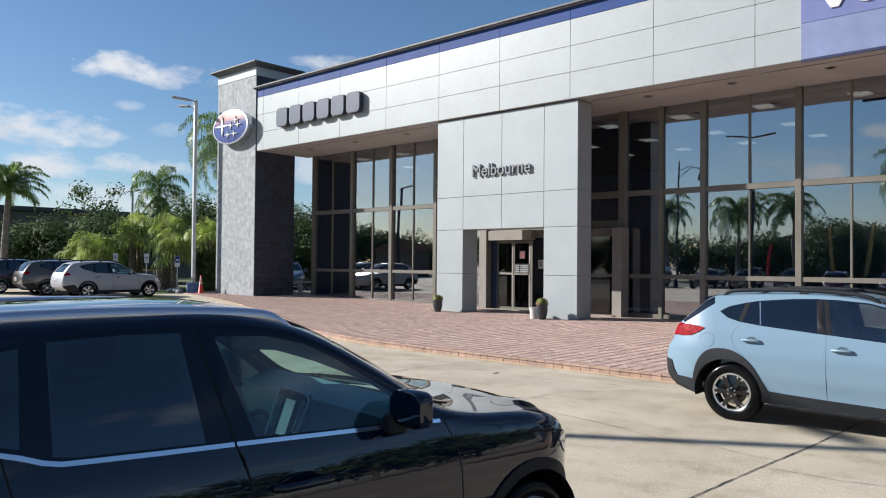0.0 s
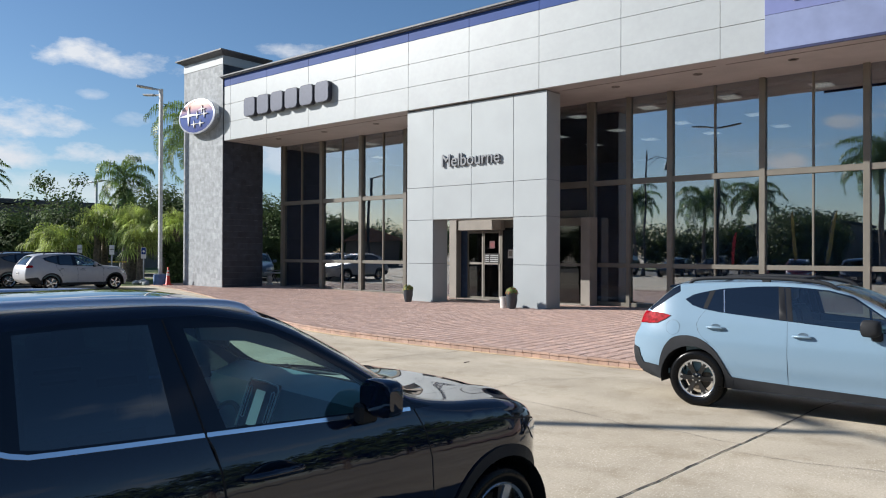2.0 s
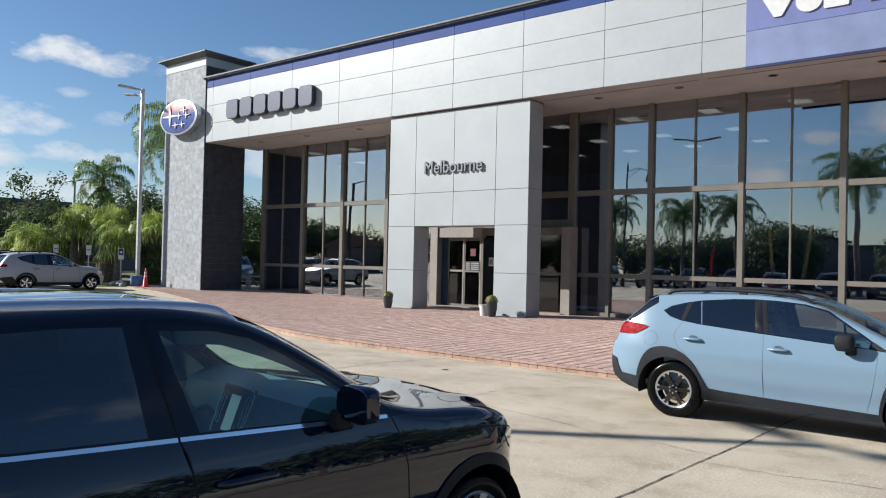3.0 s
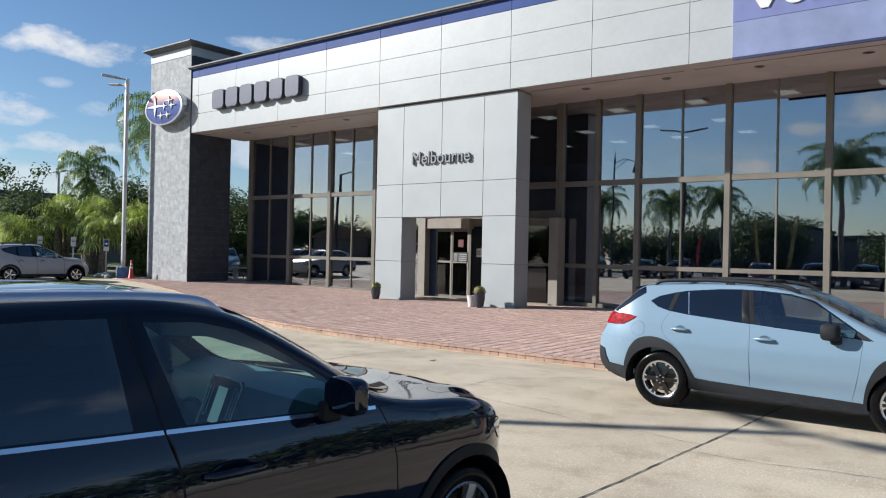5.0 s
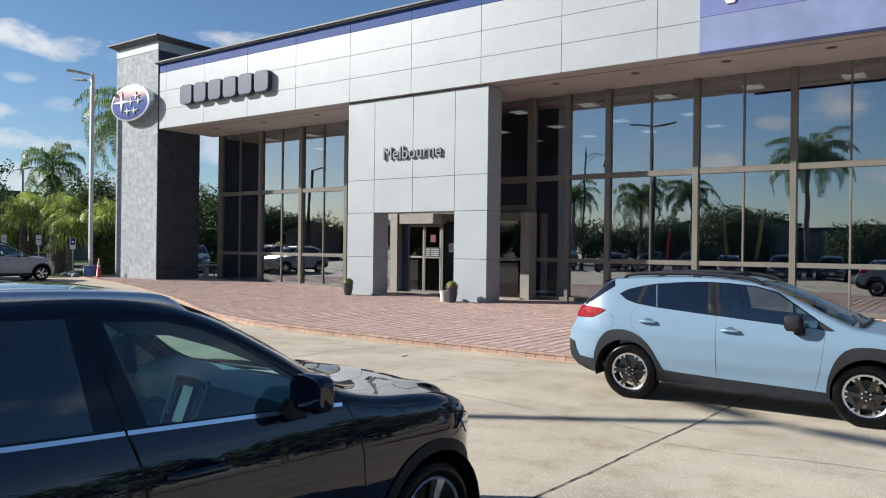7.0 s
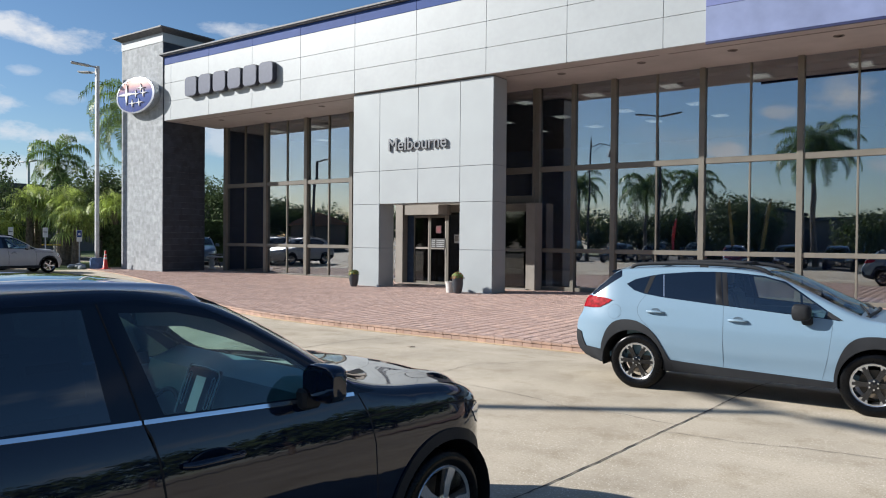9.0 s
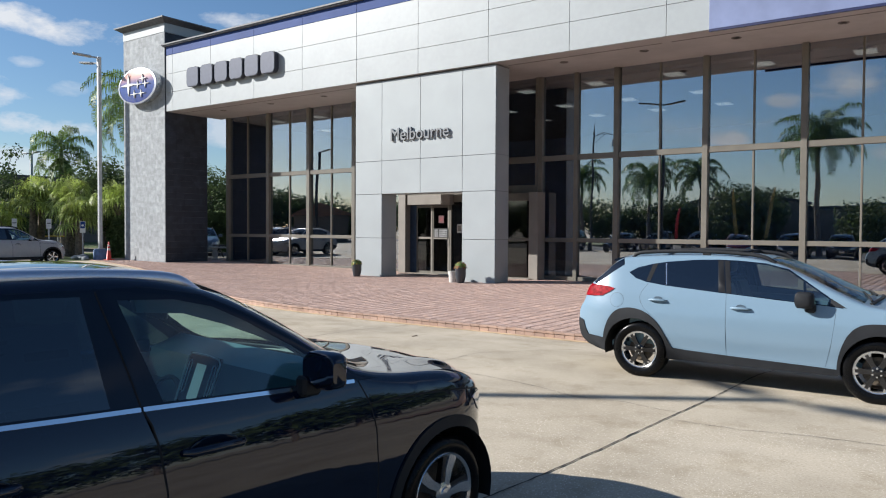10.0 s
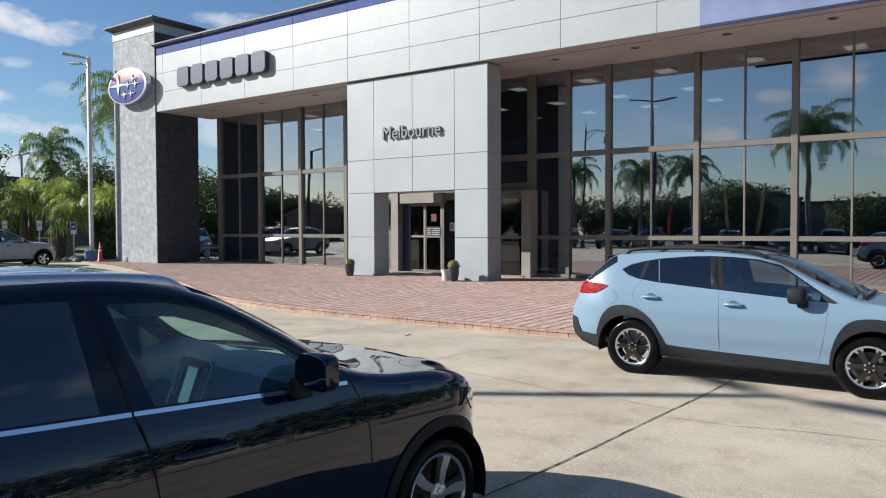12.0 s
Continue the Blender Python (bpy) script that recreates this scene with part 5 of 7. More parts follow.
    return dict(width=1.80, wheelbase=wb, wheel_r=wr, arch_r=ra, sill=0.275, front=0.895, rear=-3.57, taper_f=0.15, taper_fk=0.24, taper_r=-2.90, taper_rk=0.20, round=0.045,
                section=[(0.2, 0.94), (0.38, 0.962), (0.435, 0.958), (0.45, 0.960), (0.53, 0.990), (0.55, 0.994), (0.66, 1.0), (0.80, 1.003), (0.90, 0.992), (0.945, 0.975), (1.0, 0.962), (1.10, 0.935), (1.3, 0.845), (1.6, 0.70)],
                outline=[(-3.42, 0.36), (-3.54, 0.46), (-3.575, 0.62), (-3.56, 0.82), (-3.49, 0.94), (-3.45, 1.06), (-3.40, 1.16), (-3.20, 1.345), (-3.04, 1.485), (-2.86, 1.54), (-2.4, 1.572), (-1.9, 1.585), (-1.5, 1.572), (-1.12, 1.515), (-0.8, 1.39), (-0.4, 1.20), (-0.10, 1.075), (0.15, 1.035), (0.45, 0.985), (0.68, 0.91), (0.82, 0.80), (0.885, 0.66), (0.895, 0.48), (0.85, 0.33), (0.78, 0.28)],
                bow=[0.06, 0.07, 0.07, 0.06, 0.06, 0.05, 0.06, 0.07, 0.06, 0.03, 0.03, 0.03, 0.03, 0.04, 0.05, 0.05, 0.05, 0.045, 0.045, 0.05, 0.09, 0.13, 0.14, 0.12, 0.10],
                screens=[("windscreen", -1.15, -0.13, 1.07, 0.90), ("rear_window", -3.38, -3.06, 1.18, 0.86)], screen_glass="car_glass", regions=regs, paint="blue_car", mirror=(-0.74, 1.115), mirror_mat="cladding", mirror_h=1.12, mirror_w=1.2, mirror_sq=0.5, mirror_out=0.55, arch_dx=(0.05, -0.05), recess_shade="seam_shade_blue",
                handles=[(-2.425, 1.012), (-1.42, 0.968)], rails=[(-2.75, 1.545), (-2.3, 1.572), (-1.9, 1.575), (-1.5, 1.56), (-1.22, 1.525)], crossbars=[(-2.45, 1.565), (-1.55, 1.575)], rail_r=0.024, belt=1.06, dash_x=-0.75, seat_x=-1.45, wheels=SIX)


def lift(q):
    """The waist of the large car rises towards its tail."""
    x, z = q
    return (x, z + (0.015 + 0.028 * max(0.0, -0.4 - x)) * step(0.85, 1.05, z))


def suv_spec(paint, trim="cladding", glass="privacy_glass", front_glass="car_glass_clear", chrome=True, lamp=True):
    """The large black car."""
    wr, wb = 0.338, 2.865
    ra = 0.40
    clad_f = arc(0, wr, 0.465, 2, 178, 22)
    clad_r = arc(-wb, wr, 0.465, 2, 178, 22)
    bright = "chrome" if chrome else "black"
    regs = [
        ("rear_door", paint, [(-1.728, 0.38), (-1.728, 0.80), (-1.748, 0.95), (-1.80, 1.09), (-1.90, 1.55), (-2.2, 1.545), (-2.52, 1.48), (-2.66, 1.16), (-2.62, 0.98), (-2.45, 0.80), (-2.38, 0.62), (-2.30, 0.38)], 0.0),
        ("front_door", paint, [(-1.722, 0.38), (-0.565, 0.38), (-0.565, 0.60), (-0.575, 0.85), (-0.60, 1.05), (-0.66, 1.10), (-1.0, 1.30), (-1.22, 1.43), (-1.44, 1.53), (-1.89, 1.57), (-1.792, 1.09), (-1.740, 0.95), (-1.720, 0.80)], 0.0),
        ("cladding", trim, [(-0.45, 0.36), (-2.40, 0.36), (-2.40, 0.15), (-0.45, 0.15)], 0.012),
        ("arch_trim", trim, clad_f + [(-0.465, 0.15), (0.465, 0.15)], 0.012),
        ("arch_trim", trim, clad_r + [(-wb - 0.465, 0.15), (-wb + 0.465, 0.15)], 0.012),
        ("door_gap", "gap", strip_poly([(-1.724, 0.36), (-1.724, 0.79), (-1.744, 0.95), (-1.765, 1.02), (-1.796, 1.085)], 0.009), 0.0005),
        ("door_gap", "gap", strip_poly([(-0.552, 0.37), (-0.555, 0.60), (-0.563, 0.83), (-0.585, 0.955), (-0.65, 1.08)], 0.008), 0.0005),
        ("door_gap", "gap", strip_poly([(-2.38, 0.62), (-2.45, 0.80), (-2.62, 0.98), (-2.67, 1.17)], 0.008), 0.0005),
        ("fender_badge", "rim_dark", strip_poly([(-0.586, 0.997), (-0.535, 0.989), (-0.483, 0.992)], 0.006), 0.003),
        ("door_gap", "gap", strip_poly([(-0.582, 0.958), (-0.316, 0.956), (-0.05, 0.946), (0.15, 0.928), (0.30, 0.905), (0.42, 0.875)], 0.008), 0.0005),
        ("window_frame", "pillar_black", [(-0.64, 1.105), (-0.98, 1.31), (-1.20, 1.44), (-1.42, 1.535), (-1.7, 1.575), (-2.3, 1.555), (-2.75, 1.50), (-3.20, 1.38), (-3.08, 1.26), (-2.75, 1.165), (-2.46, 1.095), (-1.73, 1.082), (-0.5, 1.068)], 0.001),
        ("belt_trim", bright, strip_poly([(-0.672, 1.072), (-0.9, 1.074), (-1.791, 1.084)], 0.018), 0.006),
        ("belt_trim", bright, strip_poly([(-1.801, 1.084), (-2.1, 1.086), (-2.38, 1.090), (-2.47, 1.092), (-2.53, 1.104), (-2.60, 1.128), (-2.75, 1.168), (-3.0, 1.235)], 0.018), 0.006),
        ("side_window", "car_glass_side" if front_glass == "car_glass_clear" else front_glass, [(-0.74, 1.086), (-1.0, 1.27), (-1.22, 1.400), (-1.38, 1.478), (-1.56, 1.517), (-1.815, 1.522), (-1.700, 1.100)], 0.0006),
        ("door_gap", "gap", strip_poly([(-1.798, 1.09), (-1.842, 1.30), (-1.900, 1.56)], 0.008), 0.0022),
        ("side_window", glass, [(-1.922, 1.102), (-1.965, 1.54), (-2.2, 1.538), (-2.485, 1.518), (-2.495, 1.118), (-2.42, 1.108)], 0.0006),
        ("quarter_window", glass, [(-2.60, 1.155), (-2.58, 1.50), (-2.75, 1.465), (-3.08, 1.375), (-3.02, 1.29), (-2.80, 1.20)], 0.0006),
        ("tail_lamp", "tail_red", [(-3.35, 1.06), (-3.46, 1.28), (-3.85, 1.10), (-3.85, 0.85), (-3.6, 0.90)], 0.008),
        ("head_lamp", "head_clear" if lamp else paint, [(0.27, 0.862), (0.36, 0.876), (0.55, 0.85), (0.84, 0.80), (0.84, 0.68), (0.50, 0.71), (0.36, 0.77)], 0.006),
    ]
    regs = [(n, mt, [lift(q) for q in poly], off) for n, mt, poly, off in regs]
    return dict(width=1.90, wheelbase=wb, wheel_r=wr, arch_r=ra, sill=0.225, front=0.75, rear=-3.82, taper_f=0.05, taper_fk=0.52, taper_r=-3.05, taper_rk=0.16, round=0.075, ridge=0.02, hood=(-0.1, 0.70),
                section=[(0.2, 0.955), (0.40, 0.982), (0.52, 0.993), (0.62, 1.0), (0.72, 1.0), (0.82, 0.992), (0.92, 0.976), (1.0, 0.958), (1.08, 0.934), (1.3, 0.845), (1.6, 0.70), (1.7, 0.66)],
                outline=[lift(q) for q in [(-3.66, 0.34), (-3.78, 0.48), (-3.82, 0.68), (-3.80, 0.92), (-3.70, 1.10), (-3.58, 1.26), (-3.46, 1.43), (-3.36, 1.525), (-3.15, 1.535), (-2.7, 1.585), (-2.2, 1.61), (-1.80, 1.62), (-1.51, 1.588), (-1.25, 1.505), (-0.96, 1.345), (-0.66, 1.155), (-0.36, 1.075), (0.10, 1.028), (0.40, 0.948), (0.60, 0.852), (0.70, 0.74), (0.76, 0.56), (0.75, 0.38), (0.68, 0.29)]],
                bow=[0.10, 0.12, 0.13, 0.12, 0.10, 0.09, 0.08, 0.06, 0.045, 0.045, 0.045, 0.045, 0.045, 0.05, 0.04, 0.0, 0.025, 0.05, 0.065, 0.10, 0.13, 0.13, 0.10, 0.08], forward=[(-1.5, 0.0), (-1.25, 0.05), (-0.96, 0.12), (-0.66, 0.24), (-0.36, 0.16), (0.1, 0.05), (0.4, 0.0)], dash_h=0.09, wheel_low=0.27,
                screens=[("windscreen", -1.49, -0.56, 1.06, 0.985), ("shade_band", -1.49, -1.27, 1.11, 0.985), ("rear_window", -3.62, -3.42, 1.2, 0.82)], screen_glass="car_glass_clear", regions=regs, paint=paint, mirror=(-0.97, 1.21), mirror_mat=paint, mirror_h=1.1, mirror_w=0.68, mirror_sq=0.42, across=41,
                handles=[(-2.42, 0.95), (-1.50, 0.935)], handle_k=1.3, recess=(0.125, 0.055, -0.005), rail_h=-0.004, handle_mat=paint, recess_shade="pillar_black", rails=[lift(q) for q in [(-3.0, 1.575), (-2.6, 1.605), (-2.2, 1.62), (-1.8, 1.62), (-1.5, 1.60)]], rail_mat="rail_satin", belt=1.10, dash_x=-0.95, seat_x=-1.72, wheels=FIVE)


cross_root, cross_shape = car(pose(-1.01, 9.023 + 0.87, -0.012, 0, 0, 1.5), crossover_spec(), "light blue crossover with black wheel-arch cladding parked on the concrete")
_bm = bmesh.new()
tube(_bm, [(-2.62, -0.10, 1.585), (-2.64, -0.10, 1.60), (-2.80, -0.10, 1.72)], [0.012, 0.005, 0.003], 6)
part("aerial", _bm, "black", cross_root, "thin black whip aerial")
_bm = bmesh.new()
prism(_bm, [(-2.88, 1.535), (-3.02, 1.512), (-3.15, 1.482), (-3.155, 1.455), (-3.0, 1.47)], -0.50, 0.50, lambda u, v, d: (u, d, v + 0.02))
part("rear_spoiler", _bm, "pillar_black", cross_root, "black roof spoiler")


def cross_cowl():
    """Wipers and the black cowl at the foot of the windscreen."""
    o = cross_shape.o[cross_shape.o[:, 1] > 0.95]
    o = o[np.argsort(o[:, 0])]

    def top(x, y):
        return float(np.interp(x, o[:, 0], o[:, 1])) + 0.045 * (1 - min(1.0, abs(y) / 0.78) ** 2.4)
    bm = bmesh.new()
    tube(bm, [(-0.08 + 0.05 * (1 - (y / 0.7) ** 2), y, top(-0.08 + 0.05 * (1 - (y / 0.7) ** 2), y) + 0.004) for y in np.linspace(-0.70, 0.70, 15)], 0.022, 8)
    part("cowl", bm, "black", cross_root, "black plastic cowl", True)
    for ya, yb in ((-0.62, -0.02), (-0.05, 0.55)):
        bm = bmesh.new()
        pts = []
        for k in np.linspace(0, 1, 9):
            x, y = -0.08 - 0.14 * k, ya + (yb - ya) * k
            pts.append((x, y, top(x, y) + 0.028 - 0.012 * k))
        tube(bm, pts, [0.014 - 0.007 * k for k in np.linspace(0, 1, 9)], 6)
        part("wiper", bm, "black", cross_root, "black wiper")


cross_cowl()
SUV_AT = (-3.459, 3.333, 83.5)
suv_root, suv_shape = car(pose(SUV_AT[0], SUV_AT[1], 0, 0, 0, SUV_AT[2]), dict(suv_spec("black_paint", glass="privacy_light"), far_glass="far_glass"), "glossy black SUV with a chrome belt line parked on the concrete")


def suv_inside():
    """Portrait screen and console of the black car."""
    x, be = -1.07, 1.08
    part("centre_console", bx(-1.7, -0.98, -0.12, 0.12, 0.4, 0.78, b=0.04, seg=2), "dash", suv_root, "", True)
    tilt = pose(x + 0.0, -0.03, 1.045, 10, 17, 26) @ Matrix.Scale(0.78, 4)
    fr = part("screen_bezel", bx(-0.012, 0.012, -0.14, 0.14, -0.19, 0.17, b=0.008), "gap", suv_root, "dark surround of the screen")
    fr.matrix_basis = tilt
    rim = [(-0.016, -0.13, -0.19), (-0.016, -0.135, 0.13), (-0.016, -0.115, 0.16), (-0.016, 0.0, 0.168), (-0.016, 0.115, 0.16), (-0.016, 0.135, 0.13), (-0.016, 0.13, -0.19)]
    part("screen_rim", tube(bmesh.new(), rim, 0.007, 6), "screen_frame", fr, "rim round the screen, coloured near-white as if sunlit", True)
    part("screen", bx(-0.016, -0.0125, -0.03, 0.05, -0.16, 0.10), "screen", fr, "faintly glowing pale teal touch screen")
    for s in (-1, 1):
        loop = [(-0.018, s * 0.10 + dy, dz) for dy, dz in ((-0.012, -0.11), (-0.012, 0.10), (0.0, 0.115), (0.012, 0.10), (0.012, -0.11), (0.0, -0.12), (-0.012, -0.11))]
        part("vent_trim", tube(bmesh.new(), loop, 0.0035, 6), "screen_frame", fr, "trim round an air vent, coloured near-white as if sunlit", True)
    # papers taped inside the rear side window
    lab = bx(-2.47, -1.99, -0.004, 0.0, 1.205, 1.50)
    for v in lab.verts:
        v.co.y -= suv_shape.half(v.co.x, v.co.z, 1) - 0.02
    lab = part("window_paper", lab, "paper", suv_root, "pale paper sheet behind the tinted glass")
    for x0, x1, z0, z1 in ((-2.20, -2.04, 1.372, 1.402), (-2.14, -2.00, 1.262, 1.286), (-2.42, -2.25, 1.44, 1.455), (-2.40, -2.27, 1.40, 1.41)):
        bm = bx(x0, x1, -0.008, -0.006, z0, z1)
        for v in bm.verts:
            v.co.y -= suv_shape.half(v.co.x, v.co.z, 1) - 0.02
        part("printed_bar", bm, "joint", lab)
    part("inner_mirror", bx(-1.32, -1.29, -0.11, 0.11, 1.40, 1.455, b=0.01), "black", suv_root)
    # padded trim inside the windscreen pillars
    up = [(-1.72, 1.60), (-1.52, 1.595), (-1.30, 1.535), (-1.10, 1.43), (-0.90, 1.30), (-0.74, 1.19)]
    lo = [(-0.80, 1.16), (-1.0, 1.295), (-1.15, 1.365), (-1.29, 1.425), (-1.50, 1.495), (-1.72, 1.515)]
    bm = bmesh.new()
    prism(bm, up + lo, 0.045, 0.085, lambda u, v, d: (u, d - suv_shape.half(u, v, 1), v))
    part("pillar_lining", bm, "lining", suv_root, "dark padded pillar lining")


suv_inside()


def suv_cowl():
    """Black cowl and wipers in the gap between the bonnet and the windscreen."""
    w = suv_shape.half(-0.64, 1.17, 0.0)
    line = lambda u, dx, dz: (-0.645 + dx + 0.235 * (1 - abs(u) ** 2.4), u * w, 1.092 + dz + 0.01 * (1 - abs(u) ** 2.4))
    part("cowl", tube(bmesh.new(), [line(u, 0.03, 0.0) for u in np.linspace(-0.94, 0.94, 25)], 0.024, 8), "black", suv_root, "black plastic cowl", True)
    for a, b in ((-0.80, -0.08), (-0.10, 0.66)):
        part("wiper", tube(bmesh.new(), [line(a + (b - a) * k, 0.04 - 0.05 * k, 0.012 + 0.012 * k) for k in np.linspace(0, 1, 9)], 0.010, 6), "black", suv_root, "black wiper")


suv_cowl()


# ---- plants ----
def frond_into(bm, base, az, e0, droop, length, rnd, leaf=0.55, n=24, hang=0.6):
    """One feathery frond: a bending rachis with leaflets hanging on both sides."""
    d = Vector((math.cos(az), math.sin(az), 0))
    p, pts = Vector(base), []
    for i in range(n + 1):
        t = i / n
        e = e0 - droop * t * (0.5 + 0.5 * t)
        pts.append(p.copy())
        p = p + (d * math.cos(e) + Vector((0, 0, math.sin(e)))) * (length / n)
    tube(bm, pts[::4] + [pts[-1]], [0.03 * (1 - k / (len(pts[::4]) + 1)) + 0.004 for k in range(len(pts[::4]) + 1)], 4, False)
    side = Vector((-d.y, d.x, 0))
    for i in range(2, n + 1):
        t = i / n
        L = leaf * (0.35 + 0.65 * math.sin(math.pi * min(1, 0.15 + 0.8 * t)))
        ax = (pts[i] - pts[i - 1]).normalized()
        for s in (-1, 1):
            for k in (0, 0.5):
                a = (side * s * rnd.uniform(0.6, 1.0) + ax * rnd.uniform(0.3, 0.7) + Vector((0, 0, rnd.uniform(-0.2, 0.4)))).normalized()
                mid = pts[i] - ax * k * length / n + a * L * 0.45
                tip = mid + (a * (1 - hang) + Vector((0, 0, -hang))).normalized() * L * 0.55
                wv = ax * 0.022
                q = pts[i] - ax * k * length / n
                v = [bm.verts.new(c) for c in (q - wv, q + wv, mid + wv * 1.1, mid - wv * 1.1, tip)]
                bm.faces.new(v[:4])
                bm.faces.new((v[3], v[2], v[4]))


def palm(m, h, label, seed, fronds=24, length=2.6, leaf=0.55, droop=1.9, hang=0.6, r=0.16, group="feather palms", lean=0.2, material="frond", skirt=0):
    rnd = random.Random(seed)
    root = thing("palm_tree", m, label, "palm tree", group)
    bm = bmesh.new()
    a = rnd.uniform(0, 6.28)
    pts = [(lean * (t ** 2) * math.cos(a), lean * (t ** 2) * math.sin(a), h * t - (0.05 if t == 0 else 0)) for t in [i / 14 for i in range(15)]]
    tube(bm, pts, [r * (1.35 if i == 0 else 1.1 - 0.3 * i / 14 + (0.03 if i % 2 else 0)) for i in range(15)], 10)
    part("trunk", bm, "palm_trunk", root, "ringed grey trunk", True)
    top = Vector(pts[-1])
    bm = bmesh.new()
    tube(bm, [top - Vector((0, 0, 0.1)), top + Vector((0, 0, 0.5)), top + Vector((0, 0, 1.0))], [r * 0.85, r * 0.7, 0.05], 8)
    for i in range(fronds):
        az = 2.399 * i + rnd.uniform(-0.2, 0.2)
        k = i / (fronds - 1)
        frond_into(bm, top + Vector((0, 0, 0.9 - 0.5 * k)), az, 1.35 - 1.35 * k + rnd.uniform(-0.1, 0.1), droop * rnd.uniform(0.8, 1.15), length * rnd.uniform(0.85, 1.1), rnd, leaf, hang=hang)
    for i in range(skirt):
        frond_into(bm, top + Vector((0, 0, 0.2)), 2.399 * i, -0.75 + rnd.uniform(-0.2, 0.2), 0.75, length * rnd.uniform(0.6, 0.85), rnd, leaf * 0.7, hang=0.95)
    part("crown", bm, material, root, "arching feathery fronds")
    return root


def fan_palm(m, h, seed, leaves=34, size=0.85, label="bushy yellow-green fan palm with a short shaggy trunk", material="frond_yellow"):
    rnd = random.Random(seed)
    root = thing("fan_palm", m, label, "palm tree", "fan palms")
    bm = bmesh.new()
    tube(bm, [(0, 0, -0.05), (0.03, 0, h * 0.4), (0, 0.03, h * 0.75)], [0.24, 0.20, 0.17], 9)
    for i in range(26):
        a, z = rnd.uniform(0, 6.28), rnd.uniform(0.1, h * 0.7)
        tube(bm, [(0.17 * math.cos(a), 0.17 * math.sin(a), z), (0.27 * math.cos(a), 0.27 * math.sin(a), z + 0.16)], [0.03, 0.012], 4)
    part("trunk", bm, "bark", root, "shaggy brown trunk", True)
    bm = bmesh.new()
    for i in range(leaves):
        az = 2.399 * i + rnd.uniform(-0.3, 0.3)
        k = i / (leaves - 1)
        e = 1.45 - 1.7 * k + rnd.uniform(-0.2, 0.2)
        d = Vector((math.cos(az) * math.cos(e), math.sin(az) * math.cos(e), math.sin(e)))
        base = Vector((0, 0, h * 0.72))
        ln = size * rnd.uniform(0.55, 1.45)
        c = base + d * ln
        tube(bm, [base, base + d * ln * 0.6, c], [0.018, 0.014, 0.012], 4, False)
        side = Vector((-math.sin(az), math.cos(az), 0))
        up = side.cross(d)
        R = size * rnd.uniform(0.8, 1.1)
        for j in range(15):
            a = radians(-118 + 236 * j / 14 + rnd.uniform(-5, 5))
            w = (d * math.cos(a) + side * math.sin(a) + up * 0.12).normalized()
            nrm = (side * math.cos(a) - d * math.sin(a)) * 0.034
            mid = c + w * R * 0.5
            low = mid + (w * 0.75 + Vector((0, 0, -0.7))).normalized() * R * 0.4
            tip = low + (w * 0.2 + Vector((0, 0, -1.0))).normalized() * R * rnd.uniform(0.2, 0.75)
            v = [bm.verts.new(q) for q in (c, mid + nrm, mid - nrm, low + nrm * 0.7, low - nrm * 0.7, tip)]
            bm.faces.new(v[:3])
            bm.faces.new((v[1], v[3], v[4], v[2]))
            bm.faces.new((v[3], v[5], v[4]))
    part("crown", bm, material, root, "drooping fan leaves")
    return root


def tree(m, h, r, seed, leaves=2600, label="dark green broadleaf tree", leaf=0.22, bare=0.0, group="broadleaf trees"):
    rnd = random.Random(seed)
    root = thing("tree", m, label, "tree", group)
    bm = bmesh.new()
    tube(bm, [(0, 0, -0.1), (0.05, 0.02, h * 0.25), (0.1, 0.0, h * 0.5)], [0.24, 0.18, 0.14], 8)
    clumps = []
    for i in range(13):
        a, k = 2.399 * i, (i + 0.5) / 13
        rr = r * (0.35 + 0.6 * math.sin(math.pi * (0.15 + 0.75 * k))) * rnd.uniform(0.7, 1.0)
        c = Vector((rr * math.cos(a), rr * math.sin(a), h * (0.30 + 0.62 * k) + rnd.uniform(-0.3, 0.3)))
        tube(bm, [(0.05, 0, h * (0.2 + 0.25 * k)), c * 0.55 + Vector((0, 0, h * 0.12)), c], [0.09, 0.05, 0.015], 5)
        clumps.append((c, r * rnd.uniform(0.35, 0.55)))
    part("trunk", bm, "bark", root, "", True)
    bm = bmesh.new()
    for i in range(leaves):
        c, cr = rnd.choice(clumps)
        d = Vector((rnd.gauss(0, 1), rnd.gauss(0, 1), rnd.gauss(0, 0.8))).normalized()
        p = c + d * cr * (rnd.random() ** 0.4)
        n = (d + Vector((rnd.uniform(-0.7, 0.7), rnd.uniform(-0.7, 0.7), rnd.uniform(-0.2, 0.9)))).normalized()
        u = n.orthogonal().normalized()
        u = u * math.cos(i) + n.cross(u) * math.sin(i)
        v = n.cross(u)
        s = leaf * rnd.uniform(0.6, 1.3)
        q = [bm.verts.new(p + u * s * 0.7), bm.verts.new(p + v * s * 0.4), bm.verts.new(p - u * s * 0.7), bm.verts.new(p - v * s * 0.4)]
        bm.faces.new(q)
    part("crown", bm, "leaf", root, "")
    return root


def g(x, y):
    return pose(x, y, ground_z(x, y))


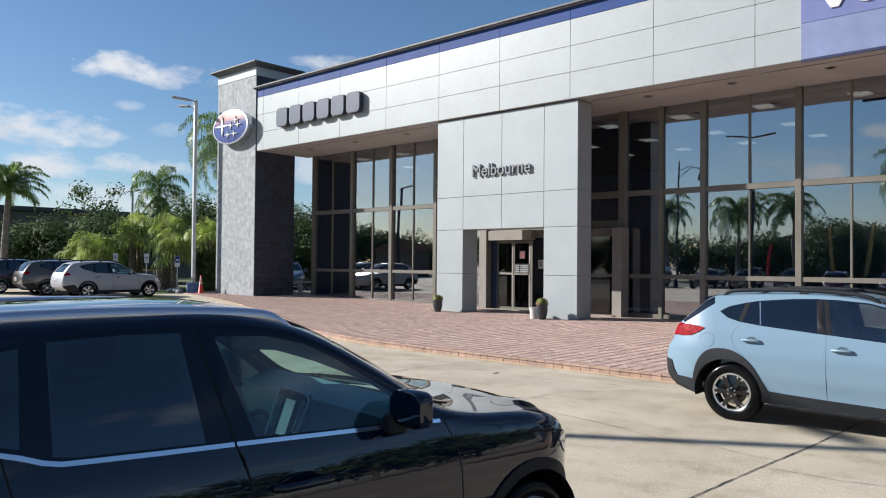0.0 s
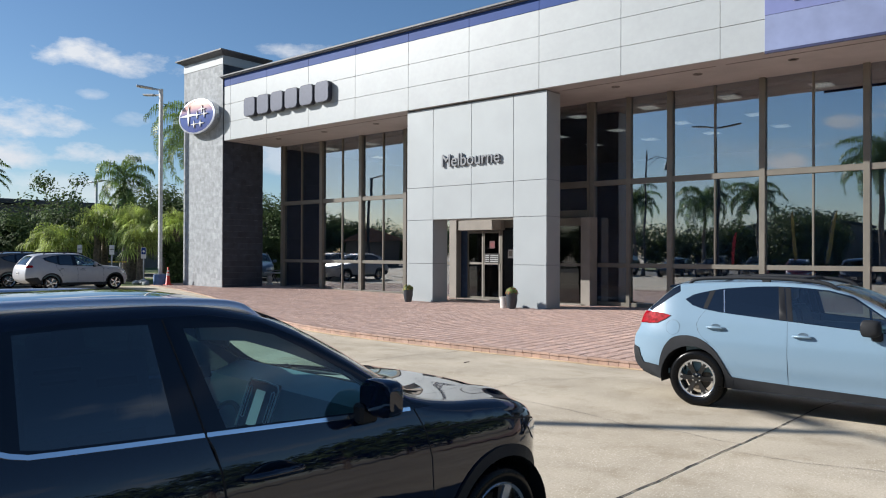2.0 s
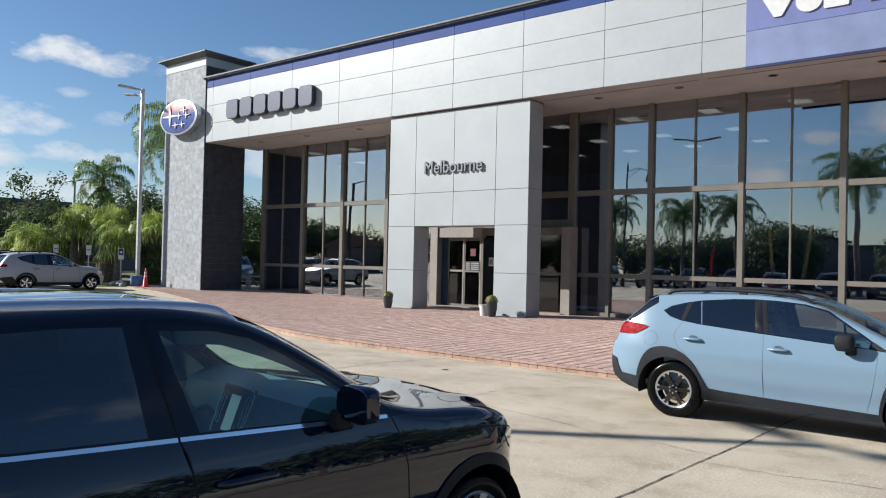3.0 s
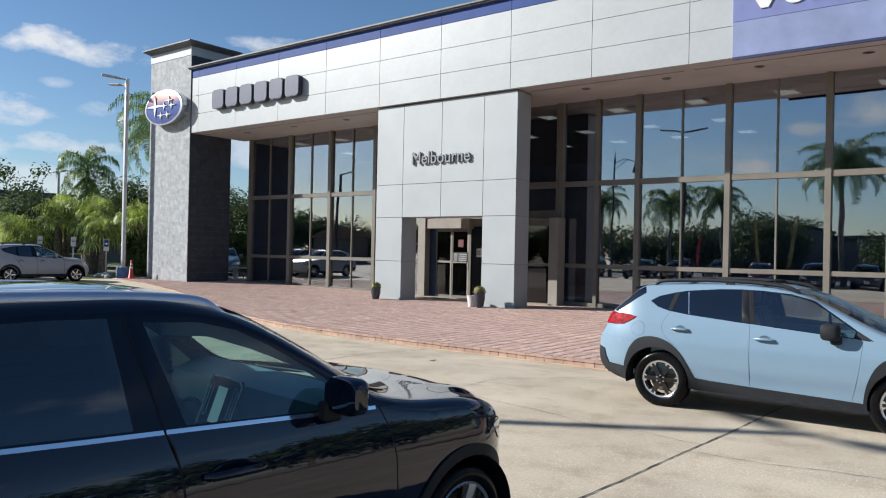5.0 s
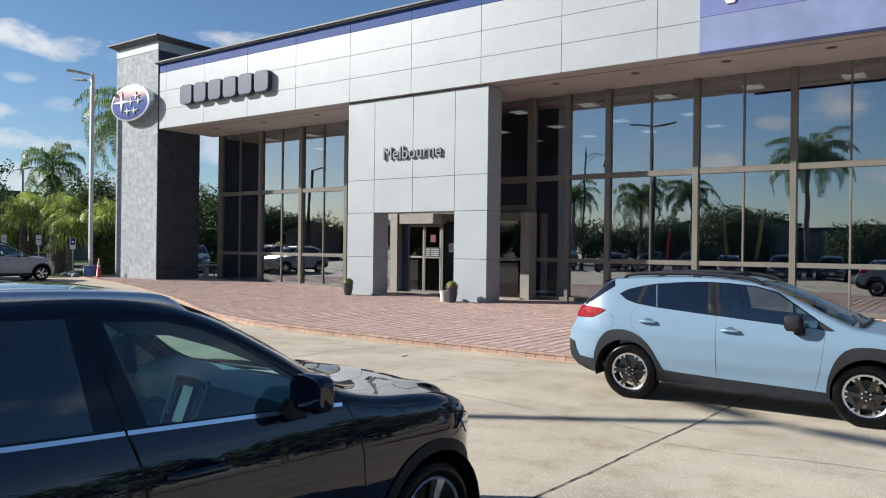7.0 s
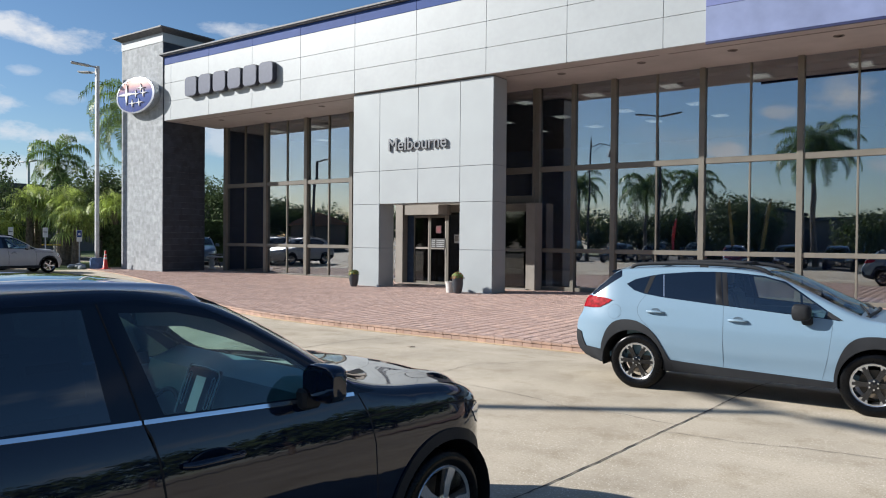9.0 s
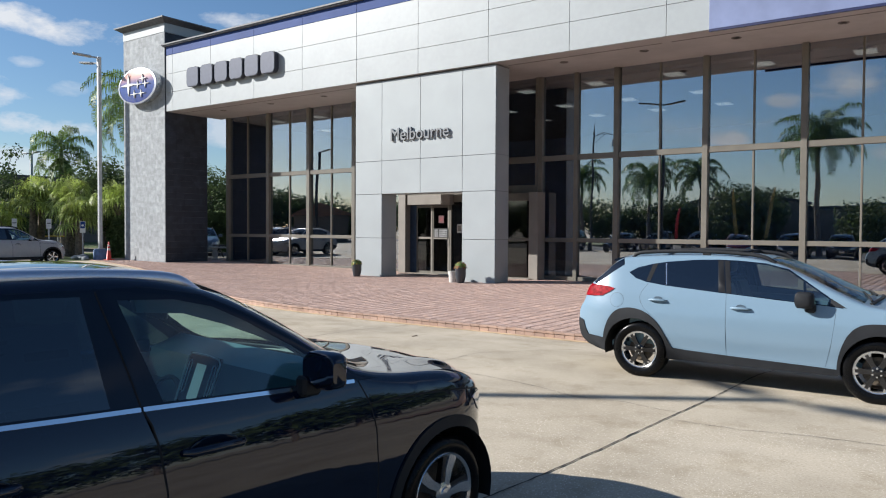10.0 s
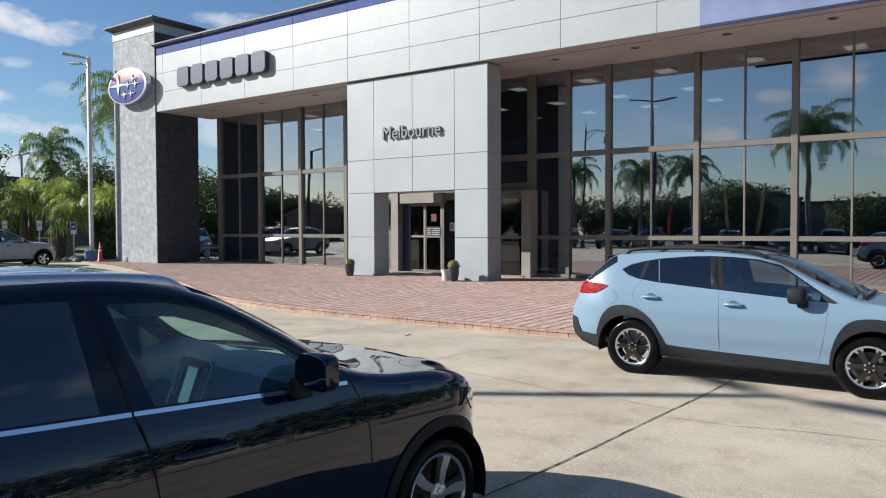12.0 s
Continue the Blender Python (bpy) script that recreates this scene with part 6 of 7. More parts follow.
# west side: palms and trees beyond the parked cars
palm(g(-40.6, 25.1), 8.2, "tall feather palm with long drooping fronds", 11, 38, 4.3, 1.05, 2.5, 0.9)
palm(g(-49.2, 24.5), 6.0, "feather palm with arching drooping fronds", 12, 14, 2.9, 0.95, 2.9, 0.93, r=0.18, skirt=10)
palm(g(-48.4, 14.6), 5.2, "sturdy feather palm with a full green crown", 13, 34, 2.3, 0.6, 1.7, 0.6, r=0.2)
for i, (x, y, h) in enumerate(((-44.0, 20.2, 4.3), (-42.0, 21.2, 3.9), (-39.6, 22.7, 4.1), (-48.4, 19.3, 2.9), (-46.9, 19.4, 2.8), (-45.4, 19.0, 2.6), (-46.0, 21.6, 4.4), (-43.0, 21.9, 4.4))):
    fan_palm(g(x, y), h, 20 + i, 34, 0.74 + 0.1 * (i % 2))
fan_palm(g(-39.7, 20.6), 3.0, 31, 34, 0.75)
for i in range(15):
    k = i / 14
    x, y = -66 + 25 * k, 10 + 36 * k
    tree(g(x + 1.5 * math.sin(i * 2.1), y + 1.5 * math.cos(i * 1.7)), (5.4 if i > 6 else 3.4) + 1.4 * abs(math.sin(i * 1.3)), 2.9, 40 + i, 6500, leaf=0.17)
tree(g(-68.5, 28.1), 9.0, 2.6, 60, 1500, "thin-crowned tree rising above the far wall")
tree(g(-72, 16.0), 5.6, 2.6, 61, 1700)
for i in range(5):
    tree(g(-47 + 3.4 * i, 37.5 + 1.2 * i), 6.0 + 0.5 * (i % 2), 2.7, 70 + i, 2000)


def hedge(m, lx, ly, h, seed):
    rnd = random.Random(seed)
    bm = bmesh.new()
    for i in range(2600):
        p = Vector((rnd.uniform(-lx, lx), rnd.uniform(-ly, ly), rnd.uniform(0, h)))
        f = rnd.choice((0, 1, 2))
        if f == 0:
            p.x = math.copysign(lx, p.x) + rnd.uniform(-0.06, 0.06)
        elif f == 1:
            p.y = math.copysign(ly, p.y) + rnd.uniform(-0.06, 0.06)
        else:
            p.z = h + rnd.uniform(-0.08, 0.08)
        n = Vector((rnd.gauss(0, 1), rnd.gauss(0, 1), rnd.gauss(0, 1))).normalized()
        u = n.orthogonal().normalized() * 0.11
        v = n.cross(u) * 0.6
        bm.faces.new([bm.verts.new(p + c) for c in (u, v, -u, -v)])
    box(bm, -lx + 0.06, lx - 0.06, -ly + 0.06, ly - 0.06, 0, h - 0.08)
    ob = new("hedge", to_mesh("hedge", bm, "leaf"))
    ob.matrix_world = m
    return tagged(ob, "clipped dark green hedge block", "hedge", kind="stuff")


hedge(g(-42.6, 31.9) @ pose(0, 0, 0, 0, 0, 30), 1.4, 0.8, 2.7, 1)
hedge(g(-39.3, 22.5), 0.35, 0.35, 2.2, 2)

# far surroundings
setting("building_west", bx(-80, -74, 2, 62, 0.0, 6.3, b=0.05), "wall_far", "long low dark building far beyond the trees", "building")
setting("building_west_roof", bx(-80.4, -73.6, 1.6, 62.4, 6.31, 6.75, b=0.05), "roof_far", "grey parapet of the far building", "roof")


def sheet(name, pts, material, label, dz=0.012):
    bm = bmesh.new()
    bm.faces.new([bm.verts.new((x, y, 0)) for x, y in pts])
    bmesh.ops.triangulate(bm, faces=bm.faces[:])
    for _ in range(4):
        bmesh.ops.subdivide_edges(bm, edges=bm.edges[:], cuts=1, use_grid_fill=True)
    for v in bm.verts:
        v.co.z = ground_z(v.co.x, v.co.y) + dz
    return setting(name, bm, material, label, name.split("_")[0])


sheet("grass_1", [(-37.4, 18.4), (-36.6, 23.6), (-46.0, 24.5), (-52.0, 19.5), (-52.0, 16.0), (-42.5, 17.6)], "grass", "patchy lawn strip round the palms")
sheet("road_1", [(-38.0, 26.0), (-36.0, 33.0), (-62.0, 26.0), (-62.0, 19.5), (-52.5, 20.2), (-47.0, 25.0)], "asphalt", "grey asphalt drive beyond the lawn")
sheet("grass_2", [(-36.0, 34.0), (-34.0, 46.0), (-78.0, 40.0), (-78.0, 22.0), (-62.5, 27.0)], "grass", "lawn under the far trees")


sheet("road_2", [(-130, -11.5), (60, -11.5), (60, -29), (-130, -29)], "asphalt", "dark asphalt street across the lot")
sheet("grass_3", [(-130, -29.0), (60, -29.0), (60, -60), (-130, -60)], "grass", "lawn verge under the street trees")


# ---- lamps, posts and street things ----
def area_light(m, h, heads, label, base=True, material="galv"):
    root = thing("parking_light", m, label, "street lamp")
    bm = bmesh.new()
    if base:
        lathe(bm, [(0.34, -0.05), (0.34, 0.52), (0.31, 0.58), (0.0, 0.58)], 20)
        part("base", bm, "blue_paint", root, "blue-painted concrete base", True)
        bm = bmesh.new()
    box(bm, -0.16, 0.16, -0.16, 0.16, 0.58 if base else 0.0, 0.62)
    box(bm, -0.085, 0.085, -0.085, 0.085, 0.5 if base else 0.0, h, b=0.012)
    part("pole", bm, material, root, "square steel pole")
    for az, tilt, dz, ln in heads:
        q = pose(0, 0, h + dz, 0, 0, az) @ pose(0, 0, 0, 0, -tilt, 0)
        bm = bmesh.new()
        box(bm, 0.08, 0.40, -0.04, 0.04, -0.05, 0.03, b=0.008)
        box(bm, 0.38, 0.38 + ln, -0.17, 0.17, -0.045, 0.035, b=0.02)
        bm.transform(q)
        hd = part("head", bm, material, root, "flat lamp head")
        bm = bmesh.new()
        box(bm, 0.45, 0.34 + ln, -0.13, 0.13, -0.056, -0.0455)
        bm.transform(q)
        part("lens", bm, "white", hd)
    return root


area_light(g(-37.24, 20.41), 10.45, ((-118, 6, -0.05, 0.85), (-158, 4, -0.32, 0.7)), "tall grey lot light with twin heads on a blue base")
area_light(g(-59.0, 27.1), 7.2, ((180, 4, -0.05, 0.8), (0, 4, -0.05, 0.8)), "distant parking lot light with two flat heads", False)
area_light(g(-53.2, 15.6), 7.3, ((-60, 4, -0.05, 0.9), (120, 4, -0.05, 0.9)), "distant parking lot light with two flat heads", False)
area_light(g(-19.05, -2.54), 10.7, ((160, 7, -0.05, 1.3), (-20, 7, -0.05, 1.3)), "dark twin-armed parking lot light", False, "dark_metal")


def scroll_lamp(m, h):
    root = thing("street_lamp", m, "dark cast-iron street lamp with a scrolled arm and bell shade", "street lamp")
    bm = bmesh.new()
    lathe(bm, [(0.22, 0), (0.2, 0.5), (0.1, 0.7), (0.075, h * 0.5), (0.06, h - 0.6), (0.08, h - 0.5), (0.03, h), (0.0, h + 0.3)], 12)
    part("post", bm, "dark_metal", root, "", True)
    bm = bmesh.new()
    tube(bm, [(0, 0, h - 0.7), (0.7, 0, h - 0.35), (1.5, 0, h - 0.6)], 0.035, 6)
    tube(bm, [(0, 0, h - 1.3), (0.5, 0, h - 0.8), (0.9, 0, h - 0.45)], 0.03, 6)
    tube(bm, [(1.5, 0, h - 0.6), (1.5, 0, h - 0.95)], 0.025, 6)
    part("arm", bm, "dark_metal", root, "scrolled arm")
    bm = bmesh.new()
    lathe(bm, [(0.04, h - 0.9), (0.14, h - 1.0), (0.17, h - 1.25), (0.27, h - 1.5), (0.25, h - 1.5)], 14, pose(1.5, 0, 0), caps=False)
    part("shade", bm, "dark_metal", root, "bell shade", True)


scroll_lamp(pose(-25.4, -4.9, 0.2, 0, 0, -25), 9.6)


def feather_flag(m, h, material, label, k):
    root = thing("feather_flag", m, label, "flag", "feather flags")
    bm = bmesh.new()
    tube(bm, [(0, 0, 0), (0, 0, h * 0.75), (0.12, 0, h * 0.93), (0.42, 0, h)], [0.03, 0.02, 0.015, 0.01], 6)
    part("pole", bm, "dark_metal", root)
    bm = bmesh.new()
    prism(bm, [(0.02, h * 0.25), (0.26, h * 0.30), (0.30, h * 0.8), (0.36, h * 0.99), (0.14, h * 0.92), (0.02, h * 0.74)], -0.006, 0.006, lambda u, v, d: (u, d + 0.06 * math.sin(5 * u + v), v))
    part("cloth", bm, material, root)


feather_flag(pose(-19.7, -7.2, 0.0, 0, 0, 20), 3.6, "banner_red", "red feather flag on a thin pole", 0)
feather_flag(pose(-15.1, -8.6, 0.0, 0, -9, 10), 5.2, "banner_yellow", "yellow feather flag on a leaning pole", 1)
feather_flag(pose(-13.7, -9.0, 0.0, 0, 9, 10), 5.2, "banner_yellow", "yellow feather flag on a leaning pole", 2)


def cone(m):
    root = thing("traffic_cone", m, "orange traffic cone with white collars", "traffic cone")
    part("base", bx(-0.19, 0.19, -0.19, 0.19, 0.0, 0.035, b=0.012), "orange", root)
    part("body", lathe(bmesh.new(), [(0.15, 0.035), (0.13, 0.06), (0.032, 0.93), (0.025, 0.94), (0.0, 0.94)], 22), "orange", root, "orange cone", True)
    for a, b in ((0.50, 0.62), (0.70, 0.78)):
        f = lambda z: 0.13 + (0.032 - 0.13) * (z - 0.06) / 0.87 + 0.003
        part("collar", lathe(bmesh.new(), [(f(a), a), (f(b), b)], 22, caps=False), "white", root, "white collar", True)


cone(g(-36.5, 20.45) @ pose(0, 0, 0.03))


def post_sign(m, h, face, label, w=0.30, hh=0.45):
    root = thing("parking_sign", m, label, "sign", "parking signs")
    part("post", bx(-0.03, 0.03, -0.03, 0.03, 0, h, b=0.005), "galv", root)
    part("plate", bx(-w / 2, w / 2, -0.045, -0.032, h - hh, h, b=0.004), "white", root)
    if face:
        part("blue_field", bx(-w / 2 + 0.02, w / 2 - 0.02, -0.05, -0.0455, h - hh * 0.62, h - 0.02), "blue_band", root)
        bm = bmesh.new()
        prism(bm, [(0.06 * math.cos(i * math.pi / 6), h - hh * 0.36 + 0.06 * math.sin(i * math.pi / 6)) for i in range(12)], -0.055, -0.0505, front)
        part("white_mark", bm, "white", root)
    else:
        part("printed_bar", bx(-0.09, 0.09, -0.05, -0.0455, h - 0.25, h - 0.2), "joint", root)


post_sign(g(-38.3, 20.05) @ pose(0, 0, 0, 0, 0, 60), 2.0, True, "blue and white parking sign on a thin post", 0.26, 0.6)
post_sign(g(-39.2, 18.75) @ pose(0, 0, 0, 0, 0, 60), 2.1, False, "white parking sign on a thin post", 0.24, 0.5)
post_sign(g(-41.3, 18.0) @ pose(0, 0, 0, 0, 0, 60), 2.1, False, "white parking sign on a thin post", 0.24, 0.5)


def rail():
    root = thing("pipe_rail", g(-46.5, 22.3) @ pose(0, 0, 0, 0, 0, 55), "low yellow pipe rail with white posts", "rail")
    part("top_rail", tube(bmesh.new(), [(-1.6, 0, 1.05), (1.6, 0, 1.05)], 0.04, 8), "yellow_paint", root)
    for x in (-1.5, -0.5, 0.5, 1.5):
        part("post", tube(bmesh.new(), [(x, 0, -0.05), (x, 0, 1.03)], 0.05, 8), "white", root)


rail()


def rocks():
    for i, (x, y, r) in enumerate(((-37.9, 19.85, 0.3), (-37.6, 19.8, 0.2), (-38.2, 19.6, 0.24))):
        bm = bmesh.new()
        bmesh.ops.create_icosphere(bm, subdivisions=2, radius=r)
        for v in bm.verts:
            v.co *= 1 + 0.25 * noise.noise(v.co * 6 + Vector((i * 7, 0, 0)))
            v.co.z *= 0.6
        ob = new("rock", to_mesh("rock", bm, "stone", True))
        ob.matrix_world = g(x, y) @ pose(0, 0, r * 0.45)
        tagged(ob, "rounded grey rock on the lawn", "rock", "rocks")


rocks()


def picnic():
    root = thing("stone_bench", g(-33.1, 25.0) @ pose(0, 0, 0.03, 0, 0, 35), "pale cast-stone bench with turned pedestals", "bench")
    part("slab", bx(-0.75, 0.75, -0.2, 0.2, 0.62, 0.70, b=0.02), "bucket", root)
    for x in (-0.5, 0.5):
        part("pedestal", lathe(bmesh.new(), [(0.2, 0), (0.2, 0.06), (0.12, 0.14), (0.17, 0.32), (0.11, 0.5), (0.18, 0.62)], 14, pose(x, 0, 0)), "bucket", root, "", True)
    root = thing("picnic_table", g(-35.2, 27.0) @ pose(0, 0, 0, 0, 0, 30), "dark slatted picnic table in the shade", "table")
    for i in range(5):
        part("slat", bx(-0.9, 0.9, -0.36 + 0.15 * i, -0.23 + 0.15 * i, 0.70, 0.74, b=0.005), "dark_metal", root)
    for x in (-0.6, 0.6):
        part("leg", tube(bmesh.new(), [(x, -0.5, 0), (x, 0.2, 0.7)], 0.04, 6), "dark_metal", root)
        part("leg", tube(bmesh.new(), [(x, 0.5, 0), (x, -0.2, 0.7)], 0.04, 6), "dark_metal", root)


picnic()


def potted(m, h, seed, bloom, label):
    rnd = random.Random(seed)
    root = thing("potted_plant", m, label, "potted plant", "pots by the door")
    part("pot", lathe(bmesh.new(), [(0.13, 0), (0.17, 0.05), (0.235, h * 0.55), (0.23, h * 0.85), (0.255, h * 0.97), (0.25, h), (0.21, h), (0.2, h - 0.06), (0.0, h - 0.06)], 24), "pot", root, "dark glazed tapered pot", True)
    for nm, mt, n in (("foliage", "frond", 320), ("bloom", bloom, 130)):
        bm = bmesh.new()
        for i in range(n):
            d = Vector((rnd.gauss(0, 1), rnd.gauss(0, 1), abs(rnd.gauss(0, 0.8)))).normalized()
            p = Vector((0, 0, h - 0.03)) + Vector((d.x * 0.27, d.y * 0.27, d.z * 0.28)) * rnd.uniform(0.5, 1.0 if nm == "foliage" else 1.08)
            u = d.orthogonal().normalized() * rnd.uniform(0.03, 0.05)
            v = d.cross(u)
            bm.faces.new([bm.verts.new(p + c) for c in (u, v, -u, -v)])
        tagged(part(nm, bm, mt, root), kind="stuff")


potted(pose(-19.55, 20.75, 0.04) @ Matrix.Scale(0.78, 4), 0.62, 1, "flower_yellow", "tall dark pot of leafy yellow-green plants")
potted(pose(-14.72, 20.75, 0.03) @ Matrix.Scale(0.82, 4), 0.66, 2, "flower", "tall dark pot of orange flowers")
bk = thing("bucket", pose(-15.15, 20.9, 0.03), "white plastic bucket beside the flower pot", "bucket")
part("pail", lathe(bmesh.new(), [(0.13, 0), (0.165, 0.36), (0.175, 0.365), (0.175, 0.385), (0.155, 0.38), (0.12, 0.02), (0.0, 0.02)], 24), "bucket", bk, "", True)
part("bail", tube(bmesh.new(), [(0.17 * math.cos(a), 0.02 - 0.1 * math.sin(a), 0.34 - 0.12 * math.sin(a)) for a in [math.pi * i / 10 for i in range(11)]], 0.005, 5), "galv", bk)
roof_eye = thing("roof_antenna", pose(-13.6, 21.7, 10.79), "small white antenna box on the parapet", "antenna")
part("mast", tube(bmesh.new(), [(0, 0, 0), (0, 0, 0.35)], 0.03, 8), "galv", roof_eye)
part("housing", bx(-0.14, 0.14, -0.1, 0.1, 0.18, 0.45, b=0.03), "white", roof_eye)
part("whip", tube(bmesh.new(), [(0.05, 0, 0.45), (0.05, 0, 1.1)], 0.012, 6), "galv", roof_eye)

LEAF_AT = (-8.16, 9.99)
lf = thing("fallen_leaf", pose(LEAF_AT[0], LEAF_AT[1], ground_z(*LEAF_AT) + 0.006, 0, 0, 35), "curled dry brown leaf lying on the concrete", "leaf")
lf.scale = (0.65, 0.65, 0.65)
bm = bmesh.new()
rows = [[bm.verts.new((x, s * 0.035 * math.sin(math.pi * (x + 0.08) / 0.16) + 0.004 * s, 0.02 * s * s + 0.012 * math.sin(20 * x))) for s in (-1, 0, 1)] for x in [-0.075 + 0.025 * i for i in range(7)]]
for a, c in zip(rows, rows[1:]):
    for i in range(2):
        bm.faces.new((a[i], a[i + 1], c[i + 1], c[i]))
part("blade", bm, "bark", lf)
part("stalk", tube(bmesh.new(), [(-0.07, 0, 0.005), (-0.13, 0.01, 0.012)], 0.003, 5), "bark", lf)

# ---- other parked cars ----
lot = "cars parked in the lot"


def lot_spec(paint):
    """A wagon-shaped car of the row: upright tail, black rails, cladding round the bumper."""
    s = suv_spec(paint, chrome=False, front_glass="car_glass")
    s["outline"] = [(-3.74, 0.36), (-3.90, 0.50), (-3.95, 0.70), (-3.92, 0.95), (-3.86, 1.12), (-3.72, 1.32), (-3.56, 1.50), (-3.42, 1.585)] + s["outline"][8:]
    s["bow"] = [0.03, 0.04, 0.05, 0.05, 0.04, 0.04, 0.04, 0.04] + s["bow"][8:]
    s.update(grid=0.11, rear=-3.95, taper_r=-3.3, taper_rk=0.10, rail_mat="cladding", rail_h=0.05, rail_r=0.026, screens=s["screens"][:2] + [("rear_window", -3.84, -3.52, 1.16, 0.86)])
    s["regions"] = [r for r in s["regions"] if r[0] != "tail_lamp"] + [
        ("tail_lamp", "tail_red", [(-3.60, 1.08), (-3.66, 1.16), (-4.0, 1.13), (-4.0, 1.04), (-3.70, 1.04)], 0.008),
        ("bumper_trim", "cladding", [(-3.28, 0.42), (-3.45, 0.62), (-4.0, 0.56), (-4.0, 0.30), (-3.28, 0.30)], 0.010)]
    return s


wagon = lot_spec("silver_paint")
c1, _ = car(g(-36.06, 17.0) @ pose(0, 0, 0, 0, 0, 87), wagon, "silver wagon with black cladding parked beside the lawn", lot)
brown = lot_spec("brown_paint")
c2, _ = car(g(-39.3, 16.4) @ pose(0, 0, 0, 0, 0, 87), brown, "taupe SUV parked in the row", lot)
dark = lot_spec("dark_paint")
c3, _ = car(g(-42.3, 15.3) @ pose(0, 0, 0, 0, 0, 87), dark, "dark SUV parked in the row", lot)
c5, _ = car(g(-38.5, 27.6) @ pose(0, 0, 0, 0, 0, -35), lot_spec("slate_paint"), "slate blue wagon parked beyond the tower", lot)
copy_thing(c1, g(-44.2, 32.2) @ pose(0, 0, 0, 0, 0, -60))
copy_thing(c3, g(-47.6, 34.6) @ pose(0, 0, 0, 0, 0, -60))
red = suv_spec("red_paint", chrome=False, front_glass="car_glass")
red["grid"] = 0.11
c4, _ = car(pose(-14.2, -4.6, 0, 0, 0, 80), red, "dark red SUV parked in the row facing the showroom", lot)
for x, y, a in ((-11.0, -5.2, 84), (-17.6, -6.2, 80), (-8.0, -5.6, 86), (-24.5, -8.0, 80), (-29.0, -7.5, 78)):
    copy_thing(c3, pose(x, y, ground_z(x, y), 0, 0, a))
copy_thing(c2, pose(-21.2, -7.0, ground_z(-21, -7), 0, 0, 80))
for k, c in enumerate((c3, c2, c4, c2, c3)):
    copy_thing(c, pose(14.0, -9.0 + 3.1 * k, 0, 0, 0, 182))

# ---- the street side: what the glass mirrors ----
for x, y, h, seed in ((-32.6, -18.1, 6.0, 81), (-25.1, -15.9, 5.7, 82), (-21.0, -17.3, 5.9, 83), (2.5, -14.0, 7.0, 85)):
    palm(g(x, y), h, "feather palm across the lot with drooping fronds", seed, 28, 3.1, 0.85, 2.4, 0.9)
palm(g(-10.1, -9.7), 7.7, "tall feather palm across the lot with drooping fronds", 84, 34, 3.5, 0.95, 2.3, 0.9, r=0.2)
tree(g(-20.2, -31.0), 5.6, 3.7, 127, 9000, leaf=0.22)
for i in range(22):
    if i not in (11, 12, 13):
        tree(g(-78 + 5.0 * i, -33 + 2 * math.sin(i * 1.9)), 4.0 + 0.9 * abs(math.sin(i * 1.1)), 3.4, 100 + i, 5200, leaf=0.25)
tree(g(-25.5, -47.0), 7.0, 4.2, 125, 6500, leaf=0.27)
tree(g(-20.5, -49.0), 6.4, 3.4, 126, 5200, leaf=0.27)
for i in range(14):
    tree(g(-82 - 2.2 * i, -30 + 3.6 * i), 5.8 + 1.2 * abs(math.sin(i * 1.1)), 4.2, 130 + i, 5200, leaf=0.3)

for i in range(14):
    tree(g(30 + 3 * math.sin(i * 1.7), -34 + 5.2 * i), 5.5 + 1.8 * abs(math.sin(i * 1.3)), 3.4, 160 + i, 1800, leaf=0.42)


def far_house():
    root = thing("far_house", pose(-64.5, -14.2, 0, 0, 0, 45), "small house with an orange tiled roof across the lot", "house")
    part("wall", bx(-4.0, 4.0, -3.0, 3.0, 0.0, 3.3, b=0.02), "wall_far", root)
    bm = bmesh.new()
    lo = [bm.verts.new(c) for c in ((-4.5, -3.5, 3.3), (4.5, -3.5, 3.3), (4.5, 3.5, 3.3), (-4.5, 3.5, 3.3))]
    hi = [bm.verts.new(c) for c in ((-1.6, 0, 5.0), (1.6, 0, 5.0))]
    for f in ((lo[0], lo[1], hi[1], hi[0]), (lo[2], lo[3], hi[0], hi[1]), (lo[1], lo[2], hi[1]), (lo[3], lo[0], hi[0]), lo[::-1]):
        bm.faces.new(f)
    part("roof", bm, "roof_orange", root, "orange tiled hip roof")
    for x in (-2.4, 0.0, 2.4):
        part("window", bx(x - 0.5, x + 0.5, 3.0, 3.04, 1.0, 2.2, b=0.01), "room_gloom", root)


far_house()
area_light(g(-47.0, 3.5), 8.2, ((0, 6, -0.05, 1.1),), "dark single-armed parking lot light", False, "dark_metal")


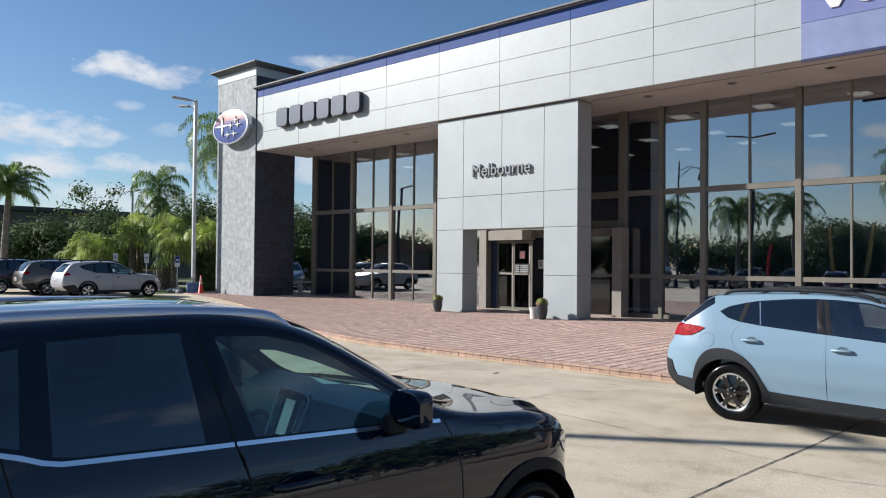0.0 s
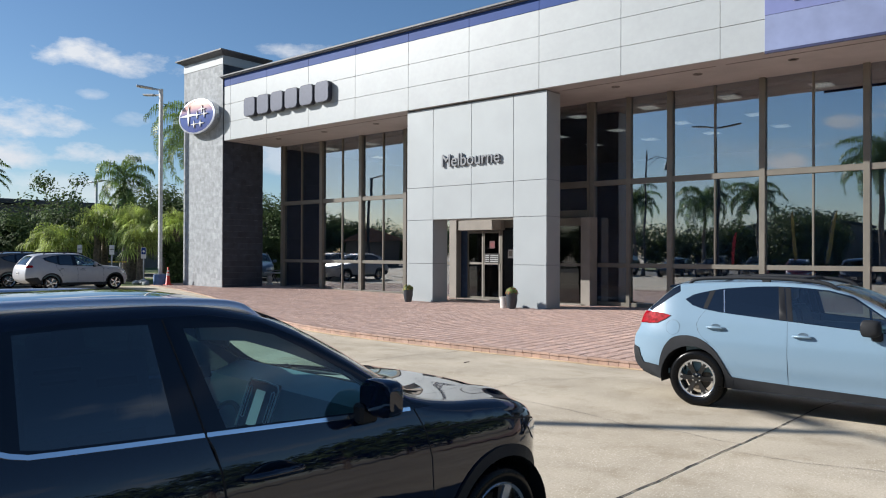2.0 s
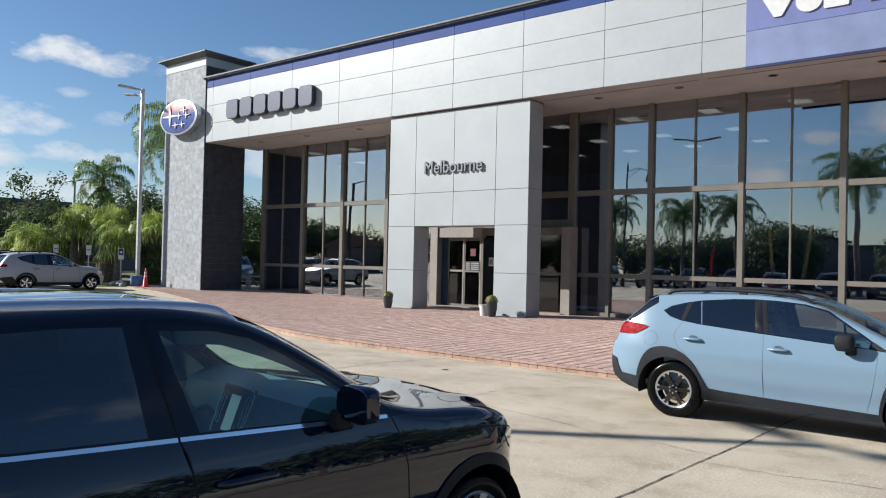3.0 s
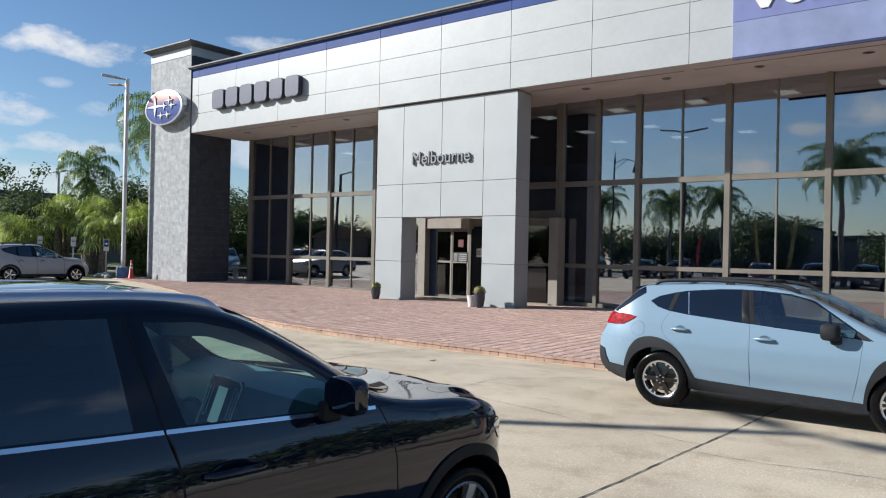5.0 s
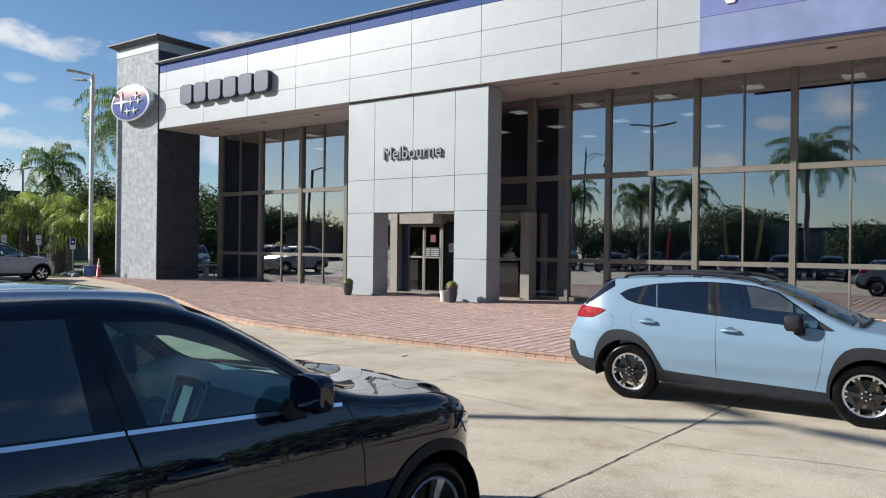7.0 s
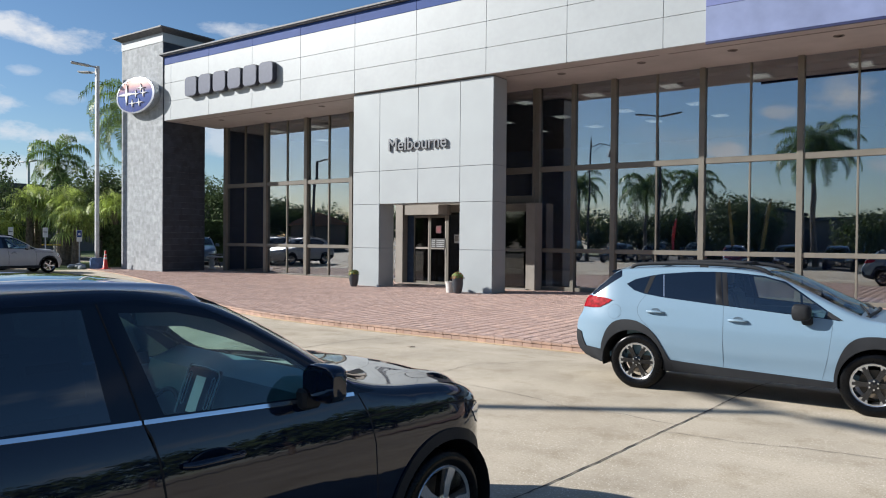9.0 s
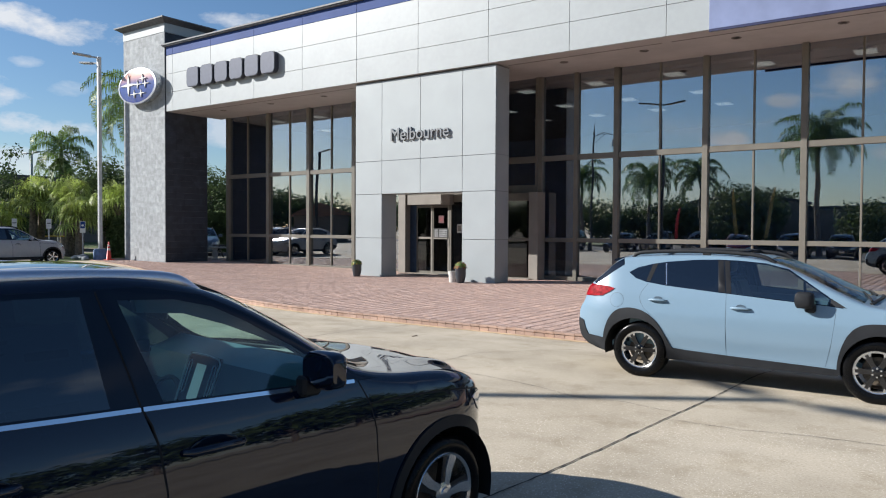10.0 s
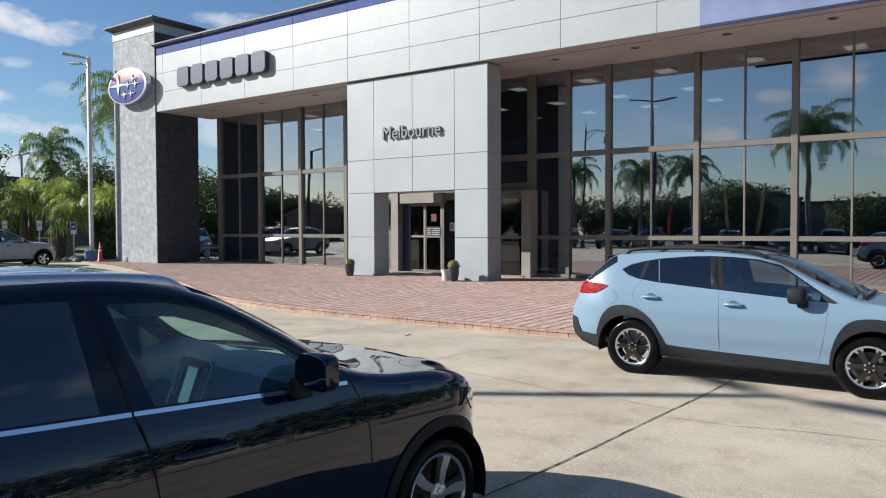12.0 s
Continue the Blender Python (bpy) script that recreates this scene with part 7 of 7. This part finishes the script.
def far_hall():
    root = thing("far_building", pose(-12, -37, 0), "grey low building with a gable and arches across the road", "building")
    part("wall", bx(-20, 34, -8, 0, 0, 4.3, b=0.03), "hall_far", root)
    part("roof", bx(-20.4, 34.4, -8.4, 0.4, 4.31, 4.62, b=0.03), "roof_far", root)
    part("gable", prism(bmesh.new(), [(-16.5, 0.0), (-3.5, 0.0), (-3.5, 4.75), (-10.0, 5.5), (-16.5, 4.75)], 0.402, 0.9, front), "hall_far", root, "grey gabled front")
    part("gable_edge", prism(bmesh.new(), [(-16.9, 4.72), (-10.0, 5.52), (-3.1, 4.72), (-3.1, 5.0), (-10.0, 5.8), (-16.9, 5.0)], 0.3, 1.1, front), "roof_far", root)
    for i in range(11):
        x = -17.7 + 4.6 * i
        y = 0.904 if -16.5 < x - 1.5 and x + 1.5 < -3.5 else 0.004
        poly = [(x - 1.5, 0.1), (x + 1.5, 0.1), (x + 1.5, 2.2)] + [(x + 1.5 * math.cos(a), 2.2 + 1.3 * math.sin(a)) for a in [math.pi * k / 10 for k in range(1, 10)]] + [(x - 1.5, 2.2)]
        part("arch", prism(bmesh.new(), poly, y, y + 0.046, front), "arch_far", root)


far_hall()

# ---- plaza of brick pavers ----
KERB = [tuple(p) for p in spline([(12, 11.8), (4, 11.8), (-4, 11.8), (-9, 11.8), (-12, 11.85), (-15, 12.2), (-18, 13.1), (-22, 15.0), (-28, 17.3), (-33, 18.9), (-38.2, 20.1)], 40)]
PAVE = 0.03


def kerb_y(x):
    return float(np.interp(x, KX, KY))


KX, KY = zip(*sorted(KERB))


def plaza_z(x, y):
    return min(0.30, 0.0085 * max(0.0, -x - 17)) + PAVE


def make_plaza():
    bm = bmesh.new()
    xs = [-38.2 + 0.5 * i for i in range(101)]
    lo = [bm.verts.new((x, kerb_y(x) + 0.05, plaza_z(x, 0) - 0.007)) for x in xs]
    hi = [bm.verts.new((x, 26.0, plaza_z(x, 0) - 0.007)) for x in xs]
    for i in range(len(xs) - 1):
        bm.faces.new((lo[i], lo[i + 1], hi[i + 1], hi[i]))
    root = setting("pavement", bm, "sand", "raised entrance plaza of red brick pavers with a brick kerb", "pavement")
    # herringbone courses at half a right angle to the building
    L, W, gap = 0.20, 0.10, 0.003
    c45 = math.sqrt(0.5)
    rnd = random.Random(8)
    near, rest_v, rest_f = [], [], []
    n = 190
    for i in range(-n, n):
        for j in range(-n, n):
            for k in (0, 1):
                # a horizontal and an upright brick make one step of the stair
                a, b = i * W + 4 * j * W, i * W
                if k == 0:
                    cu, cv, horiz = a + L / 2, b + W / 2, True
                else:
                    cu, cv, horiz = a + L + W / 2, b + L / 2, False
                x, y = -18 + c45 * (cu - cv), 17.0 + c45 * (cu + cv)
                if not (-38.0 < x < 3.0 and kerb_y(x) + 0.2 < y < 24.6):
                    continue
                if -13.2 < x and y > 24.3:
                    continue
                hx, hy = ((L - gap) / 2, (W - gap) / 2) if horiz else ((W - gap) / 2, (L - gap) / 2)
                z = plaza_z(x, y) + rnd.uniform(-0.003, 0.003)
                if -9.2 < x < -6.4 and y < 14.6 and len(near) < 300:
                    near.append((x, y, z, horiz))
                    continue
                o = len(rest_v)
                tl = rnd.uniform(-0.002, 0.002)
                for dz, m in ((-0.006, 0.0), (0.0, -0.002)):
                    for sx, sy in ((-1, -1), (1, -1), (1, 1), (-1, 1)):
                        p, q = sx * (hx + m), sy * (hy + m)
                        rest_v.append((x + c45 * (p - q), y + c45 * (p + q), z + dz + tl * sx))
                rest_f += [(o + 4, o + 5, o + 6, o + 7)] + [(o + s, o + (s + 1) % 4, o + 4 + (s + 1) % 4, o + 4 + s) for s in range(4)]
    me = bpy.data.meshes.new("pavers")
    me.from_pydata(rest_v, [], rest_f)
    me.materials.append(M["paver_rest"])
    ob = new("pavers", me)
    ob.parent = root
    tagged(ob, "weathered red brick pavers laid herringbone", kind="stuff")
    bm = bmesh.new()
    box(bm, -(L - gap) / 2, (L - gap) / 2, -(W - gap) / 2, (W - gap) / 2, -0.006, 0.0)
    for v in bm.verts:
        if v.co.z > -0.001:
            v.co.x *= 0.98
            v.co.y *= 0.965
    one = to_mesh("paver", bm, "paver")
    for x, y, z, horiz in near:
        ob = new("paver", one)
        ob.parent = root
        ob.matrix_basis = pose(x, y, z, 0, 0, 45 if horiz else 135)
    # kerb: a flat border course over a course of upright bricks
    kb = to_mesh("kerb_brick", bx(-0.100, 0.100, -0.05, 0.05, -0.135, -0.036, b=0.004), "kerb_brick")
    cap = to_mesh("border_brick", bx(-0.100, 0.100, -0.06, 0.06, -0.034, 0.006, b=0.004), "kerb_brick")
    path = []
    pts = KERB
    step_len, need = 0.203, 0.0
    for (xa, ya), (xb, yb) in zip(pts, pts[1:]):
        seg = math.hypot(xb - xa, yb - ya)
        while need <= seg:
            t = need / seg
            path.append((xa + (xb - xa) * t, ya + (yb - ya) * t, math.degrees(math.atan2(yb - ya, xb - xa))))
            need += step_len
        need -= seg
    for x, y, a in path:
        if x > 3:
            continue
        for nm, me2, inset in (("kerb_brick", kb, 0.055), ("border_brick", cap, 0.048)):
            ob = new(nm, me2)
            ob.parent = root
            ob.matrix_basis = pose(x, y + inset, plaza_z(x, y) + rnd.uniform(-0.003, 0.003), rnd.uniform(-1.2, 1.2), rnd.uniform(-0.6, 0.6), a + rnd.uniform(-0.8, 0.8))
    # washed sand along the foot of the kerb
    bm = bmesh.new()
    prev = None
    for x, y, a in path[::2]:
        w = 0.06 + 0.03 * math.sin(x * 1.7) + rnd.uniform(-0.012, 0.012)
        row = [bm.verts.new((x, y - w, ground_z(x, y - w) + 0.005)), bm.verts.new((x, y + 0.02, ground_z(x, y) + 0.022))]
        if prev:
            bm.faces.new((prev[0], row[0], row[1], prev[1]))
        prev = row
    part("sand_line", bm, "kerb_sand", root, "orange sand washed against the kerb")


make_plaza()


def tower_tiles():
    """Ashlar tiles on the street face of the tower."""
    root = bpy.data.objects["wall_tower"]
    rnd = random.Random(14)
    rest = bmesh.new()
    count, z = 0, 0.02
    while z < 11.36:
        h = min(rnd.choice((0.20, 0.30, 0.30)), 11.39 - z)
        x = TX0
        while x < TX1 - 0.02:
            w = min(rnd.choice((0.15, 0.20, 0.30, 0.40)), TX1 - x)
            cuts = [(z, z + h)] if h < 0.21 or rnd.random() < 0.45 else [(z, z + h / 3), (z + h / 3, z + h)] if rnd.random() < 0.5 else [(z, z + h / 2), (z + h / 2, z + h)]
            for c, d in cuts:
                p = rnd.uniform(0.0, 0.004)
                if count < 300:
                    part("stone_tile", bx(x + 0.0006, x + w - 0.0006, TY0 - p, TY0 + 0.03, c + 0.0006, d - 0.0006), "stone", root)
                else:
                    box(rest, x + 0.0006, x + w - 0.0006, TY0 - p, TY0 + 0.03, c + 0.0006, d - 0.0006)
                count += 1
            x += w
        z += h
    tagged(part("upper_tiles", rest, "stone_rest", root, "grey stone tiles"), kind="stuff")


tower_tiles()
